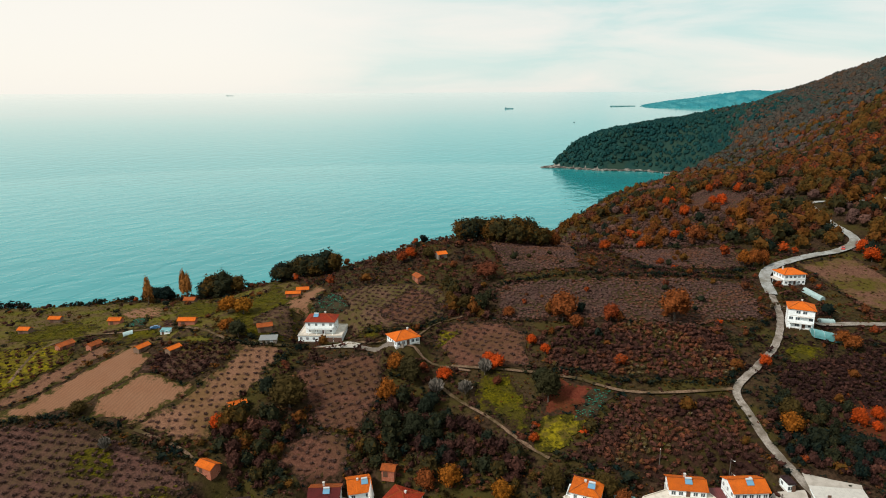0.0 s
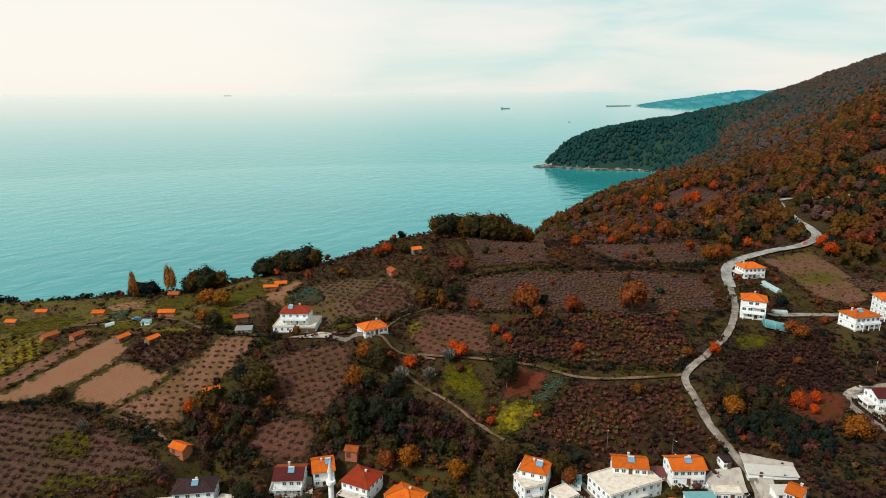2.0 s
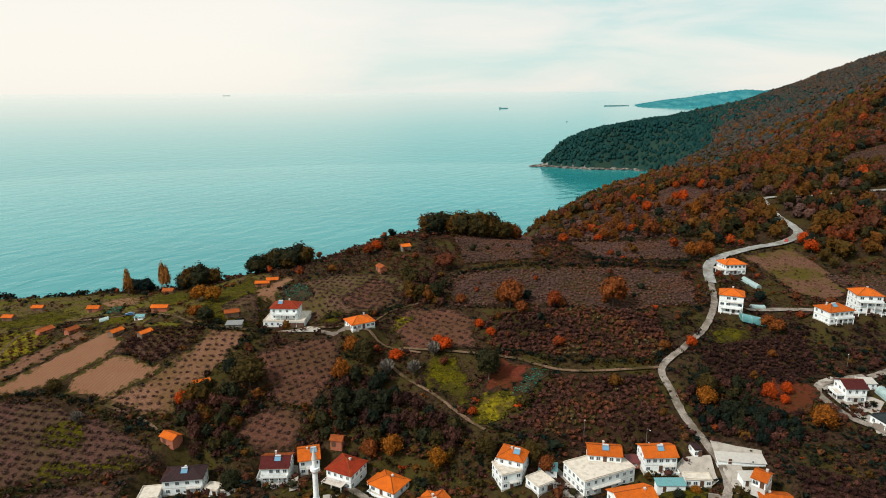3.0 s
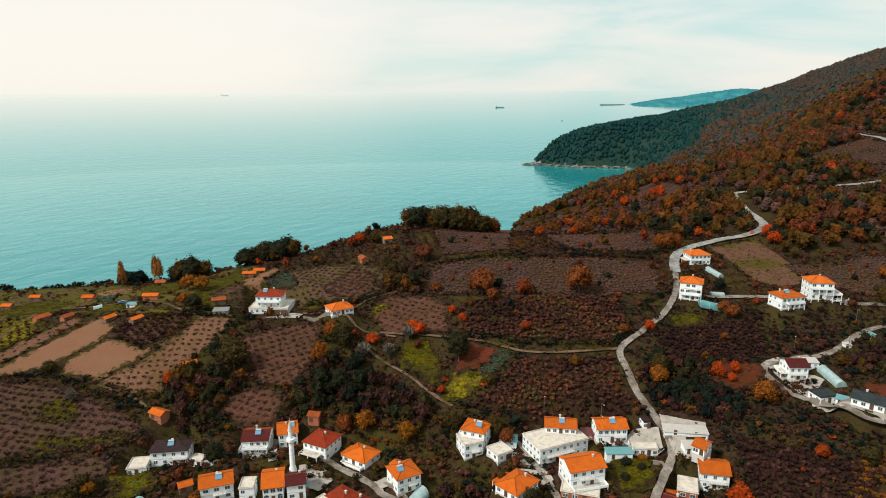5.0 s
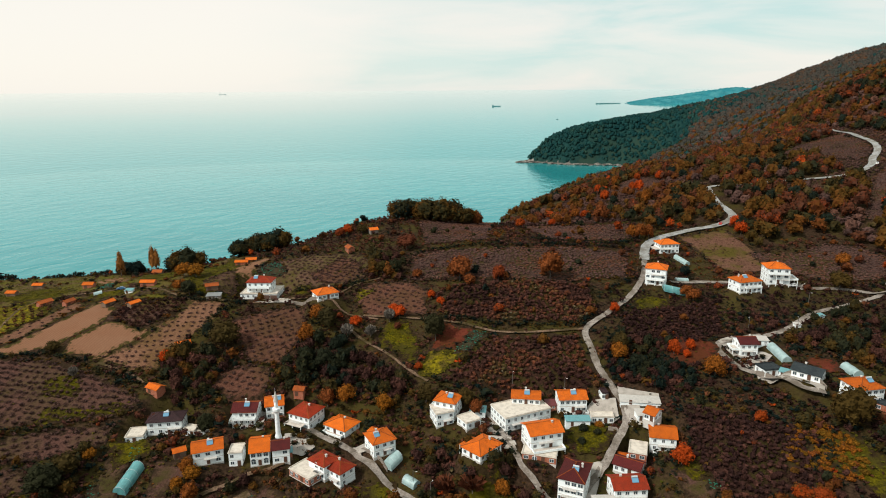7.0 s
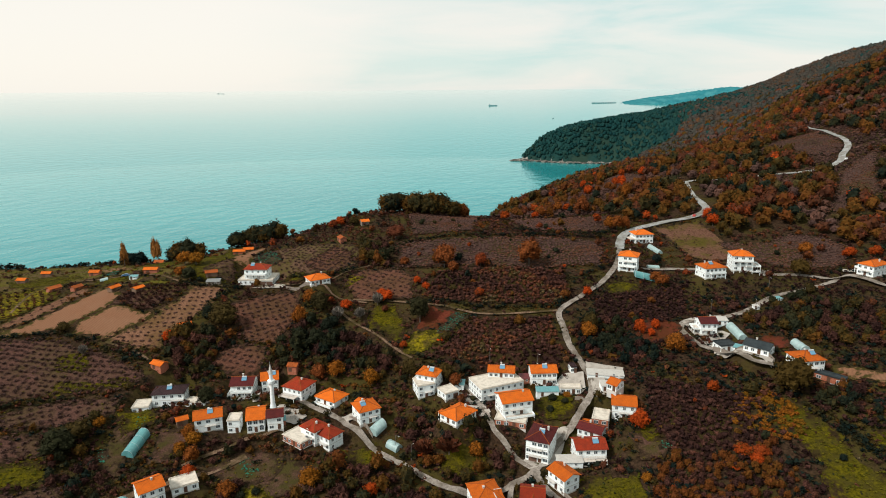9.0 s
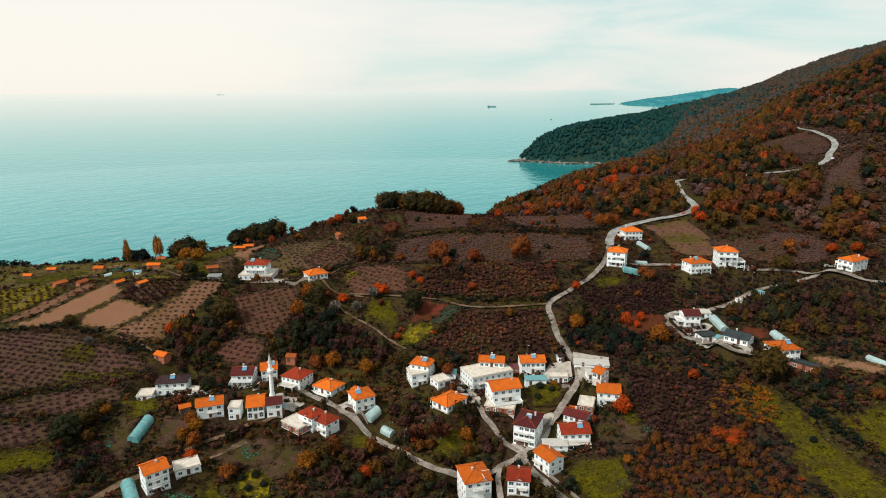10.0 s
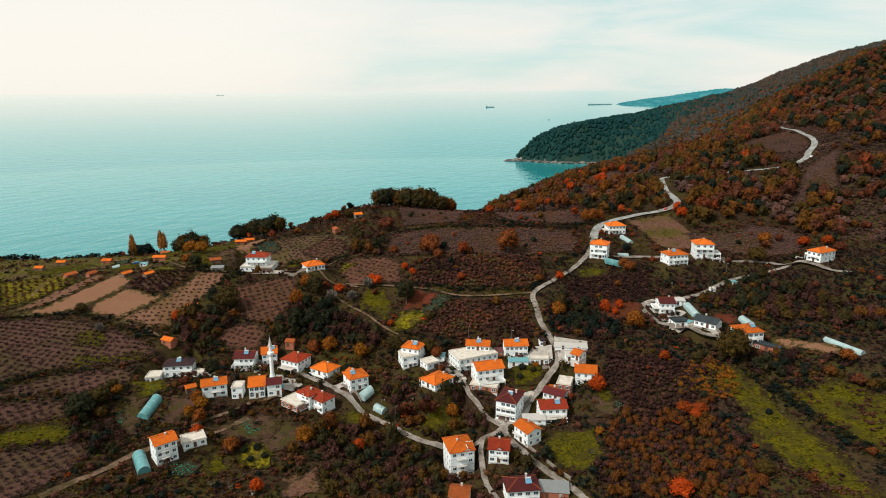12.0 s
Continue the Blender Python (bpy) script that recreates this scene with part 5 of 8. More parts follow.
# scrub between the fields
p = open_ground(jittered(-330, 340, 40, 400, 2.55, 13))
p = p[(land_height(p[:, 0], p[:, 1]) > 12) & ~inside(p[:, 0], p[:, 1], FOREST)]
g = patches(p[:, 0], p[:, 1], 19)
among = (p[:, 0] < -68) & (p[:, 0] > -180) & (p[:, 1] > 206) & (p[:, 1] < 262)
p, g = p[rng.random(len(p)) < (0.5 + 0.45 * g) * np.where(among, 0.3, 1.0)], None
g = patches(p[:, 1], p[:, 0], 15)
s = 0.6 + 1.7 * rng.random(len(p)) ** 2.0
tall = s * rng.uniform(0.9, 1.5, len(p))
bare = rng.random(len(p)) < np.where((p[:, 0] > -70) & (p[:, 1] > 225), 0.84, 0.58)
tint = np.where(rng.random(len(p)) < 0.03, 0.92, np.clip(0.06 + 0.45 * g + rng.normal(0, 0.10, len(p)), 0, 0.62))
low = np.where((p[:, 0] > 108) & (p[:, 1] < 250), 0.16, 1.0)
tint = np.where(tint < 0.9, tint * low, tint)
planted("bare_scrub", p[bare], s[bare], tall[bare], np.clip(low * (0.62 * g + 0.12) - 0.03 + rng.normal(0, 0.15, len(p)), 0, 0.88)[bare], BUSH, M_TWIG, "leafless purple-brown scrub", "scrub")
planted("leafy_scrub", p[~bare], s[~bare], tall[~bare], tint[~bare], BUSH, M_LEAF, "low leafy scrub, olive, ochre and some rust", "scrub")

# clumps of bushes and small trees on the heath above the cliffs
p = jittered(-300, 0, 205, 378, 3.6, 37, 0.5)
p = p[np.any([inside(p[:, 0], p[:, 1], poly) for kind, poly in FIELDS if kind == "heath"], axis=0) & (road_gap(p[:, 0], p[:, 1]) > 1.2) & (house_gap(p[:, 0], p[:, 1]) > 2)]
for kind, poly in FIELDS:
    if kind != "heath":
        p = p[~inside(p[:, 0], p[:, 1], poly)]
for cx, cy, cr in CLEAR:
    p = p[np.hypot(p[:, 0] - cx, p[:, 1] - cy) > cr]
g = 0.5 * patches(p[:, 0], p[:, 1], 11) + 0.5 * patches(p[:, 1], p[:, 0], 6)
p = p[rng.random(len(p)) < 1.2 * g - 0.32]
s = 0.6 + 2.2 * rng.random(len(p)) ** 2.2
bare = rng.random(len(p)) < 0.4
planted("bare_scrub", p[bare], s[bare], s[bare] * 1.2, np.clip(rng.normal(0.35, 0.2, bare.sum()), 0, 0.88), BUSH, M_TWIG, "leafless purple-brown scrub", "scrub")
planted("heath_bushes", p[~bare], s[~bare], s[~bare] * rng.uniform(1.0, 1.6, (~bare).sum()), np.clip(rng.normal(0.26, 0.2, (~bare).sum()), 0, 0.88), [crown_shape(s2, 60, 0.2, lumps=7, core=1) for s2 in (44, 45, 46)], M_LEAF, "dark and ochre bushes on the heath above the cliffs", "bushes")

# brown scrub and tussocks that creep over the lower meadows
for gap, cut, low, high, plot in ((2.4, 0.46, 0.7, 1.7, [(186, 110), (201, 111), (216, 104), (222, 84), (205, 70), (196, 76), (191, 92)]), (3.6, 0.66, 0.5, 1.2, [(168, 134), (183, 134), (188, 98), (192, 62), (178, 50), (169, 90)]), (2.4, 0.35, 0.7, 1.8, [(150, 74), (178, 72), (190, 60), (190, 40), (146, 44)])):
    q = np.array(plot, float)
    p = jittered(q[:, 0].min(), q[:, 0].max(), q[:, 1].min(), q[:, 1].max(), gap, 57, 0.5)
    p = p[inside(p[:, 0], p[:, 1], plot)]
    p = p[0.6 * patches(p[:, 0], p[:, 1], 4.5) + 0.4 * rng.random(len(p)) > cut]
    s = rng.uniform(low, high, len(p))
    planted("meadow_scrub", p, s, s * rng.uniform(0.8, 1.3, len(p)), np.clip(rng.normal(0.4, 0.2, len(p)), 0, 0.88), BUSH, M_TWIG, "brown scrub and tussocks creeping over a meadow", "scrub", -0.1)

# rough scrub on the slope below the village
p = jittered(-330, 420, -260, 50, 13, 23, 0.5)
p = p[land_height(p[:, 0], p[:, 1]) > 3]
s = rng.uniform(1.4, 3.8, len(p))
planted("bare_scrub", p, s, 1.2 * s, np.clip(rng.normal(0.4, 0.2, len(p)), 0, 0.88), BUSH, M_TWIG, "leafless purple-brown scrub", "scrub")

# small rust and ochre trees scattered through the scrub and the orchards
p = jittered(-240, 330, 70, 395, 13.0, 29, 0.5)
p = p[(land_height(p[:, 0], p[:, 1]) > 14) & ~inside(p[:, 0], p[:, 1], FOREST) & (road_gap(p[:, 0], p[:, 1]) > 2) & (house_gap(p[:, 0], p[:, 1]) > 3)]
for kind, poly in FIELDS:
    if kind not in ("hazel", "mauvehazel"):
        p = p[~inside(p[:, 0], p[:, 1], poly)]
for cx, cy, cr in CLEAR:
    p = p[np.hypot(p[:, 0] - cx, p[:, 1] - cy) > cr]
p = p[rng.random(len(p)) < 0.25 + 0.5 * patches(p[:, 0], p[:, 1], 40)]
s = 1.0 + 2.6 * rng.random(len(p)) ** 1.7
planted("autumn_saplings", p, s, s * rng.uniform(1.4, 2.2, len(p)), rng.choice([0.05, 0.16, 0.25, 0.45, 0.5, 0.58, 0.62, 0.68, 0.75, 0.8, 0.86], len(p)) + rng.normal(0, 0.03, len(p)), [crown_shape(s2, 120, 0.17, lumps=9) for s2 in (91, 92, 93)], M_LEAF, "small rust and ochre autumn trees among the scrub", "trees")

# overgrown margins of the fields
margin = []
for kind, poly in FIELDS:
    q = np.array(poly + poly[:1], float)
    if kind in ("plough", "lawn", "yellow"):
        continue
    for u, v in zip(q[:-1], q[1:]):
        n = max(1, int(np.hypot(*(v - u)) / 1.5))
        margin += [u + (v - u) * i / n for i in range(n)]
p = np.array(margin) + rng.normal(0, 0.9, (len(margin), 2))
p = p[(road_gap(p[:, 0], p[:, 1]) > 0.8) & (house_gap(p[:, 0], p[:, 1]) > 1) & (rng.random(len(p)) < 0.35 + 0.6 * patches(p[:, 0], p[:, 1], 8))]
s = 0.5 + 1.3 * rng.random(len(p)) ** 2
planted("field_margins", p, s, s * rng.uniform(0.7, 1.3, len(p)), np.clip(rng.normal(0.25, 0.2, len(p)), 0, 0.8), BUSH, M_LEAF, "overgrown weedy margins along the fields", "scrub")

# bushes and garden growth among the houses
p = open_ground(jittered(-120, 250, 65, 230, 2.4, 19, 0.5))
near = house_gap(p[:, 0], p[:, 1])
p = p[(rng.random(len(p)) < 0.34 + 0.6 * patches(p[:, 0], p[:, 1] + 30, 10)) & (near < 26)]
g = patches(p[:, 0] + 50, p[:, 1], 8)
s = 0.7 + 1.7 * rng.random(len(p)) ** 1.8
tall, tint, leafy = s * rng.uniform(1.0, 1.7, len(p)), np.clip(0.02 + 0.35 * g + rng.normal(0, 0.13, len(p)), 0, 0.9), rng.random(len(p)) < 0.5
planted("garden_thicket", p[~leafy], s[~leafy], tall[~leafy], np.clip(tint[~leafy] * 1.5 + 0.2, 0, 0.75), [crown_shape(s2, 50, 0.19, lumps=7, core=1) for s2 in (28, 29, 30)], M_TWIG, "leafless red-brown thicket among the houses", "bushes")
planted("garden_bushes", p[leafy], s[leafy], tall[leafy], tint[leafy], [crown_shape(s2, 60, 0.19, lumps=7, core=1) for s2 in (24, 25, 26, 27)], M_LEAF, "dark bushes and garden growth among the houses", "bushes")

# dead grass and weeds that cover the ground between everything
p = jittered(-260, 330, 55, 395, 2.0, 17, 0.5)
p = p[(house_gap(p[:, 0], p[:, 1]) > 0.6) & (road_gap(p[:, 0], p[:, 1]) > 0.3) & (land_height(p[:, 0], p[:, 1]) > 12) & ~inside(p[:, 0], p[:, 1], FOREST)]
for kind, poly in FIELDS:
    if kind in ("plough", "crop", "redsoil", "soil", "tanrows", "darkrows", "redrows", "greyrows", "dry", "mauverows", "heath", "tanstrip"):
        p = p[~inside(p[:, 0], p[:, 1], poly)]
p = p[rng.random(len(p)) < 0.25 + 0.6 * patches(p[:, 0] + 40, p[:, 1], 7)]
g = patches(p[:, 1], p[:, 0] + 90, 12)
s = rng.uniform(0.35, 0.95, len(p))
grassy = (patches(p[:, 0] + 15, p[:, 1] - 40, 9) > 0.52) & (p[:, 0] < 125) & (p[:, 1] < 215)
planted("grass_tufts", p[grassy], 1.1 * s[grassy], 0.6 * s[grassy], np.clip(rng.normal(0.38, 0.2, grassy.sum()), 0, 0.75), [crown_shape(80 + i, 9, 0.45, lumps=2) for i in range(4)], M_GRASS, "green grass growing between the houses and gardens", "grass")
p, g, s = p[~grassy], g[~grassy], s[~grassy]
planted("ground_cover", p, s, s * rng.uniform(0.5, 1.1, len(p)), np.where((p[:, 0] > 108) & (p[:, 1] < 250), 0.4, 1.0) * np.clip(0.12 + 0.42 * g + rng.normal(0, 0.1, len(p)), 0, 0.7), [crown_shape(80 + i, 9, 0.45, lumps=2) for i in range(4)], M_LEAF, "dead grass and weeds covering open ground", "weeds")


# ---- houses ----
M_WHITE = painted("white_render", (0.80, 0.86, 0.87), (0.42, 0.43, 0.42), 0.55, 0.8, 1.1)
M_BRICK = painted("brick_wall", (0.30, 0.085, 0.04), (0.42, 0.30, 0.24), 0.5, 0.9, 1.5)
M_DECK = painted("pale_roof_deck", (0.56, 0.51, 0.44), (0.26, 0.22, 0.18), 0.9, 0.9, 0.6)
M_SLAB = painted("pale_concrete", (0.52, 0.50, 0.47), (0.25, 0.23, 0.21), 0.6, 0.9, 0.9)
M_FRAME = painted("window_frame_white", (0.75, 0.75, 0.74), (0.4, 0.4, 0.4), 0.2, 0.5, 3.0)
M_METAL = painted("grey_metal", (0.42, 0.47, 0.50), (0.15, 0.15, 0.15), 0.4, 0.5, 3.0)
M_TANK = painted("solar_panel_blue", (0.10, 0.24, 0.36), (0.2, 0.25, 0.3), 0.3, 0.25, 3.0)
M_DOOR = painted("brown_door", (0.10, 0.045, 0.025), (0.05, 0.03, 0.02), 0.5, 0.6, 3.0)


def glass_material():
    m, t, b = material("dark_window_glass", 0.08)
    b.inputs["Base Color"].default_value = (0.055, 0.075, 0.088, 1)
    return m


M_GLASS = glass_material()


def tile_material(name, col, worn):
    """Clay tiles: courses across the slope, each roof a little different, with weathered patches."""
    m, t, b = material(name, 0.8)
    info = t.nodes.new("ShaderNodeObjectInfo")
    c = mixed(t, col, worn, grain(t, 0.5, 6.0, 0.7, 0.40, 0.75))
    c = mixed(t, c, tuple(0.45 * v for v in worn), grain(t, 2.6, 4.0, 0.7, 0.56, 0.80))
    hue = node(t, "ShaderNodeHueSaturation")
    v = t.nodes.new("ShaderNodeMapRange")
    v.inputs["To Min"].default_value = 0.8
    v.inputs["To Max"].default_value = 1.15
    t.links.new(info.outputs["Random"], v.inputs["Value"])
    t.links.new(v.outputs["Result"], hue.inputs["Value"])
    t.links.new(c, hue.inputs["Color"])
    t.links.new(hue.outputs["Color"], b.inputs["Base Color"])
    at = t.nodes.new("ShaderNodeTexCoord")
    w = node(t, "ShaderNodeTexWave", Scale=5.0, Distortion=0.6)
    w.bands_direction = "X"
    t.links.new(at.outputs["Object"], w.inputs["Vector"])
    course = node(t, "ShaderNodeTexWave", Scale=0.9, Distortion=1.5, Detail=2.0)
    course.bands_direction = "Y"
    t.links.new(at.outputs["Object"], course.inputs["Vector"])
    relief(t, b, mixed(t, w.outputs["Color"], course.outputs["Color"], 0.4), 0.09, 1.0)
    b.inputs["Specular IOR Level"].default_value = 0.2
    return m


TILES = {
    "orange": tile_material("orange_clay_tiles", (0.66, 0.135, 0.007), (0.48, 0.095, 0.010)),
    "rust": tile_material("weathered_rust_tiles", (0.36, 0.08, 0.014), (0.21, 0.055, 0.016)),
    "red": tile_material("red_clay_tiles", (0.30, 0.030, 0.008), (0.17, 0.022, 0.008)),
    "maroon": tile_material("maroon_clay_tiles", (0.115, 0.016, 0.015), (0.07, 0.013, 0.013)),
    "slate": tile_material("blue_grey_slate_sheet", (0.030, 0.040, 0.046), (0.060, 0.075, 0.080)),
    "dark": tile_material("dark_slate_sheet", (0.045, 0.022, 0.024), (0.026, 0.016, 0.018)),
}


def box(bm, x0, x1, y0, y1, z0, z1):
    v = [bm.verts.new((x, y, z)) for x in (x0, x1) for y in (y0, y1) for z in (z0, z1)]
    for f in ((0, 1, 3, 2), (4, 6, 7, 5), (0, 4, 5, 1), (2, 3, 7, 6), (0, 2, 6, 4), (1, 5, 7, 3)):
        bm.faces.new([v[i] for i in f])


def solid(bm, pts, faces):
    v = [bm.verts.new(p) for p in pts]
    for f in faces:
        bm.faces.new([v[i] for i in f])


def made(bm, name, mat, smooth=False):
    bmesh.ops.recalc_face_normals(bm, faces=bm.faces)
    me = bpy.data.meshes.new(name)
    bm.to_mesh(me)
    bm.free()
    me.materials.append(mat)
    if smooth:
        me.polygons.foreach_set("use_smooth", [True] * len(me.polygons))
    return me


def part(name, bm, mat, parent, label="", at=None):
    """Links a bmesh, or a mesh that is shared, as one mesh object under its parent."""
    ob = new(name, made(bm, name, mat) if isinstance(bm, bmesh.types.BMesh) else bm)
    ob.parent = parent
    if at is not None:
        ob.matrix_basis = at
    return tagged(ob, label)


def root(name, x, y, z, turn, label, category, group=""):
    ob = new(name)
    ob.empty_display_size = 0.5
    ob.matrix_basis = pose(x, y, z, 0, 0, turn)
    return tagged(ob, label, category, group)


SHARED = {}


def window_meshes(w, h):
    key = ("window", round(w, 2), round(h, 2))
    if key not in SHARED:
        f = bmesh.new()
        gx, gz = [-w / 2, -w / 2 + 0.09, -0.04, 0.04, w / 2 - 0.09, w / 2], [0, 0.09, h - 0.09, h]
        v = {(i, k, s): f.verts.new((gx[i], s, gz[k])) for i in range(6) for k in range(4) for s in (-0.06, 0.05)}
        solid_cell = {(i, k) for i in range(5) for k in range(3)} - {(1, 1), (3, 1)}
        for i, k in solid_cell:
            for s in (-0.06, 0.05):
                f.faces.new([v[q + (s,)] for q in ((i, k), (i + 1, k), (i + 1, k + 1), (i, k + 1))])
            for (di, dk), q0, q1 in (((-1, 0), (i, k), (i, k + 1)), ((1, 0), (i + 1, k), (i + 1, k + 1)), ((0, -1), (i, k), (i + 1, k)), ((0, 1), (i, k + 1), (i + 1, k + 1))):
                if (i + di, k + dk) not in solid_cell:
                    f.faces.new([v[q0 + (-0.06,)], v[q1 + (-0.06,)], v[q1 + (0.05,)], v[q0 + (0.05,)]])
        g = bmesh.new()
        box(g, -w / 2 + 0.09, w / 2 - 0.09, -0.015, 0.02, 0.09, h - 0.09)
        SHARED[key] = (made(f, "window", M_FRAME), made(g, "pane", M_GLASS))
    return SHARED[key]


def arch_mesh(w):
    """A half-round fanlight over a window."""
    if ("arch", w) not in SHARED:
        bm = bmesh.new()
        rim = [(w / 2 * math.cos(k * math.pi / 8), w / 2 * math.sin(k * math.pi / 8)) for k in range(9)]
        front, back = ([bm.verts.new((px, y, pz)) for px, pz in rim] for y in (-0.07, 0.04))
        bm.faces.new(front)
        bm.faces.new(back[::-1])
        for k in range(9):
            bm.faces.new((front[k], back[k], back[(k + 1) % 9], front[(k + 1) % 9]))
        SHARED[("arch", w)] = made(bm, "fanlight", M_GLASS)
    return SHARED[("arch", w)]


def window(parent, x, y, z, turn, w, h, arched=False):
    f, g = window_meshes(w, h)
    ob = part("window", f, None, parent, at=pose(x, y, z, 0, 0, turn))
    part("pane", g, None, ob)
    if arched:
        part("fanlight", arch_mesh(w), None, ob, at=pose(0, 0, h))
    return ob


def hip_roof(w, d, o, rise, t=0.18):
    """Hipped roof with eaves o wide; the ridge runs along the longer side."""
    bm = bmesh.new()
    a, b = w / 2 + o, d / 2 + o
    r = max(abs(a - b), 0.3)
    ridge = [(-r, 0, rise), (r, 0, rise)] if a >= b else [(0, -r, rise), (0, r, rise)]
    low = [(-a, -b, 0), (a, -b, 0), (a, b, 0), (-a, b, 0)]
    pts = low + [(x, y, -t) for x, y, z in low] + ridge
    if a >= b:
        faces = [(0, 1, 9, 8), (1, 2, 9), (2, 3, 8, 9), (3, 0, 8)]
    else:
        faces = [(0, 1, 8), (1, 2, 9, 8), (2, 3, 9), (3, 0, 8, 9)]
    faces += [(0, 4, 5, 1), (1, 5, 6, 2), (2, 6, 7, 3), (3, 7, 4, 0), (7, 6, 5, 4)]
    solid(bm, pts, faces)
    lines = [(low[i], ridge[j]) for i, j in (((0, 0), (1, 1), (2, 1), (3, 0)) if a >= b else ((0, 0), (1, 0), (2, 1), (3, 1)))] + [tuple(ridge)]
    return bm, lines


def gable_roof(w, d, o, rise, t=0.18):
    bm = bmesh.new()
    a, b = w / 2 + o, d / 2 + o
    pts = [(-a, -b, 0), (a, -b, 0), (a, 0, rise), (-a, 0, rise), (a, b, 0), (-a, b, 0)]
    pts += [(x, y, z - t) for x, y, z in pts]
    solid(bm, pts, [(0, 1, 2, 3), (3, 2, 4, 5), (7, 6, 9, 8), (8, 9, 11, 10), (0, 6, 7, 1), (1, 7, 8, 2), (2, 8, 10, 4), (4, 10, 11, 5), (5, 11, 9, 3), (3, 9, 6, 0)])
    return bm, [((-a, 0, rise), (a, 0, rise))]


def ridge_caps(lines, lift=0.05):
    """Half-round caps laid along hips and ridges."""
    bm = bmesh.new()
    for p, q in lines:
        p, q = Vector(p), Vector(q)
        d = (q - p).normalized()
        s = d.cross(Vector((0, 0, 1))).normalized() * 0.16
        u = Vector((0, 0, lift + 0.08))
        a = [p - s, p + u, p + s, q - s, q + u, q + s]
        solid(bm, a, [(0, 1, 4, 3), (1, 2, 5, 4), (0, 2, 1), (3, 4, 5), (0, 3, 5, 2)])
    return bm


WORDS = {"orange": "bright orange clay-tile", "rust": "weathered rust-orange tile", "red": "red clay-tile", "maroon": "dark maroon tile", "dark": "dark plum-brown", "slate": "blue-grey slate", "white": "flat pale", "brick": "flat pale"}


HOMES = {}


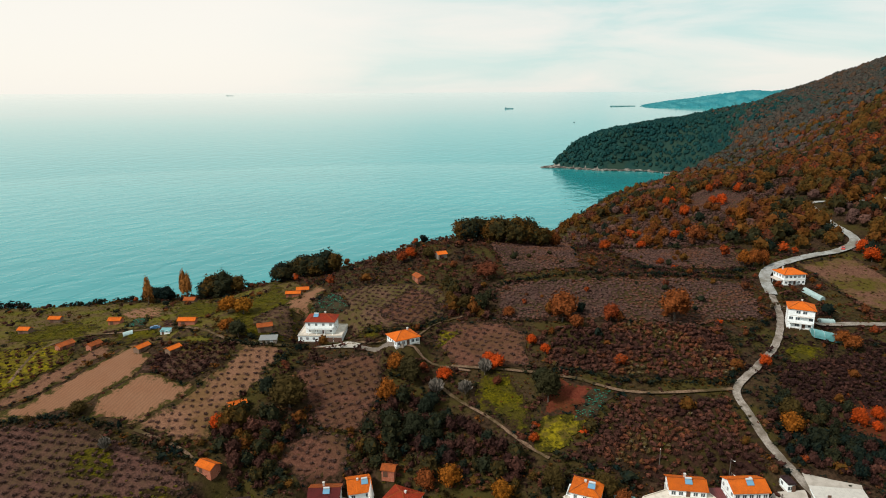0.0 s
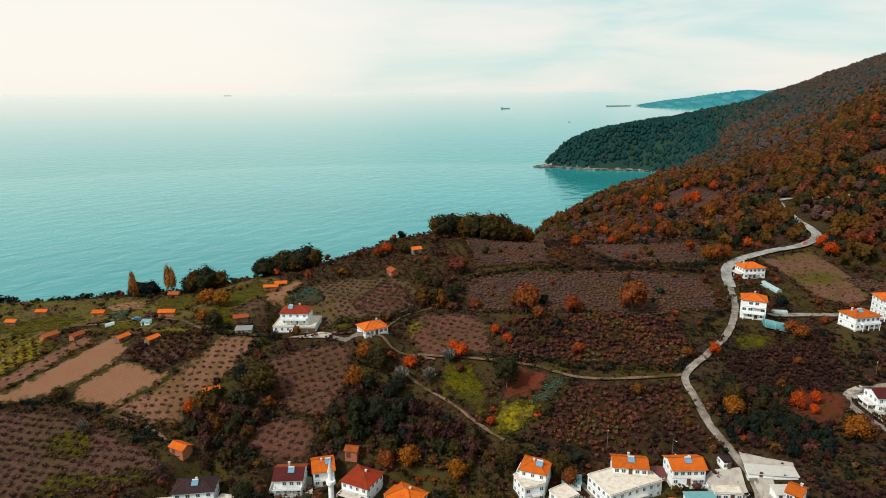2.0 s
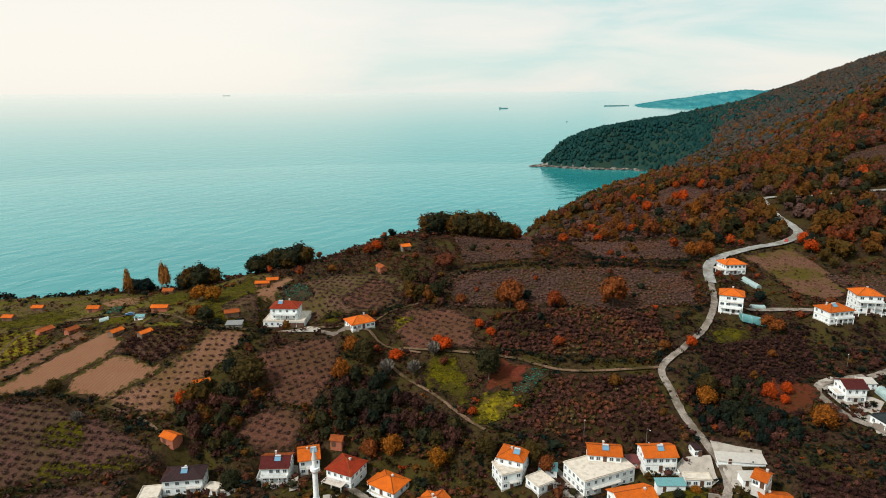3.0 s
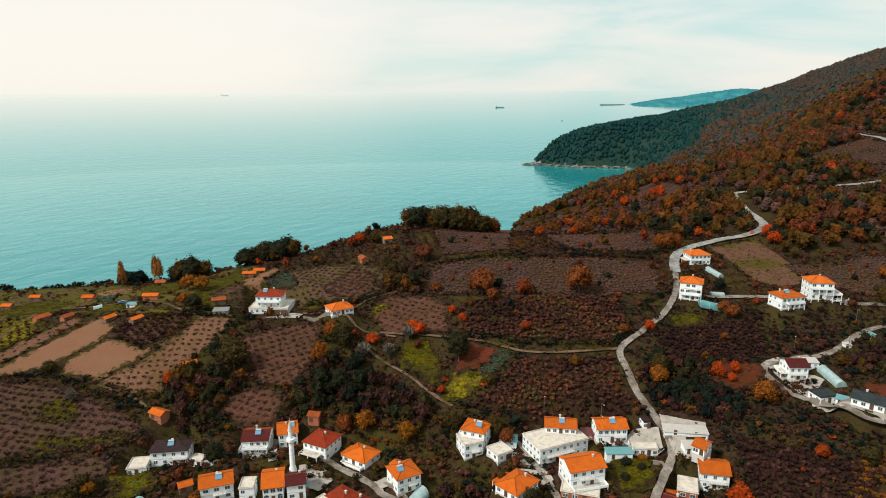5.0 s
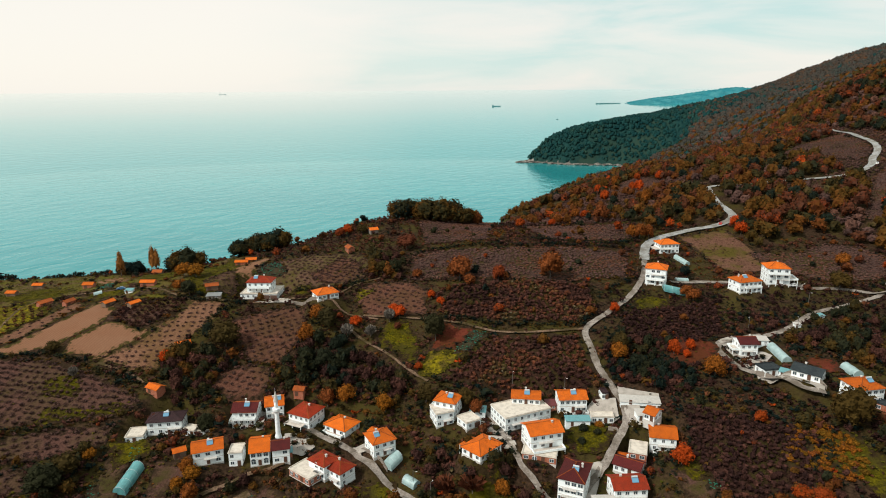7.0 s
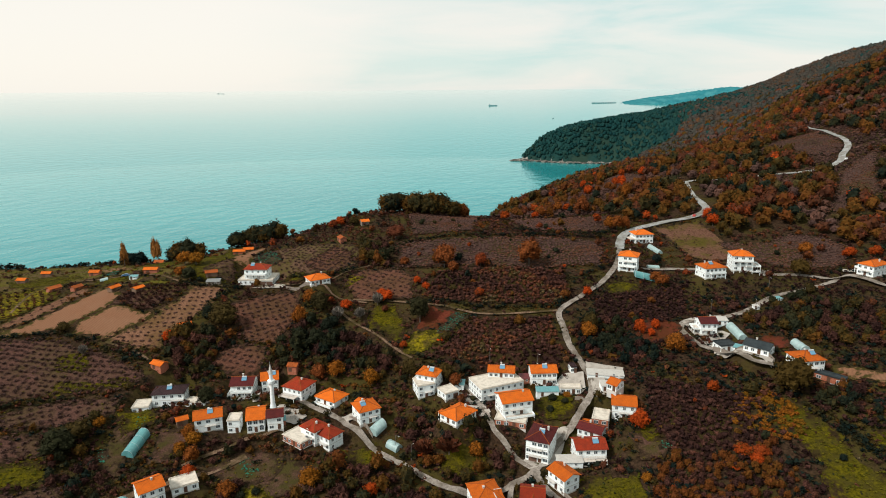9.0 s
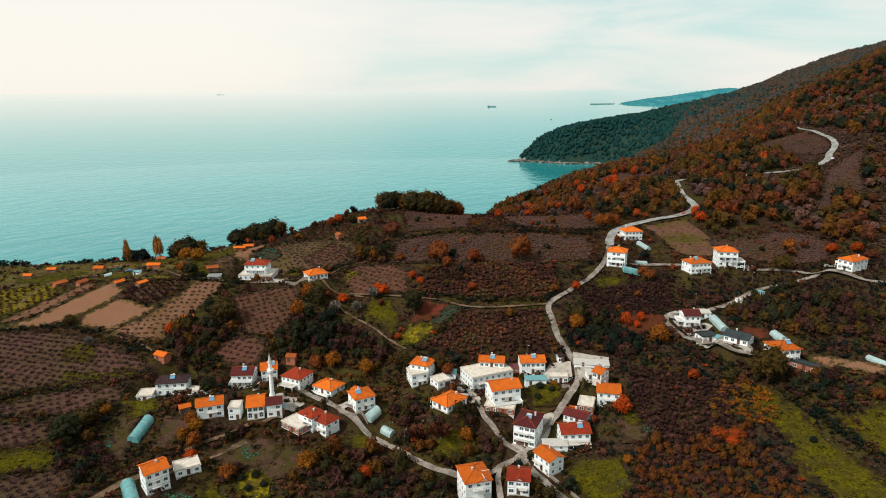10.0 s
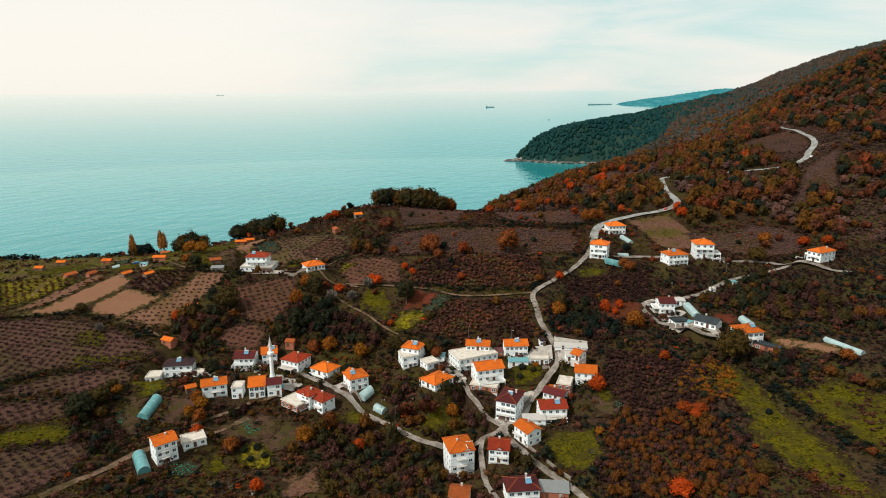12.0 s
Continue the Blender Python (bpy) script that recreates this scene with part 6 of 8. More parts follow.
def house(x, y, z, turn, w, d, storeys, roof, tiles, tank, wall="white", key=""):
    """A rendered village house: walls, roof with caps, windows on all sides, door, balcony, chimney, water tank."""
    rng = random.Random(int(x * 31 + y * 17))
    kind = "two" if storeys == 2 else {1: "one", 3: "three", 4: "four"}[storeys]
    home = root("house", x, y, z, turn, f"{wall} {kind}-storey village house with a {WORDS[tiles]} roof", "house", "village houses")
    HOMES[key] = home
    hs = 2.85
    top = hs * storeys
    bm = bmesh.new()
    box(bm, -w / 2, w / 2, -d / 2, d / 2, -3.0, top)
    if roof == "gable":
        rise = 0.20 * d + 0.2
        for sx in (-1, 1):
            x0, x1 = sorted((sx * w / 2, sx * (w / 2 - 0.25)))
            pts = [(px, py, pz) for px in (x0, x1) for py, pz in ((-d / 2, top), (d / 2, top), (0, top + rise * 0.92))]
            solid(bm, pts, [(0, 1, 2), (3, 5, 4), (0, 3, 4, 1), (1, 4, 5, 2), (2, 5, 3, 0)])
    part("wall", bm, M_BRICK if wall == "brick" else M_WHITE, home)
    # string courses at the floors
    for k in range(1, storeys):
        bm = bmesh.new()
        box(bm, -w / 2 - 0.06, w / 2 + 0.06, -d / 2 - 0.06, d / 2 + 0.06, k * hs - 0.12, k * hs + 0.06)
        part("floor_band", bm, M_SLAB, home)
    bm = bmesh.new()
    box(bm, -w / 2 - 0.1, w / 2 + 0.1, -d / 2 - 0.1, d / 2 + 0.1, -3.0, 0.35)
    part("plinth", bm, M_SLAB, home)
    # roof
    if roof == "flat":
        bm = bmesh.new()
        box(bm, -w / 2 - 0.25, w / 2 + 0.25, -d / 2 - 0.25, d / 2 + 0.25, top, top + 0.2)
        for a in ((-w / 2, w / 2, -d / 2 - 0.05, -d / 2 + 0.15), (-w / 2, w / 2, d / 2 - 0.15, d / 2 + 0.05), (-w / 2 - 0.05, -w / 2 + 0.15, -d / 2 + 0.15, d / 2 - 0.15), (w / 2 - 0.15, w / 2 + 0.05, -d / 2 + 0.15, d / 2 - 0.15)):
            box(bm, *a, top + 0.2, top + 0.55)
        part("flat_roof", bm, TILES[tiles] if tiles in ("dark", "slate") else M_DECK, home)
        rise = 0.5
    else:
        o = 0.55
        rise = 0.22 * min(w, d) + 0.25 if roof == "hip" else 0.20 * d + 0.32
        bm, lines = (hip_roof if roof == "hip" else gable_roof)(w, d, o, rise)
        r = part("roof", bm, TILES[tiles], home, f"{WORDS[tiles]} roof", pose(0, 0, top + 0.18))
        part("ridge_cap", ridge_caps(lines), TILES["rust" if tiles in ("orange", "red", "maroon") else tiles], r)
        if key == "h3":
            r.data.materials.append(TILES["maroon"])
            r.data.polygons[0].material_index = 1
        bm = bmesh.new()
        cx, cy = rng.uniform(-0.3, 0.3) * w, rng.uniform(-0.1, 0.25) * d
        box(bm, -0.3, 0.3, -0.3, 0.3, -0.6, 1.5)
        box(bm, -0.4, 0.4, -0.4, 0.4, 1.3, 1.42)
        part("chimney", bm, M_SLAB, home, at=pose(cx, cy, top + rise * 0.6))
    # windows; a few openings are walled up, and the pitch differs from house to house
    pitch = rng.choice((2.4, 2.7, 3.1))
    wide = rng.choice((1.15, 1.4, 1.7))
    for side, length, half in ((0, w, d / 2), (90, d, w / 2), (180, w, d / 2), (270, d, w / 2)):
        n = max(2, round(length / pitch))
        a = radians(side)
        for k in range(storeys):
            for i in range(n):
                u = (i + 0.5) / n * length - length / 2
                if side == 0 and k == 0 and i == n // 2:
                    continue
                if rng.random() < 0.1:
                    continue
                ww = wide if side in (0, 180) else 1.2
                px, py = u * math.cos(a) + half * math.sin(a), u * math.sin(a) - half * math.cos(a)
                window(home, px + 0.02 * math.sin(a), py - 0.02 * math.cos(a), k * hs + 0.95, side, ww, 1.35, key == "h6")
    n = max(2, round(w / pitch))
    bm = bmesh.new()
    box(bm, -0.5, 0.5, -0.08, 0.05, 0.0, 2.1)
    box(bm, -0.6, -0.5, -0.1, 0.05, 0.0, 2.2)
    box(bm, 0.5, 0.6, -0.1, 0.05, 0.0, 2.2)
    box(bm, -0.5, 0.5, -0.1, 0.05, 2.1, 2.2)
    part("door", bm, M_DOOR, home, at=pose((n // 2 + 0.5) / n * w - w / 2, -d / 2 - 0.02, 0.35))
    if storeys >= 2 and w > 7:
        bw = w * rng.uniform(0.35, 0.6)
        bx = rng.uniform(-0.5, 0.5) * (w - bw)
        for k in range(1, storeys):
            bm = bmesh.new()
            box(bm, bx - bw / 2, bx + bw / 2, -d / 2 - 1.3, -d / 2 - 0.07, k * hs - 0.16, k * hs)
            b = part("balcony", bm, M_SLAB, home)
            bm = bmesh.new()
            for j in range(int(bw / 0.5) + 1):
                px = bx - bw / 2 + 0.05 + j * (bw - 0.1) / int(bw / 0.5)
                box(bm, px - 0.025, px + 0.025, -d / 2 - 1.27, -d / 2 - 1.22, k * hs, k * hs + 0.95)
            box(bm, bx - bw / 2, bx + bw / 2, -d / 2 - 1.29, -d / 2 - 1.2, k * hs + 0.95, k * hs + 1.02)
            part("railing", bm, M_FRAME, b)
    if tank:
        tx = rng.uniform(-0.25, 0.25) * w
        bm = bmesh.new()
        box(bm, -1.1, 1.1, -1.6, -0.02, 0.0, 0.07)
        bmesh.ops.rotate(bm, verts=bm.verts, cent=(0, 0, 0), matrix=Matrix.Rotation(radians(34), 3, "X"))
        s = part("solar_panel", bm, M_TANK, home, "dark blue solar water panel", pose(tx, -0.12 * d, top + rise * 0.75 + 0.75))
        bm = bmesh.new()
        bmesh.ops.create_cone(bm, segments=12, cap_ends=True, radius1=0.36, radius2=0.36, depth=2.0, matrix=pose(0, 0.3, 0.25, 0, 90, 0))
        part("water_tank", bm, M_METAL, s)
        for px in (-0.7, 0.7):
            for y0, z0, z1 in ((0.25, -1.4, 0.1), (-1.2, -1.9, -0.75)):
                bm = bmesh.new()
                box(bm, px - 0.04, px + 0.04, y0, y0 + 0.08, z0, z1)
                part("leg", bm, M_METAL, s)
    return home


for h in HOUSES:
    house(**h)

M_TERRACE = painted("terrace_concrete", (0.50, 0.45, 0.40), (0.22, 0.19, 0.16), 0.8, 0.9, 0.7)
SIDES = {"front": 0, "right": 90, "back": 180, "left": 270}


def side_frame(key, side):
    """A house, half of its depth towards one side, and the turn of that side."""
    h = next(k for k in HOUSES if k["key"] == key)
    return HOMES[key], (h["d"] if side in ("front", "back") else h["w"]) / 2, SIDES[side]


def porch(key, side, u, width, depth, height, railing=False):
    """A flat slab on posts in front of a house, as a porch roof or a raised terrace with a parapet."""
    home, half, turn = side_frame(key, side)
    bm = bmesh.new()
    box(bm, -width / 2, width / 2, -depth, -0.08, height - 0.18, height)
    slab = part("terrace" if railing else "porch_roof", bm, M_TERRACE, home, "", pose(0, 0, 0, 0, 0, turn) @ pose(u, -half, 0))
    n = max(2, int(width / 3) + 1)
    for k in range(n):
        px = -width / 2 + 0.2 + k * (width - 0.4) / (n - 1)
        bm = bmesh.new()
        box(bm, px - 0.12, px + 0.12, -depth + 0.1, -depth + 0.34, -2.5, height - 0.18)
        part("post", bm, M_WHITE, slab)
    if railing:
        for x0, x1, y0, y1 in ((-width / 2, width / 2, -depth, -depth + 0.14), (-width / 2, -width / 2 + 0.14, -depth + 0.14, -0.1), (width / 2 - 0.14, width / 2, -depth + 0.14, -0.1)):
            bm = bmesh.new()
            box(bm, x0, x1, y0, y1, height, height + 0.85)
            part("parapet", bm, M_WHITE, slab)


def dormer(key, side, u, width, depth, base, tiles):
    """A cross gable: a small ridge roof and its white gable wall that stand out of the main roof."""
    home, half, turn = side_frame(key, side)
    h = next(k for k in HOUSES if k["key"] == key)
    z = 2.85 * h["storeys"] + base
    place = pose(0, 0, 0, 0, 0, turn) @ pose(u, -half, z)
    rise = 0.26 * width
    bm = bmesh.new()
    solid(bm, [(px, py, pz) for py in (-0.25, -0.02) for px, pz in ((-width / 2 + 0.2, -0.9 - base), (width / 2 - 0.2, -0.9 - base), (width / 2 - 0.2, 0.0), (0, rise - 0.05), (-width / 2 + 0.2, 0.0))],
          [(0, 1, 2, 3, 4), (9, 8, 7, 6, 5), (0, 5, 6, 1), (1, 6, 7, 2), (2, 7, 8, 3), (3, 8, 9, 4), (4, 9, 5, 0)])
    wall = part("gable_wall", bm, M_WHITE, home, "", place)
    bm = bmesh.new()
    pts = [(-width / 2, -0.5, 0), (0, -0.5, rise), (width / 2, -0.5, 0), (-width / 2, depth, 0), (0, depth, rise), (width / 2, depth, 0)]
    pts += [(x, y, z1 - 0.16) for x, y, z1 in pts]
    solid(bm, pts, [(0, 1, 4, 3), (1, 2, 5, 4), (6, 9, 10, 7), (7, 10, 11, 8), (0, 3, 9, 6), (2, 8, 11, 5), (0, 6, 7, 1), (1, 7, 8, 2), (3, 4, 10, 9), (4, 5, 11, 10)])
    r = part("cross_roof", bm, TILES[tiles], home, f"{WORDS[tiles]} cross roof", place)
    part("ridge_cap", ridge_caps([((0, -0.5, rise), (0, depth, rise))]), M_SLAB if key == "k13" else TILES["rust"], r)
    return wall


def lean_to(key, side, u, width, depth, height, tiles):
    """A lower sloping roof on posts along one side of a house."""
    home, half, turn = side_frame(key, side)
    bm = bmesh.new()
    a, b = width / 2, depth
    pts = [(-a, -b, height - 0.22 * b), (a, -b, height - 0.22 * b), (a, -0.07, height), (-a, -0.07, height)]
    pts += [(x, y, z - 0.14) for x, y, z in pts]
    solid(bm, pts, [(0, 1, 2, 3), (7, 6, 5, 4), (0, 4, 5, 1), (1, 5, 6, 2), (2, 6, 7, 3), (3, 7, 4, 0)])
    r = part("lean_to_roof", bm, TILES[tiles], home, f"{WORDS[tiles]} lean-to roof", pose(0, 0, 0, 0, 0, turn) @ pose(u, -half, 0))
    for px in (-a + 0.25, a - 0.25):
        bm = bmesh.new()
        box(bm, px - 0.1, px + 0.1, -b + 0.2, -b + 0.4, -2.5, height - 0.22 * b - 0.1)
        part("post", bm, M_WHITE, r)


porch("h5", "front", -1.0, 8.5, 3.2, 2.6)
porch("h9", "front", 0.0, 9.5, 2.0, 0.5, True)
lean_to("h9", "left", 0.0, 6.5, 2.2, 2.7, "orange")
porch("h3", "front", 0.0, 9.4, 1.6, 5.7, True)
porch("h3", "left", 0.0, 6.0, 2.4, 2.8, True)
dormer("h10", "left", 0.0, 5.0, 4.0, 0.1, "red")
dormer("h10b", "front", 0.5, 4.2, 3.6, 0.1, "red")
dormer("h11", "back", 1.0, 4.6, 4.0, 0.7, "orange")
porch("k4", "front", 0.5, 10.5, 2.2, 0.4, True)
porch("k5", "front", 0.0, 12.0, 3.0, 0.4, True)
porch("k8", "front", 0.5, 8.0, 2.2, 0.3, True)
lean_to("k6", "left", 0.5, 7.0, 3.0, 2.6, "orange")
dormer("k13", "front", 2.0, 4.4, 4.6, 0.25, "orange")
dormer("k13", "right", -1.5, 4.4, 4.2, 0.25, "orange")
dormer("k14", "front", 0.2, 3.2, 4.0, 0.35, "red")
porch("r1", "left", 0.0, 8.0, 3.2, 2.7)
porch("r4", "right", -1.0, 8.5, 4.2, 2.7, True)
porch("r4", "front", 0.0, 10.0, 1.8, 5.7, True)
porch("r6", "left", 0.5, 6.0, 3.0, 2.7, True)
porch("r2", "front", 0.0, 8.5, 1.5, 2.8, True)
porch("r5", "left", 0.0, 9.0, 2.6, 2.7, True)
porch("r3", "front", 1.0, 9.0, 1.5, 2.7, True)
porch("v1", "front", 0.5, 11.0, 1.8, 2.8, True)
porch("k11", "front", 0.0, 10.5, 2.6, 2.5)
porch("k1", "left", 0.0, 6.0, 1.6, 2.8, True)


# ---- belts of trees, hedges and the coast's edge ----
CROWN = [crown_shape(s, 170, 0.13, lumps=11, even=True) for s in (31, 32, 33, 34, 35)]
ROUND = [crown_shape(s, 60, 0.24, lumps=6) for s in (41, 42, 43)]


def belt(step, tint0, tint1, r0, r1, poly):
    """A patch of mixed trees; colours gather in groups."""
    q = np.array(poly, float)
    p = jittered(q[:, 0].min(), q[:, 0].max(), q[:, 1].min(), q[:, 1].max(), step, len(poly) + int(abs(q[0, 0])))
    p = open_ground(p[inside(p[:, 0], p[:, 1], poly)])
    g = (0.6 * patches(p[:, 0], p[:, 1], 9) + 0.4 * rng.random(len(p))) ** 1.5
    r = (0.55 * r0) + (r1 - 0.55 * r0) * rng.random(len(p)) ** 1.3
    keep = road_gap(p[:, 0], p[:, 1]) > 0.75 * r
    p, g, r = p[keep], g[keep], r[keep]
    tall, bare = r * rng.uniform(1.4, 2.4, len(p)), rng.random(len(p)) < 0.48
    k = ~bare
    planted("tree_belt", p[k], r[k], tall[k], np.clip(tint0 + (tint1 - tint0) * g[k], 0, 1), CROWN, M_LEAF, "dense belt of mixed autumn trees and bushes", "trees")
    planted("bare_shrubs", p[bare], 0.8 * r[bare], 0.75 * tall[bare], np.clip(g[bare] * 0.6, 0, 0.8), CROWN, M_TWIG, "leafless purple-brown shrubs among trees", "shrubs")


def hedge(line):
    """An overgrown dark hedge along a field's side."""
    p = smooth_line(line, 1.7) + rng.normal(0, 0.5, (len(smooth_line(line, 1.7)), 2))
    r = rng.uniform(1.0, 1.9, len(p))
    planted("hedge", p, r, r * rng.uniform(1.1, 1.6, len(p)), np.clip(rng.normal(0.14, 0.12, len(p)), 0, 0.7), ROUND, M_LEAF, "overgrown dark green hedge along a field", "hedge")


belt(3.8, 0.06, 0.5, 2.4, 4.2, [(-85, 206), (-74, 222), (-68, 216), (-49, 211), (-32, 206), (-23, 227), (-7, 224), (10, 210), (30, 193), (35, 182), (-25, 189), (-58, 188), (-77, 187)])
belt(3.0, 0.0, 0.3, 1.3, 2.6, [(120, 219), (140, 219), (157, 199), (141, 169), (117, 167), (110, 183)])
belt(2.3, 0.5, 0.68, 1.4, 2.2, [(126, 119), (162, 122), (166, 85), (161, 63), (111, 77)])
belt(4.3, 0.1, 0.8, 2.2, 3.8, [(3, 140), (23, 140), (60, 107), (57, 89), (10, 97)])
belt(3.8, 0.1, 0.7, 2.2, 3.8, [(21, 158), (52, 150), (63, 149), (76, 128), (77, 112), (55, 120), (28, 143)])
belt(3.8, 0.0, 0.34, 1.8, 3.0, [(118, 205), (143, 205), (138, 176), (122, 165), (115, 183)])
belt(4.1, 0.08, 0.62, 2.0, 3.8, [(181, 215), (234, 230), (258, 155), (245, 136), (221, 165), (197, 195)])
belt(4.4, 0.1, 0.7, 2.0, 3.6, [(-88, 177), (-79, 182), (-81, 194), (-98, 207), (-58, 214), (-45, 197), (-49, 183), (-62, 178)])
belt(4.1, 0.1, 0.7, 2.0, 3.4, [(-117, 150), (-89, 147), (-75, 133), (-71, 106), (-93, 103)])
belt(4.1, 0.1, 0.8, 2.0, 3.4, [(-54, 142), (-33, 146), (4, 135), (6, 121), (-23, 119), (-42, 121)])
belt(4.1, 0.05, 0.6, 2.2, 3.8, [(0, 306), (20, 296), (24, 269), (6, 273), (-5, 285)])
belt(4.3, 0.2, 0.75, 2.2, 3.8, [(166, 172), (198, 121), (218, 94), (223, 103), (201, 128), (178, 162)])
belt(3.4, 0.04, 0.4, 1.6, 3.0, [(187, 134), (193, 136), (199, 130), (200, 118), (203, 109), (200, 103), (194, 109), (190, 118), (186, 126)])
belt(4.1, 0.1, 0.7, 2.0, 3.4, [(85, 110), (97, 107), (102, 91), (107, 78), (85, 83)])
hedge([(-215, 206), (-190, 204), (-174, 205), (-158, 208), (-138, 211), (-127, 209), (-115, 204), (-100, 199), (-86, 194)])
hedge([(-158, 140), (-140, 151), (-134, 158), (-124, 165), (-112, 168)])
hedge([(-73, 237), (-64, 248), (-60, 252)])
hedge([(29, 300), (70, 306), (97, 301), (156, 311)])
hedge([(98, 315), (130, 312), (166, 326)])
hedge([(43, 233), (56, 229), (68, 223), (106, 218)])
hedge([(53, 200), (64, 214), (67, 217)])
hedge([(118, 245), (114, 227), (106, 219)])
hedge([(126, 247), (137, 256), (146, 266)])
hedge([(183, 123), (186, 111), (190, 101), (194, 87), (199, 75), (203, 66)])
hedge([(185, 124), (188, 112), (192, 102), (196, 88), (201, 76)])
hedge([(-93, 254), (-77, 252), (-58, 253)])
hedge([(-35, 265), (-14, 266), (1, 274)])

# golden shrubs at the head of the lower meadow
p = jittered(150, 182, 108, 150, 1.6, 61, 0.5)
p = p[inside(p[:, 0], p[:, 1], [(161, 143), (171, 141), (177, 136), (179, 126), (176, 117), (170, 112), (161, 116), (155, 128)])]
p = p[rng.random(len(p)) < 0.35 + 0.6 * patches(p[:, 0], p[:, 1], 5)]
s = rng.uniform(0.7, 1.7, len(p))
planted("golden_shrubs", p, s, s * rng.uniform(0.8, 1.3, len(p)), np.clip(rng.normal(0.33, 0.13, len(p)), 0, 0.6), CROWN, M_GOLD, "golden-brown shrubs at the edge of a meadow", "shrubs", -0.1)

# evergreens on the cliff's edge
edge = smooth_line([(-420, 345), (-330, 352), (-240, 356), (-165, 386), (-120, 398), (-60, 404), (-10, 398)], 3.2)
edge = np.concatenate([edge + rng.normal(0, 1.6, edge.shape) + (0, k) for k in (-4, 0, 5, 10)])
thin = patches(edge[:, 0], edge[:, 1] * 0.2, 13)
edge = edge[(thin > 0.22) & (edge[:, 0] < -78) & (road_gap(edge[:, 0], edge[:, 1]) > 2)]
r = rng.uniform(1.8, 3.3, len(edge))
planted("coast_trees", edge, r, r * rng.uniform(1.1, 1.6, len(edge)), np.clip(rng.normal(0.05, 0.08, len(edge)), 0, 0.5), ROUND, M_LEAF, "dark evergreen trees along the cliff edge", "trees")
for cx, cy, rx, ry, n, rad, t0, up in ((-86, 376, 19, 5, 15, 8.0, 0.24, 0.84), (-137, 374, 14, 4, 11, 7.4, 0.2, 0.92), (-176, 372, 9, 4, 12, 4.6, 0.06, 0.85), (35, 371, 24, 6, 24, 8.2, 0.34, 0.9), (62, 376, 9, 5, 8, 4.8, 0.5, 1.1)):
    a, k = rng.uniform(0, 6.28, n), np.sqrt(rng.random(n))
    p = np.column_stack([cx + rx * k * np.cos(a), cy + ry * k * np.sin(a)])
    r = rad * rng.uniform(0.75, 1.15, n)
    planted("coast_grove", p, r, up * r * rng.uniform(1.6, 2.0, n), np.clip(rng.normal(t0, 0.12, n), 0, 0.62), [crown_shape(s, 620, 0.075, lumps=15, core=3, even=True) for s in (51, 52, 53, 54)], M_LEAF, "grove of rounded olive-green trees above the sea", "trees")


# ---- single trees ----
def tree_parts(seed, kind):
    """Trunk with limbs and a crown of leaf clumps, for a tree 1 m high and 1 m in radius."""
    rng2 = np.random.default_rng(seed)
    bm = bmesh.new()
    limbs = [((0, 0, -0.1), (0.02, 0.0, 0.55), 0.06, 0.035)]
    for k in range(7 if kind != "poplar" else 3):
        a = k * 2.4 + rng2.uniform(0, 0.6)
        h = rng2.uniform(0.25, 0.5)
        limbs.append(((0.01, 0, h), (0.55 * math.cos(a), 0.55 * math.sin(a), h + rng2.uniform(0.2, 0.4)), 0.028, 0.008))
    for p, q, r0, r1 in limbs:
        p, q = Vector(p), Vector(q)
        m = (q - p).to_track_quat("Z", "Y").to_matrix().to_4x4()
        bmesh.ops.create_cone(bm, segments=6, cap_ends=True, radius1=r0, radius2=r1, depth=(q - p).length, matrix=Matrix.Translation((p + q) / 2) @ m)
    trunk = made(bm, "trunk", M_BARK)
    if kind == "bare":
        c = np.concatenate([twig_shape(seed, 160, 1.0)])
        c[:, :, 2] = c[:, :, 2] * 0.8 + 0.2
    else:
        c = crown_shape(seed, 820, 0.075, lumps=16, core=3, even=True)
        c[:, :, 2] = c[:, :, 2] * 0.88 + 0.12
        if kind in ("poplar", "cone"):
            c[:, :, :2] *= (1.15 - 0.95 * np.clip(c[:, :, 2:], 0, 1)) if kind == "cone" else (1.0 - 0.7 * np.clip(c[:, :, 2:] - 0.35, 0, 1))
    return trunk, c


TREE_WORDS = [(0.12, "dark evergreen"), (0.34, "olive-green"), (0.56, "yellow-brown autumn"), (0.74, "orange-brown autumn"), (0.88, "rust-brown autumn"), (1.1, "bright red-orange autumn")]
TREE_MESHES = {}


def tree(x, y, h, r, tint, kind):
    seed = 100 + (int(abs(x * 7 + y * 3)) % 4)
    key = (seed, kind, tint)
    if key not in TREE_MESHES:
        trunk, c = tree_parts(seed, kind)
        TREE_MESHES[key] = (trunk, triangles_mesh("crown", c, np.full(len(c), tint), {"bare": M_TWIG, "poplar": M_POPLAR}.get(kind, M_GOLD if 0.35 < tint < 0.8 else M_LEAF)))
    word = "bare grey-branched" if kind == "bare" else next(w for t, w in TREE_WORDS if tint <= t)
    name = {"poplar": "poplar_tree", "cone": "cypress_tree"}.get(kind, "tree")
    shape = {"poplar": "slender poplar", "cone": "small conical tree", "bare": "tree"}.get(kind, "rounded tree")
    ob = root(name, x, y, float(ground_z(x, y)) - 0.1, (x * 37) % 360, f"{word} {shape} standing among the fields", "tree", "single trees")
    t, c = TREE_MESHES[key]
    grow = Matrix.Diagonal((r, r, h, 1))
    part("trunk", t, None, ob, at=grow)
    part("crown", c, None, ob, at=grow)


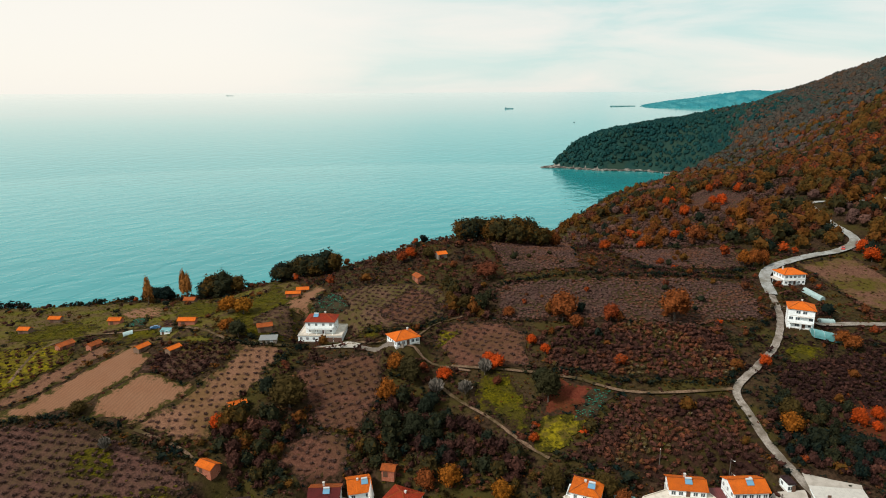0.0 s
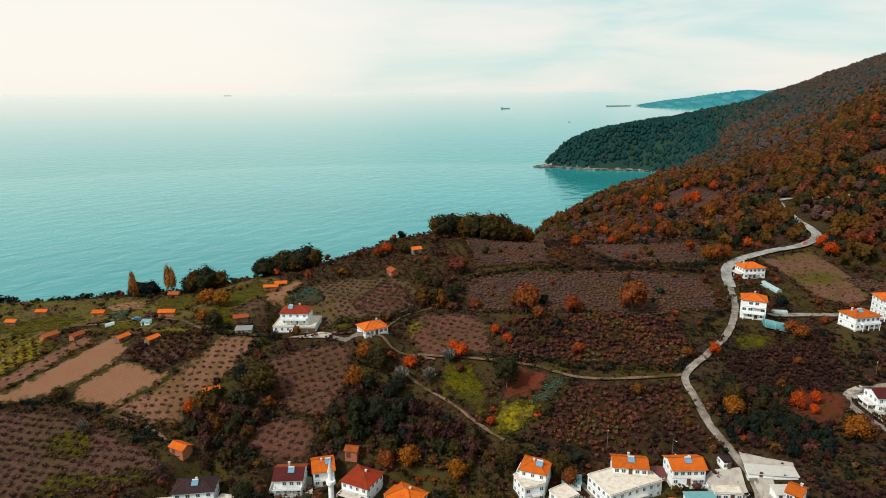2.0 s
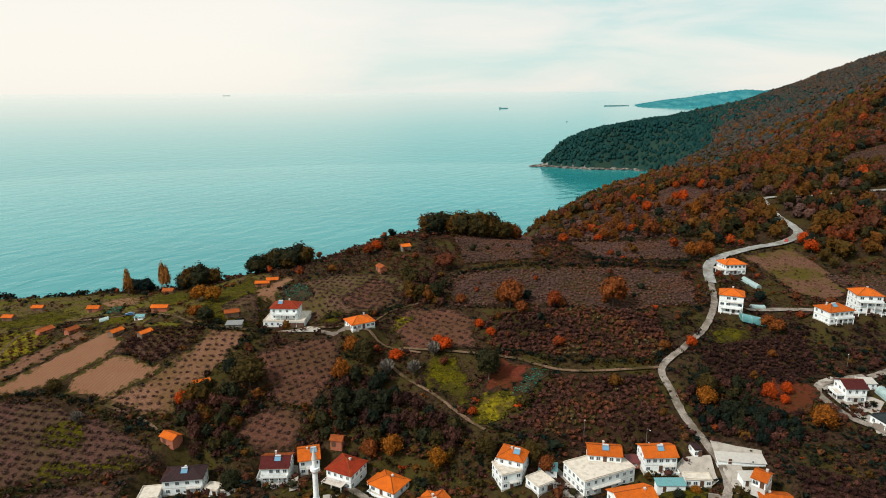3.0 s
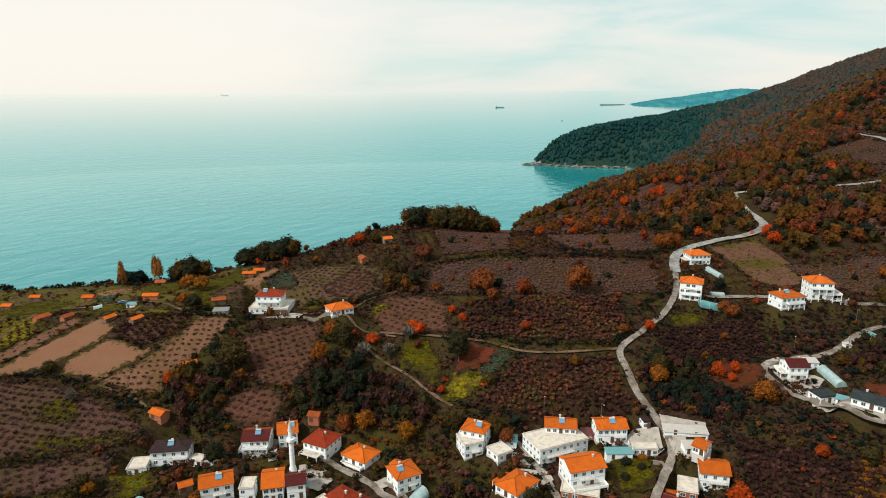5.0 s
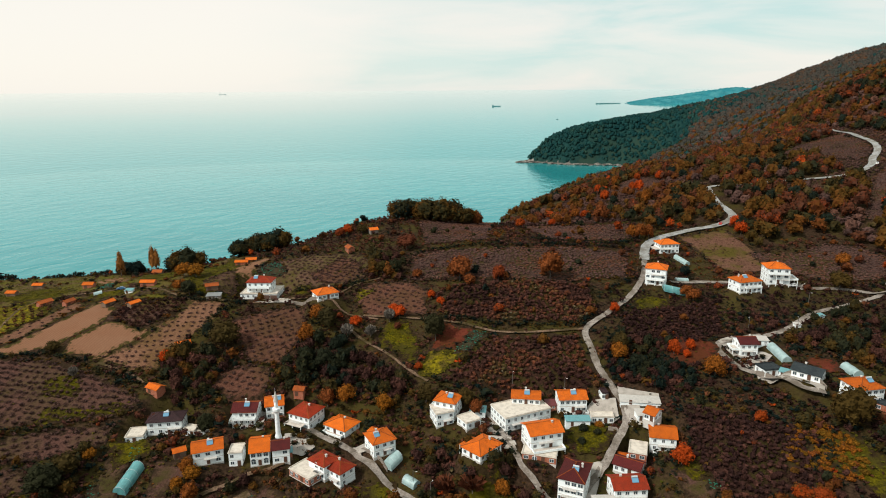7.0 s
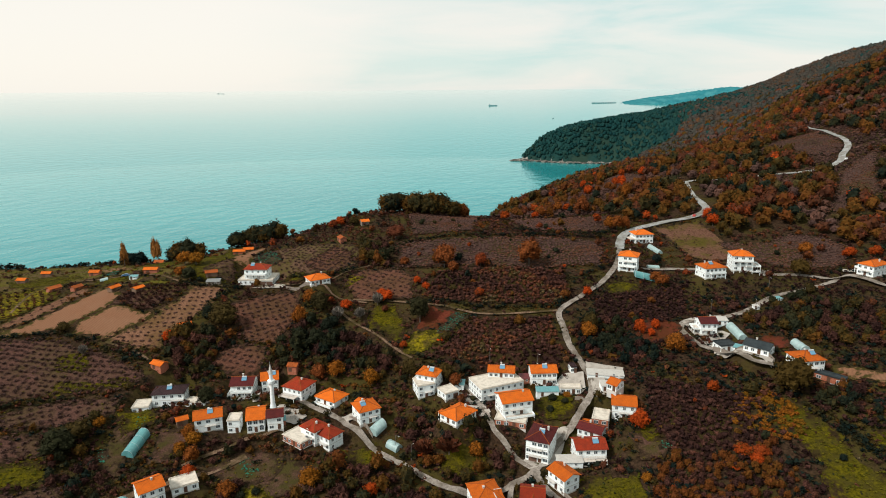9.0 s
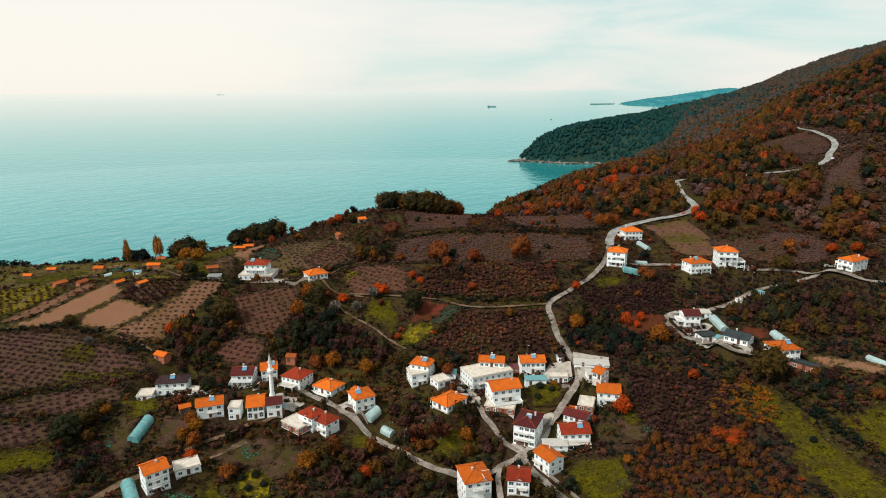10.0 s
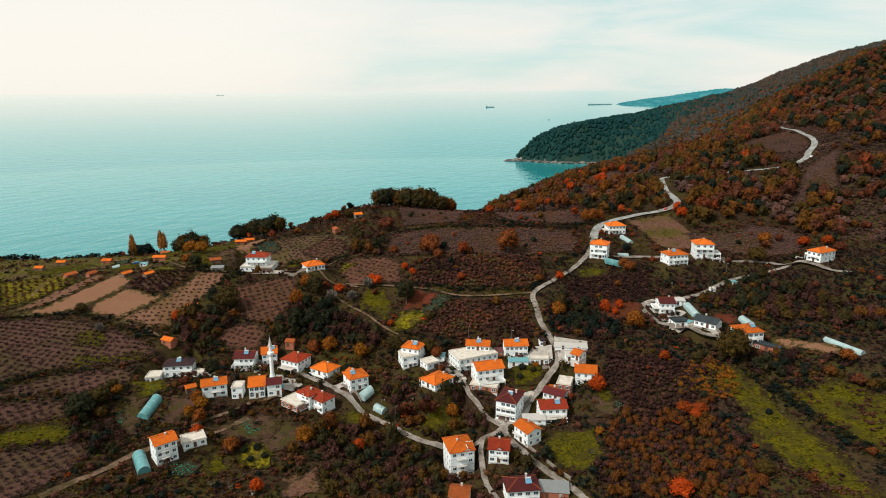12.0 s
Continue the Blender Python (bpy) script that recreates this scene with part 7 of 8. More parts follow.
tree(239.7, 509.0, 9.1, 4.3, 0.95, "round")
tree(209.6, 470.4, 9.1, 4.8, 0.96, "round")
tree(206.4, 478.1, 7.8, 3.6, 0.92, "round")
tree(191.1, 533.3, 9.1, 4.3, 0.94, "round")
tree(177.8, 459.0, 9.1, 4.6, 0.93, "round")
tree(145.6, 387.4, 6.5, 3.6, 0.92, "round")
tree(118.8, 369.0, 5.2, 3.1, 0.94, "round")
tree(97.3, 369.1, 6.5, 3.8, 0.9, "round")
tree(230.9, 544.5, 7.8, 3.6, 0.9, "round")
tree(208.7, 541.5, 11.7, 3.8, 0.5, "round")
tree(194.3, 405.3, 11.7, 3.6, 0.5, "round")
tree(153.6, 373.8, 11.7, 6.0, 0.74, "round")
tree(214.2, 634.1, 9.1, 4.3, 0.5, "round")
tree(139.4, 391.4, 7.8, 4.1, 0.55, "round")
tree(123.8, 375.2, 7.8, 4.3, 0.6, "round")
tree(-58.6, 219.1, 12.5, 8.0, 0.3, "round")
tree(-67.7, 224.7, 7.8, 4.2, 0.1, "round")
tree(16.8, 276.5, 9.1, 4.8, 0.2, "round")
tree(10.2, 279.5, 7.8, 4.2, 0.3, "round")
tree(52.2, 261.4, 13.0, 7.2, 0.7, "round")
tree(57.0, 255.4, 6.5, 3.6, 0.72, "round")
tree(98.5, 254.6, 14.5, 7.6, 0.68, "round")
tree(21.5, 238.3, 6.5, 3.8, 0.97, "round")
tree(39.4, 218.0, 13.0, 5.5, 0.22, "round")
tree(37.4, 249.7, 4.5, 2.6, 0.95, "round")
tree(42.0, 243.3, 4.5, 2.4, 0.95, "round")
tree(72.2, 257.7, 7.8, 4.1, 0.85, "round")
tree(-19.3, 239.4, 7.8, 4.1, 0.5, "round")
tree(-13.5, 233.7, 10.4, 5.4, 0.25, "round")
tree(-21.7, 222.9, 10.4, 4.3, 0.5, "round")
tree(0.4, 235.1, 5.2, 3.4, 0.96, "round")
tree(142.6, 196.2, 6.8, 3.1, 0.93, "round")
tree(150.8, 199.2, 5.2, 2.5, 0.95, "round")
tree(120.0, 198.8, 9.1, 4.2, 0.3, "round")
tree(168.3, 242.8, 6.5, 4.1, 0.64, "round")
tree(166.6, 327.6, 10.4, 4.3, 0.6, "round")
tree(161.9, 329.0, 9.1, 3.8, 0.5, "round")
tree(172.9, 329.3, 9.1, 3.6, 0.62, "round")
tree(-101.0, 282.5, 7.8, 5.0, 0.42, "round")
tree(-93.1, 279.2, 7.8, 5.4, 0.36, "round")
tree(-94.9, 260.9, 6.5, 4.3, 0.5, "round")
tree(-88.8, 257.2, 7.8, 4.6, 0.2, "round")
tree(22.2, 307.4, 9.1, 6.6, 0.8, "round")
tree(29.6, 269.9, 5.2, 3.0, 0.72, "round")
tree(-18.4, 348.1, 6.5, 4.3, 0.93, "round")
tree(-23.0, 344.0, 6.5, 3.8, 0.85, "round")
tree(-35.4, 353.0, 6.0, 3.2, 0.76, "bare")
tree(-8.4, 341.9, 6.5, 4.2, 0.3, "round")
tree(124.8, 227.6, 5.2, 2.6, 0.95, "round")
tree(31.9, 201.0, 3.9, 2.2, 0.9, "round")
tree(21.1, 230.0, 3.9, 2.2, 0.8, "round")
tree(8.5, 226.1, 7.0, 3.0, 1.0, "bare")
tree(16.7, 235.8, 8.0, 3.0, 1.0, "bare")
tree(-2.8, 226.8, 8.0, 3.4, 1.0, "bare")
tree(-117.7, 197.0, 6.0, 2.2, 1.0, "bare")
tree(-20.6, 202.5, 6.5, 3.1, 0.66, "round")
tree(-6.8, 215.5, 9.1, 3.6, 0.1, "round")
tree(-10.6, 207.4, 9.1, 4.8, 0.15, "round")
tree(-82.1, 207.6, 6.5, 2.9, 0.96, "round")
tree(-117.4, 206.9, 4.0, 1.6, 0.02, "cone")
tree(-135.4, 213.3, 5.2, 3.6, 0.3, "round")
tree(153.0, 178.5, 9.0, 5.0, 0.48, "round")
tree(147.2, 193.6, 3.9, 2.0, 0.97, "round")
tree(123.3, 132.6, 7.8, 3.8, 0.94, "round")
tree(180.6, 135.6, 14.5, 7.8, 0.34, "round")
tree(118.1, 193.6, 7.8, 4.3, 0.45, "round")
tree(166.0, 246.6, 6.5, 3.8, 0.62, "round")
tree(128.6, 147.8, 6.0, 3.0, 0.75, "bare")
tree(-46.7, 137.6, 7.8, 3.4, 0.58, "round")
tree(-51.6, 148.4, 6.5, 2.9, 0.5, "round")
tree(38.2, 224.8, 9.1, 4.8, 0.2, "round")
tree(51.5, 176.9, 7.8, 4.1, 0.32, "round")
tree(55.8, 172.3, 6.5, 3.1, 0.72, "round")
tree(19.0, 241.7, 5.2, 3.6, 0.96, "round")
tree(284.4, 269.3, 6.5, 4.1, 0.92, "round")
tree(296.6, 265.2, 6.5, 4.1, 0.9, "round")
tree(293.8, 248.5, 6.5, 4.1, 0.8, "round")
tree(246.8, 251.3, 9.1, 6.0, 0.35, "round")
tree(52.4, 132.1, 8.0, 5.0, 0.7, "bare")
tree(43.4, 137.0, 7.0, 4.5, 0.7, "bare")
tree(62.5, 131.5, 6.5, 3.0, 0.45, "round")
tree(-97.9, 138.9, 10.4, 7.2, 0.2, "round")
tree(-94.8, 146.0, 9.1, 6.0, 0.3, "round")
tree(230.5, 328.4, 7.8, 4.8, 0.95, "round")
tree(230.7, 337.2, 7.8, 4.2, 0.97, "round")
tree(328.0, 339.9, 6.5, 4.1, 0.97, "round")
tree(264.9, 279.7, 7.8, 4.8, 0.5, "round")
tree(151.8, 110.9, 3.9, 3.4, 0.9, "round")
tree(157.2, 109.2, 3.5, 3.0, 0.88, "round")
tree(18.8, 178.3, 7.8, 4.1, 0.4, "round")
tree(2.1, 185.8, 7.8, 4.1, 0.45, "round")
tree(35.7, 181.5, 7.8, 4.1, 0.3, "round")
tree(-6.1, 186.4, 7.8, 3.8, 0.7, "round")
tree(-12.7, 100.8, 5.2, 3.1, 0.95, "round")
tree(23.8, 120.3, 5.2, 3.1, 0.93, "round")
tree(136.5, 71.1, 6.5, 4.1, 0.96, "round")
tree(-45.1, 129.5, 5.2, 2.9, 0.93, "round")
tree(-49.0, 146.2, 5.5, 3.6, 0.38, "round")
tree(-53.6, 143.2, 4.6, 2.8, 0.4, "round")
tree(-90.5, 155.5, 4.2, 3.0, 0.38, "round")
tree(118.6, 107.6, 3.6, 2.2, 0.4, "round")
tree(95.0, 155.0, 3.0, 2.2, 0.12, "round")
tree(99.5, 152.5, 2.6, 1.8, 0.2, "round")
tree(101.5, 158.0, 2.8, 2.0, 0.4, "round")
tree(93.0, 149.0, 2.6, 1.9, 0.15, "round")
tree(-23.5, 121.5, 2.6, 1.8, 0.15, "round")
tree(-18.5, 123.2, 2.8, 1.8, 0.12, "round")
tree(-14.2, 118.6, 2.6, 1.7, 0.15, "round")
tree(-19.4, 116.4, 2.6, 1.8, 0.12, "round")
tree(-28.6, 121.7, 6.5, 3.6, 0.55, "round")
tree(0.7, 126.5, 7.8, 4.2, 0.4, "round")
tree(156.2, 146.7, 5.2, 2.6, 0.9, "round")
tree(-53.5, 174.6, 9.1, 4.2, 0.2, "round")
tree(179.0, 100.3, 2.6, 1.4, 0.05, "round")
tree(220.5, 122.0, 5.2, 3.6, 0.6, "round")
tree(164.3, 73.7, 5.2, 3.6, 0.35, "round")
tree(154.1, 105.7, 3.9, 2.4, 0.93, "round")
tree(-75.2, 177.8, 6.5, 3.6, 0.8, "round")
tree(-173.0, 353.5, 17, 3.6, 0.6, "poplar")
tree(-159.5, 371.4, 19, 3.6, 0.6, "poplar")
tree(-157.1, 371.7, 17, 3.6, 0.6, "poplar")


# ---- yards, barns, tunnels and other things ----
def yard(poly):
    tagged(draped("paved_yard", poly, M_YARD, 0.3, 0.15, 2.2, 1.5), "pale worn concrete yard beside village houses", "yard", kind="structure")


M_YARD = painted("yard_concrete", (0.33, 0.30, 0.265), (0.14, 0.12, 0.10), 0.8, 0.9, 0.4)
yard([(99.7, 172.1), (111.0, 170.7), (110.0, 161.3), (98.3, 161.4)])
yard([(89.3, 139.4), (98.7, 139.5), (92.9, 126.7), (87.2, 121.6), (80.5, 120.8), (79.6, 125.9)])
yard([(91.4, 126.7), (97.9, 126.6), (101.8, 119.9), (95.7, 119.3)])
yard([(56.4, 160.0), (62.0, 157.0), (65.8, 149.9), (69.4, 149.8), (66.5, 164.0), (66.0, 156.8)])
yard([(56.1, 167.3), (65.4, 168.0), (66.6, 157.3), (57.6, 160.7)])
yard([(113.1, 176.8), (128.0, 170.5), (126.0, 164.6), (112.3, 169.2)])
yard([(112.3, 167.3), (118.9, 165.0), (116.7, 153.7), (112.5, 154.0)])
yard([(-20.5, 169.0), (-17.5, 169.8), (-11.4, 168.5), (-7.1, 162.5), (-11.7, 157.5), (-15.5, 158.5), (-19.5, 163.5)])
yard([(7.5, 161.2), (12.5, 161.7), (14.6, 155.3), (10.7, 154.7)])
yard([(-36.3, 187.2), (-32.9, 187.2), (-28.9, 171.3), (-31.9, 170.2)])
yard([(165.8, 206.5), (173.4, 209.8), (183.0, 191.9), (169.4, 177.7), (167.4, 191.3)])
yard([(170.1, 178.9), (184.9, 157.4), (182.4, 153.7), (167.9, 173.5)])
yard([(217.7, 266.4), (234.8, 261.8), (230.8, 252.7), (217.6, 257.7)])
yard([(271.1, 254.4), (275.1, 250.4), (276.8, 227.8), (265.6, 239.0)])
yard([(-54.9, 256.4), (-42.9, 259.2), (-35.8, 255.8), (-37.7, 252.8), (-49.1, 253.5)])

M_WOOD = painted("weathered_boards", (0.16, 0.10, 0.065), (0.07, 0.05, 0.04), 0.6, 0.9, 2.0)
M_STONE = painted("stone_wall", (0.21, 0.175, 0.145), (0.11, 0.09, 0.07), 0.6, 0.9, 2.0)
BARN_WALL = {"wood": (M_WOOD, "weathered board"), "brick": (M_BRICK, "red brick"), "stone": (M_STONE, "pale stone")}


def barn(x, y, turn, w, d, wall, h=2.3):
    mat, word = BARN_WALL[wall]
    ob = root("barn", x, y, float(ground_z(x, y)), turn, f"small {word} barn with an orange tile roof in a field", "barn", "field barns")
    bm = bmesh.new()
    box(bm, -w / 2, w / 2, -d / 2, d / 2, -1.5, h)
    part("wall", bm, mat, ob)
    for sx in (-1, 1):
        bm = bmesh.new()
        x0, x1 = sorted((sx * w / 2, sx * (w / 2 - 0.15)))
        solid(bm, [(px, py, pz) for px in (x0, x1) for py, pz in ((-d / 2, h), (d / 2, h), (0, h + 0.23 * d))], [(0, 1, 2), (3, 5, 4), (0, 3, 4, 1), (1, 4, 5, 2), (2, 5, 3, 0)])
        part("gable", bm, mat, ob)
    bm, lines = gable_roof(w, d, 0.4, 0.24 * d + 0.25, 0.12)
    r = part("roof", bm, TILES["orange" if (int(x) % 3) else "rust"], ob, "orange tile roof", pose(0, 0, h + 0.12))
    part("ridge_cap", ridge_caps(lines), TILES["rust"], r)
    bm = bmesh.new()
    box(bm, -0.8, 0.8, -0.07, 0.05, 0, 1.95)
    box(bm, -0.03, 0.03, -0.1, -0.07, 0, 1.95)
    part("door", bm, M_DOOR, ob, at=pose(-w * 0.2, -d / 2, 0.05))


def sheet_material(name, col):
    m, t, b = material(name, 0.35)
    t.links.new(mixed(t, col, tuple(0.6 * v for v in col), grain(t, 0.6, 5.0, 0.6, 0.4, 0.8)), b.inputs["Base Color"])
    return m


FILM = {"teal": sheet_material("teal_tunnel_film", (0.10, 0.29, 0.30)), "pale": sheet_material("pale_tunnel_film", (0.30, 0.42, 0.42))}


def tunnel(x0, y0, x1, y1, w, colour):
    """A poly tunnel: a film over round hoops."""
    length = math.hypot(x1 - x0, y1 - y0)
    x, y = (x0 + x1) / 2, (y0 + y1) / 2
    turn = math.degrees(math.atan2(y1 - y0, x1 - x0))
    ob = root("greenhouse_tunnel", x, y, min(float(ground_z(x0, y0)), float(ground_z(x1, y1))) * 0.5 + 0.5 * float(ground_z(x, y)), turn, f"{colour} plastic film greenhouse tunnel on round hoops", "greenhouse", "greenhouse tunnels")
    z0, z1 = float(ground_z(x0, y0)) - ob.location.z, float(ground_z(x1, y1)) - ob.location.z
    n, k = 10, max(3, int(length / 2))
    bm = bmesh.new()
    rows = []
    for i in range(k + 1):
        u = i / k
        rows.append([bm.verts.new((-length / 2 + u * length, -w / 2 * math.cos(math.pi * j / n), (z0 + u * (z1 - z0)) - 0.2 + 0.62 * w * math.sin(math.pi * j / n) ** 0.8)) for j in range(n + 1)])
    for a, b in zip(rows[:-1], rows[1:]):
        for j in range(n):
            bm.faces.new((a[j], b[j], b[j + 1], a[j + 1]))
    bm.faces.new(rows[0])
    bm.faces.new(rows[-1][::-1])
    part("film", bm, FILM[colour], ob)
    for i in range(0, k + 1, 2):
        bm = bmesh.new()
        u = i / k
        cx = -length / 2 + u * length
        ring = [(cx, -(w / 2 + 0.05) * math.cos(math.pi * j / n), (z0 + u * (z1 - z0)) - 0.2 + 0.63 * w * math.sin(math.pi * j / n) ** 0.8 + 0.03) for j in range(n + 1)]
        v = [[bm.verts.new((p[0] + dx, p[1], p[2] + dz)) for p in ring] for dx, dz in ((-0.06, 0), (0.06, 0), (0.0, 0.06))]
        for a, b in ((0, 1), (1, 2), (2, 0)):
            for j in range(n):
                bm.faces.new((v[a][j], v[b][j], v[b][j + 1], v[a][j + 1]))
        part("hoop", bm, M_METAL, ob)


M_POLE = painted("weathered_pole", (0.10, 0.09, 0.08), (0.05, 0.045, 0.04), 0.5, 0.9, 3.0)


def pole(x, y, h):
    ob = root("utility_pole", x, y, float(ground_z(x, y)) - 0.3, (x * 11) % 360, "slim grey utility pole with a lamp arm", "pole", "utility poles")
    bm = bmesh.new()
    bmesh.ops.create_cone(bm, segments=8, cap_ends=True, radius1=0.14, radius2=0.08, depth=h, matrix=pose(0, 0, h / 2))
    part("shaft", bm, M_POLE, ob)
    bm = bmesh.new()
    box(bm, -0.05, 1.2, -0.04, 0.04, h - 0.3, h - 0.22)
    part("arm", bm, M_POLE, ob)
    bm = bmesh.new()
    box(bm, 0.9, 1.5, -0.12, 0.12, h - 0.36, h - 0.27)
    part("lamp_head", bm, M_FRAME, ob)


CAR_PAINT = {k: painted(f"{k}_car_paint", c, (0.1, 0.1, 0.1), 0.15, 0.3, 2.0) for k, c in (("red", (0.5, 0.03, 0.02)), ("white", (0.8, 0.8, 0.8)), ("blue", (0.03, 0.12, 0.25)))}
M_TYRE = painted("tyre_rubber", (0.02, 0.02, 0.02), (0.05, 0.05, 0.05), 0.3, 0.9, 3.0)


def car(x, y, turn, colour):
    ob = root("car", x, y, float(ground_z(x, y)) + 0.3, turn, f"{colour} hatchback car parked on the road", "car", "parked cars")
    bm = bmesh.new()
    side = [(-2.1, 0.35), (-2.1, 0.85), (-1.0, 1.0), (-0.5, 1.45), (1.1, 1.45), (1.8, 1.0), (2.1, 0.95), (2.1, 0.35)]
    pts = [(px, sy * (0.85 if pz < 1.2 else 0.7), pz) for sy in (-1, 1) for px, pz in side]
    n = len(side)
    solid(bm, pts, [tuple(range(n)), tuple(range(2 * n - 1, n - 1, -1))] + [(i, (i + 1) % n, (i + 1) % n + n, i + n) for i in range(n)])
    part("body", bm, CAR_PAINT[colour], ob)
    for px, w0, w1, z0, z1 in ((-0.76, 0.70, 0.62, 1.05, 1.40), (1.47, 0.70, 0.62, 1.05, 1.40)):
        bm = bmesh.new()
        s = -1 if px < 0 else 1
        solid(bm, [(px + s * 0.26, -w0, z0), (px + s * 0.26, w0, z0), (px - s * 0.2, w1, z1), (px - s * 0.2, -w1, z1), (px + s * 0.32, -w0, z0), (px + s * 0.32, w0, z0), (px - s * 0.14, w1, z1), (px - s * 0.14, -w1, z1)],
              [(0, 1, 2, 3), (7, 6, 5, 4), (0, 4, 5, 1), (1, 5, 6, 2), (2, 6, 7, 3), (3, 7, 4, 0)])
        part("windscreen", bm, M_GLASS, ob)
    for sy in (-0.80, 0.80):
        bm = bmesh.new()
        box(bm, -0.45, 1.15, sy - 0.03, sy + 0.03, 1.02, 1.36)
        part("side_window", bm, M_GLASS, ob)
        for px in (-1.3, 1.3):
            bm = bmesh.new()
            bmesh.ops.create_cone(bm, segments=14, cap_ends=True, radius1=0.32, radius2=0.32, depth=0.2, matrix=pose(px, sy, 0.32, 90, 0, 0))
            part("wheel", bm, M_TYRE, ob)


barn(-203.5, 289.8, -5, 5.3, 3.6, "wood")
barn(-200.1, 308.8, 0, 5.7, 3.6, "wood")
barn(-168.8, 263.7, 62, 6.8, 3.8, "brick", 1.8)
barn(-153.1, 259.1, 64, 5.4, 3.4, "brick", 1.8)
barn(-160.0, 291.9, 0, 5.7, 4.0, "brick")
barn(-128.5, 251.8, 64, 5.8, 3.4, "wood", 1.7)
barn(-113.8, 248.6, 60, 5.6, 3.4, "wood", 1.7)
barn(-116.6, 272.4, 0, 7.5, 3.6, "brick")
barn(-150.9, 359.2, 0, 6.2, 4.5, "wood")
barn(-134.9, 523.6, -15, 5.3, 4.0, "wood")
barn(-133.0, 535.7, -5, 5.7, 4.5, "brick")
barn(-76.0, 306.1, 5, 7.0, 3.1, "brick")
barn(-74.0, 318.5, 10, 6.0, 3.6, "wood")
barn(-78.9, 263.2, 20, 6.2, 3.6, "wood")
barn(-1.1, 341.7, 25, 5.3, 4.5, "stone")
barn(-12.6, 314.0, -65, 7.0, 4.0, "brick")
barn(-77.9, 217.9, 30, 6.2, 4.0, "stone")
barn(-80.0, 191.0, -28, 6.6, 4.4, "brick")
barn(-18.6, 191.5, -12, 4.4, 3.8, "brick", 2.6)
barn(-58.2, 158.6, 30, 4.4, 3.6, "wood")
barn(107.6, 144.1, -20, 4.4, 3.6, "wood")
tunnel(-71.4, 152.6, -72.8, 140.2, 5, "teal")
tunnel(-63.6, 115.8, -56.9, 105.6, 5, "teal")
tunnel(25.5, 153.3, 21.7, 148.8, 5, "pale")
tunnel(28.8, 144.9, 33.0, 141.4, 4, "pale")
tunnel(186.1, 199.1, 186.3, 186.2, 4.2, "pale")
tunnel(203.7, 175.9, 203.7, 167.5, 4.2, "pale")
tunnel(222.7, 140.9, 228.6, 125.2, 3.0, "pale")
tunnel(156.0, 251.2, 166.5, 250.4, 5, "teal")
tunnel(180.3, 301.2, 183.7, 291.2, 3.6, "pale")
tunnel(-144.4, 267.7, -140.9, 269.7, 3, "pale")
tunnel(168.1, 266.6, 174.7, 267.1, 3, "pale")
pole(93.0, 182.3, 7)
pole(91.8, 178.7, 7)
pole(221.5, 234.6, 8)
pole(31.7, 141.5, 7)
pole(38.0, 135.7, 7)
pole(72.0, 187.8, 8)
pole(202.5, 209.3, 8)
pole(184.6, 217.3, 6)
car(224.0, 343.7, 60, "red")
car(224.8, 255.2, 5, "white")
car(104.1, 169.1, 80, "blue")
car(362.7, 405.4, 50, "white")
car(-131.2, 271.2, 10, "blue")


def minaret(x, y, z, top):
    """White mosque tower: base, shaft, balcony, upper shaft and pointed cap."""
    ob = root("minaret", x, y, z, 0, "slender white minaret with a balcony and pointed cap", "minaret")
    h = top - z

    def drum(name, r0, r1, a, b, mat=M_WHITE):
        bm = bmesh.new()
        bmesh.ops.create_cone(bm, segments=16, cap_ends=True, radius1=r0, radius2=max(r1, 0.02), depth=(b - a) * h, matrix=pose(0, 0, (a + b) / 2 * h))
        part(name, bm, mat, ob)

    drum("base", 1.5, 1.35, -0.1, 0.18)
    drum("taper", 1.35, 0.95, 0.18, 0.24)
    drum("shaft", 0.95, 0.85, 0.24, 0.60)
    drum("balcony", 0.9, 1.5, 0.60, 0.64)
    drum("parapet", 1.5, 1.5, 0.642, 0.68)
    drum("upper_shaft", 0.75, 0.72, 0.682, 0.80)
    drum("cap", 0.95, 0.05, 0.80, 0.98, M_SLAB)
    drum("finial", 0.06, 0.02, 0.98, 1.02, M_METAL)


minaret(-21.5, 164.0, 27.0, 51.5)


# ---- shore, headland rocks, far cape and ships ----
def rock(x, y, z, s, seed):
    bm = bmesh.new()
    bmesh.ops.create_icosphere(bm, subdivisions=2, radius=1)
    for v in bm.verts:
        n = noise.noise(v.co * 1.3 + Vector((seed, 0, 0))) + 0.5 * noise.noise(v.co * 3.1 + Vector((0, seed, 0)))
        v.co *= 1 + 0.45 * n
        v.co.z *= 0.34
    ob = new("shore_rock", made(bm, "shore_rock", M_ROCK))
    ob.matrix_basis = pose(x, y, z, 0, 0, seed * 47) @ Matrix.Diagonal((s * 1.4, s, s, 1))
    return tagged(ob, "pale jagged rock at the foot of the headland", "rock", "headland rocks")


shore = smooth_line([(470, 1262), (438, 1322), (330, 1352), (275, 1390), (240, 1402), (225, 1405), (245, 1420)], 5.0)
for i, q in enumerate(shore):
    rock(q[0] + random.uniform(-4, 4), q[1] + random.uniform(-5, 3), random.uniform(-0.4, 1.6), random.uniform(4, 9), i)


def sea_z(x, y):
    r = math.hypot(x - 30, y + 50)
    return 161.0 * (max(0.0, r - 1520) / 3400) ** 1.1


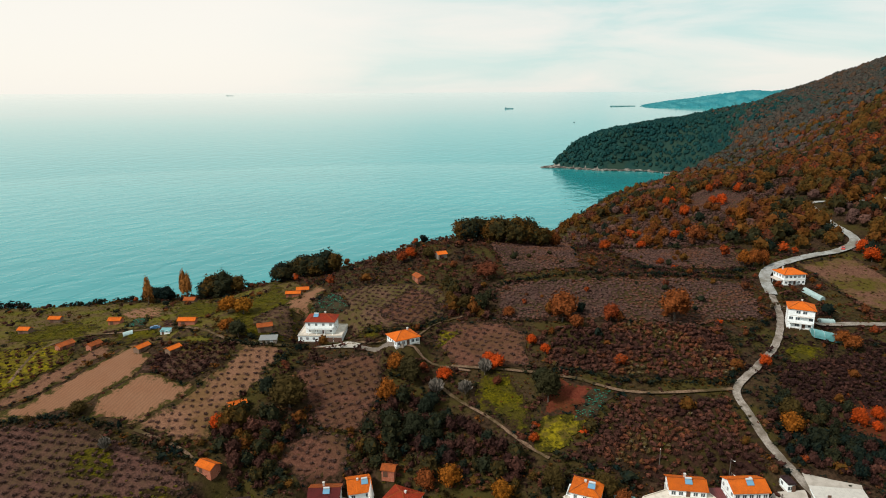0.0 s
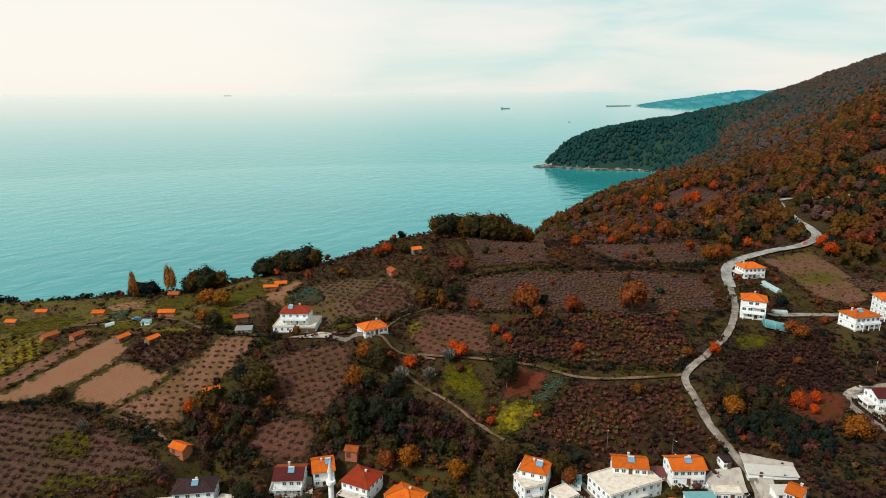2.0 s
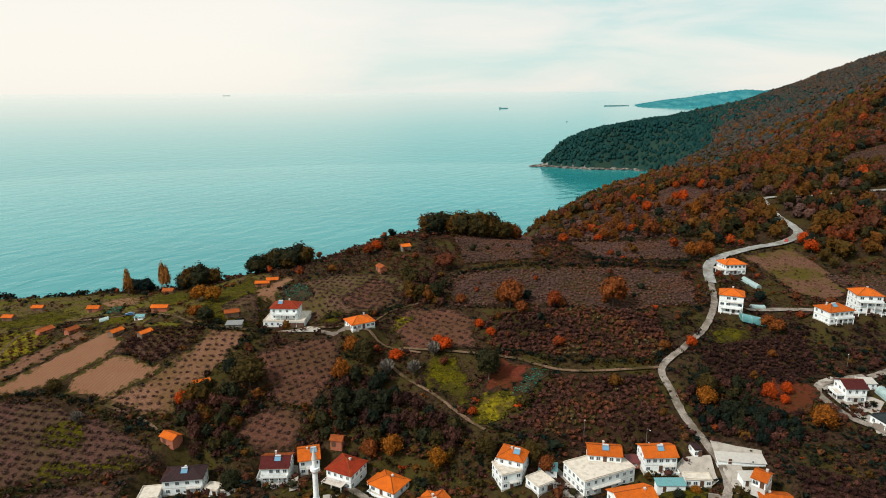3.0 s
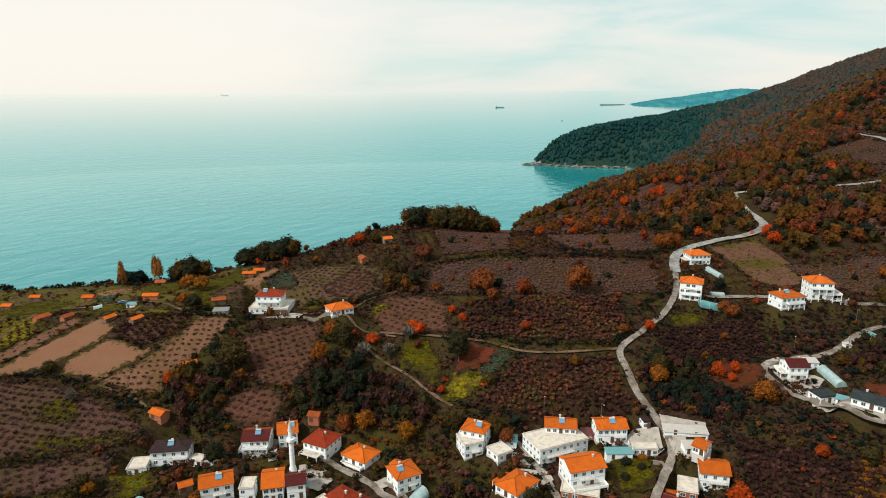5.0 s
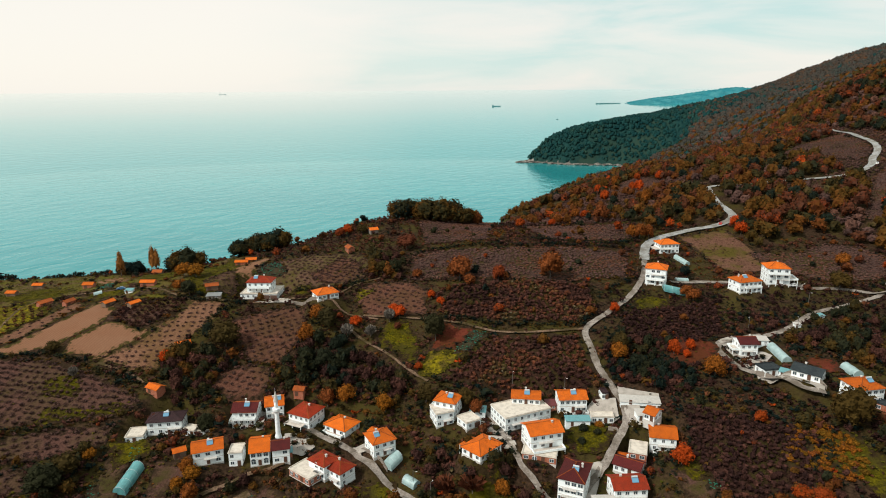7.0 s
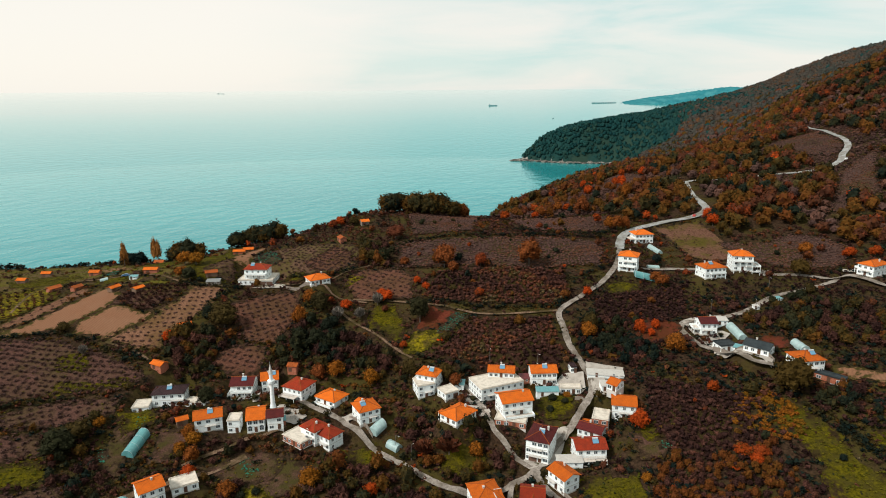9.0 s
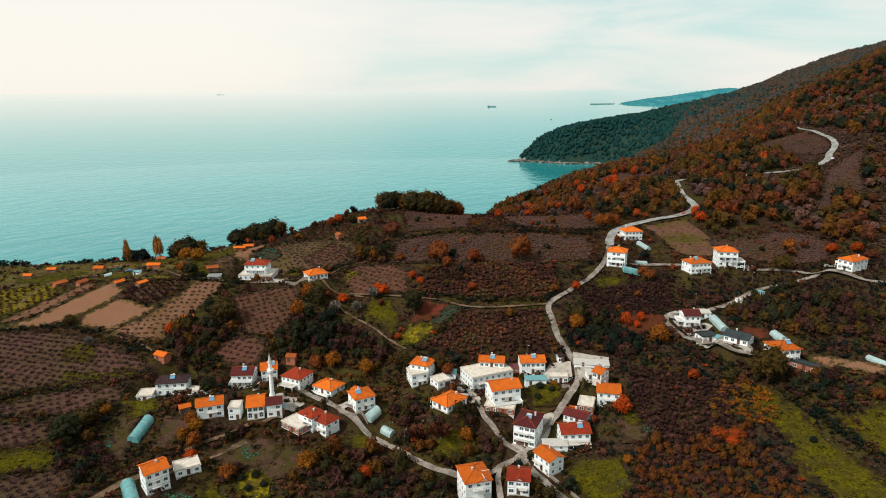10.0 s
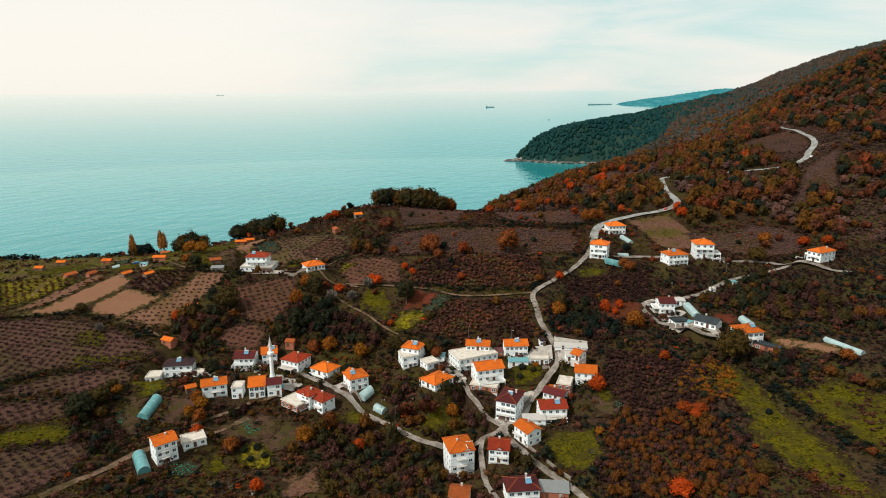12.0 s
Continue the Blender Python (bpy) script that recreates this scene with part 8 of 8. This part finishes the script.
# for far things: the haze of distance is mixed into colours a and b
def haze_material(name, a, b):
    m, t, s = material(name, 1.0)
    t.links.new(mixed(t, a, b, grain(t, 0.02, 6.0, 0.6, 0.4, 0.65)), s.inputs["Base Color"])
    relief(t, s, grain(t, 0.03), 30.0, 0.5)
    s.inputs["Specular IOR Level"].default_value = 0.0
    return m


def far_cape():
    """The cape beyond the bay, a long wooded ridge, its haze painted into the base colour."""
    xs = np.linspace(965, 2240, 110)
    verts, faces = [], []
    n = 14
    for i, x in enumerate(xs):
        u = (x - 965) / 1275
        h = 6 + 86 * (1 - math.exp(-u * 2.3)) + 16 * math.exp(-((u - 0.46) / 0.12) ** 2) + 4 * math.sin(u * 41) * u
        yc = 3330 + 150 * u + 40 * math.sin(u * 9)
        for j in range(n + 1):
            v = j / n
            prof = math.sin(math.pi * v) ** 0.7
            y = yc + (v - 0.5) * 420 + 14 * math.sin(i * 0.9 + j)
            verts.append((x, y, sea_z(x, yc - 200) - 6 + max(0, h) * prof + 3 * math.sin(i * 1.7 + j * 2.3) * prof))
    for i in range(len(xs) - 1):
        for j in range(n):
            a = i * (n + 1) + j
            faces.append((a, a + n + 1, a + n + 2, a + 1))
    me = mesh_from("far_cape", verts, faces, [haze_material("haze_tinted_woods", (0.025, 0.170, 0.205), (0.06, 0.235, 0.26))], True)
    tagged(new("far_cape", me), "wooded cape far across the bay, painted teal with haze", "cape", kind="structure")


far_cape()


def breakwater():
    bm = bmesh.new()
    x0, x1, y = 866, 993, 3345
    box(bm, x0, x1, y - 6, y + 6, sea_z(890, y) - 6, sea_z(915, y) + 3.5)
    # stone colour turned teal by painted haze
    me = made(bm, "breakwater", haze_material("haze_tinted_stone", (0.12, 0.24, 0.25), (0.18, 0.30, 0.31)))
    tagged(new("breakwater", me), "long low stone breakwater off the far cape", "breakwater", kind="structure")


breakwater()


def ship(x, y, turn, length, hull, house_at, tall, name, words):
    z = sea_z(x, y)
    ob = root(name, x, y, z, turn, words, "boat" if name == "boat" else "ship", "ships at sea")
    # the hull colour includes painted haze, paler for the farther ship
    m_hull = haze_material("haze_tinted_hull", hull, tuple(0.8 * v for v in hull))
    L, w = length, length * 0.16
    bm = bmesh.new()
    pts = [(-L / 2, -w / 2, -1), (L * 0.42, -w / 2, -1), (L / 2, 0, -1), (L * 0.42, w / 2, -1), (-L / 2, w / 2, -1)]
    top = [(px * 1.03, py, tall * (4 if abs(px) < L * 0.4 else 5.5)) for px, py, _ in pts]
    solid(bm, pts + top, [(4, 3, 2, 1, 0), (5, 6, 7, 8, 9)] + [(i, (i + 1) % 5, (i + 1) % 5 + 5, i + 5) for i in range(5)])
    part("hull", bm, m_hull, ob)
    bm = bmesh.new()
    box(bm, (house_at - 0.07) * L, (house_at + 0.07) * L, -w * 0.4, w * 0.4, 4 * tall, 11 * tall)
    part("deckhouse", bm, m_hull, ob)
    bm = bmesh.new()
    box(bm, house_at * L - 0.4 * tall, house_at * L + 0.4 * tall, -0.4 * tall, 0.4 * tall, 11 * tall, 15 * tall)
    part("mast", bm, m_hull, ob)


ship(336, 3267, 6, 44, (0.12, 0.27, 0.29), -0.4, 0.65, "cargo_ship", "small dark cargo ship far out on the calm sea, teal with painted haze")
ship(-1415, 4335, 3, 46, (0.60, 0.62, 0.60), -0.35, 0.45, "cargo_ship", "cargo ship on the horizon of the sea, painted pale with haze")
ship(515, 2521, 20, 8, (0.3, 0.38, 0.38), 0.0, 0.3, "boat", "tiny grey boat on the calm sea off the headland")


# ---- sheds, walls and the villa's garage ----
M_CORR = {k: painted(k + "_roof_sheet", c, tuple(0.5 * v for v in c), 0.6, 0.5, 1.0) for k, c in
          {"teal": (0.10, 0.26, 0.28), "pale": (0.42, 0.40, 0.37), "grey": (0.17, 0.18, 0.18), "maroon": (0.11, 0.02, 0.02)}.items()}


def shed(x, y, turn, w, d, h, roof, wall):
    """A lean-to shed: walls, a sloped ribbed roof sheet, a door and a window."""
    mat, word = {"white": (M_WHITE, "white rendered"), "brick": (M_BRICK, "red brick"), "stone": (M_STONE, "grey stone")}[wall]
    ob = root("shed", x, y, float(ground_z(x, y)), turn, f"small {word} shed with a {roof} sheet roof", "shed", "village sheds")
    bm = bmesh.new()
    solid(bm, [(sx * w / 2, sy * d / 2, z) for sx in (-1, 1) for sy in (-1, 1) for z in (-1.5, h + 0.25 * sy)], [(0, 1, 3, 2), (4, 6, 7, 5), (0, 4, 5, 1), (2, 3, 7, 6), (0, 2, 6, 4), (1, 5, 7, 3)])
    part("wall", bm, mat, ob)
    bm = bmesh.new()
    n = int(w / 0.3)
    rows = [[bm.verts.new((-w / 2 - 0.3 + (w + 0.6) * i / n, sy * (d / 2 + 0.35), h + 0.31 * sy + 0.06 + (0.05 if i % 2 else 0) - low)) for i in range(n + 1)] for sy in (-1, 1) for low in (0, 0.05)]
    for i in range(n):
        bm.faces.new((rows[0][i], rows[0][i + 1], rows[2][i + 1], rows[2][i]))
        bm.faces.new((rows[1][i + 1], rows[1][i], rows[3][i], rows[3][i + 1]))
        bm.faces.new((rows[0][i + 1], rows[0][i], rows[1][i], rows[1][i + 1]))
        bm.faces.new((rows[2][i], rows[2][i + 1], rows[3][i + 1], rows[3][i]))
    bm.faces.new((rows[0][0], rows[2][0], rows[3][0], rows[1][0]))
    bm.faces.new((rows[2][n], rows[0][n], rows[1][n], rows[3][n]))
    part("roof", bm, M_CORR[roof], ob, f"{roof} ribbed roof sheet")
    bm = bmesh.new()
    box(bm, -0.45, 0.45, -0.06, 0.04, 0, 1.9)
    box(bm, -0.52, -0.45, -0.08, 0.04, 0, 1.97)
    box(bm, 0.45, 0.52, -0.08, 0.04, 0, 1.97)
    part("door", bm, M_DOOR, ob, at=pose(-w * 0.25, -d / 2, 0.02))
    window(ob, w * 0.22, -d / 2 - 0.02, 0.9, 0, 1.0, 0.9)


def garden_wall(height, line):
    """A stone retaining wall with a coping, stepped along the slope."""
    p = smooth_line(line, 2.5)
    x, y = float(p[:, 0].mean()), float(p[:, 1].mean())
    z = float(ground_z(x, y))
    ob = root("garden_wall", x, y, z, 0, "pale stone retaining wall beside a lane", "wall", "garden walls")
    body, cap = bmesh.new(), bmesh.new()
    for a, b in zip(p[:-1], p[1:]):
        d = (b - a) / np.hypot(*(b - a))
        for bm, half, low, high in ((body, 0.2, -1.2, height), (cap, 0.27, height, height + 0.12)):
            n = np.array([-d[1], d[0]]) * half
            c = [(a - n, a), (b - n, b), (b + n, b), (a + n, a)]
            solid(bm, [(q[0] - x, q[1] - y, float(ground_z(*foot)) + up - z) for up in (low, high) for q, foot in c], [(3, 2, 1, 0), (4, 5, 6, 7), (0, 1, 5, 4), (1, 2, 6, 5), (2, 3, 7, 6), (3, 0, 4, 7)])
    part("stonework", body, M_STONE, ob)
    part("coping", cap, M_STONE, ob)


def water_trough(x, y):
    """A round black livestock trough."""
    bm = bmesh.new()
    prof = [(1.25, 0.0), (1.35, 0.7), (1.2, 0.7), (1.1, 0.15), (0.0, 0.15)]
    rings = [[bm.verts.new((r * math.cos(k * math.pi / 12), r * math.sin(k * math.pi / 12), z)) for k in range(24)] for r, z in prof[:-1]]
    mid = bm.verts.new((0, 0, 0.15))
    for a, b in zip(rings[:-1], rings[1:]):
        for k in range(24):
            bm.faces.new((a[k], a[(k + 1) % 24], b[(k + 1) % 24], b[k]))
    for k in range(24):
        bm.faces.new((rings[-1][k], rings[-1][(k + 1) % 24], mid))
    ob = new("water_trough", made(bm, "water_trough", painted("black_rubber", (0.015, 0.015, 0.017), (0.05, 0.05, 0.05), 0.4, 0.6, 3.0)))
    ob.matrix_basis = pose(x, y, float(ground_z(x, y)) + 0.2)
    tagged(ob, "round black water trough on the meadow", "trough")


def garage_doors(key, width, places):
    """Dark ribbed roller doors under a lintel on the front of a house."""
    home = HOMES[key]
    h = next(k for k in HOUSES if k["key"] == key)
    for u in places:
        bm = bmesh.new()
        prof = [(-0.09 - 0.04 * (i % 2), 0.1 * i) for i in range(23)] + [(0.02, 2.2), (0.02, 0.0)]
        ends = [[bm.verts.new((x, y, z)) for y, z in prof] for x in (-width / 2, width / 2)]
        n = len(prof)
        for i in range(n):
            bm.faces.new((ends[0][i], ends[0][(i + 1) % n], ends[1][(i + 1) % n], ends[1][i]))
        bm.faces.new(ends[0][::-1])
        bm.faces.new(ends[1])
        door = part("garage_door", bm, M_DOOR, home, "dark brown roller door", pose(u, -h["d"] / 2 - 0.05, 0.1))
        bm = bmesh.new()
        box(bm, -width / 2 - 0.12, width / 2 + 0.12, -0.16, 0.02, 2.21, 2.36)
        part("lintel", bm, M_SLAB, door)


garage_doors("a17", 3.6, (4.0, 8.0))
garage_doors("k7", 3.0, (-1.5,))
garage_doors("a7", 3.0, (-2.0,))
garage_doors("a9", 2.4, (1.6,))
shed(56.7, 173.2, -10, 6, 4, 2.4, "teal", "white")
shed(93.5, 159.2, 0, 9, 3, 2.6, "teal", "white")
shed(183.4, 203.0, -5, 5, 4, 2.5, "pale", "white")
shed(-17.4, 157.3, 15, 5, 3, 2.6, "teal", "brick")
shed(96.7, 82.8, -8, 10, 6, 2.8, "grey", "brick")
shed(95.4, 121.6, 0, 9, 4, 2.4, "pale", "white")
shed(178.4, 172.2, -40, 5, 3, 2.4, "teal", "white")
shed(205.6, 215.0, 5, 2.6, 2.2, 1.6, "pale", "white")
shed(220.0, 221.6, 25, 3.2, 2.2, 1.7, "teal", "white")
shed(-75.1, 254.8, 5, 7, 4, 2.2, "grey", "stone")
shed(86.1, 175.1, 0, 4, 4, 2.4, "maroon", "brick")
shed(117.4, 157.2, 0, 5, 4, 2.5, "pale", "white")
shed(-123.4, 264.7, 0, 4, 2.5, 1.8, "teal", "white")
garden_wall(1.8, [(168.6, 176.6), (174.7, 169.7), (180.1, 163.1), (184.7, 156.4)])
garden_wall(1.2, [(75.7, 154.3), (81.3, 144.5), (80.3, 141.1)])
garden_wall(1.4, [(-35.1, 253.2), (-30.1, 251.9), (-22.5, 247.8), (-16.5, 245.1)])
garden_wall(1.1, [(10.4, 158.8), (17.8, 151.6), (22.0, 148.2)])
garden_wall(1.3, [(104.0, 154.6), (107.5, 152.7), (104.7, 146.2), (99.4, 140.4)])
garden_wall(1.0, [(90.3, 108.6), (94.8, 102.1), (99.7, 93.7), (103.6, 87.4)])
water_trough(113.9, 99.1)
shed(119.4, 167.5, -8, 15, 4.5, 1.3, "pale", "white")
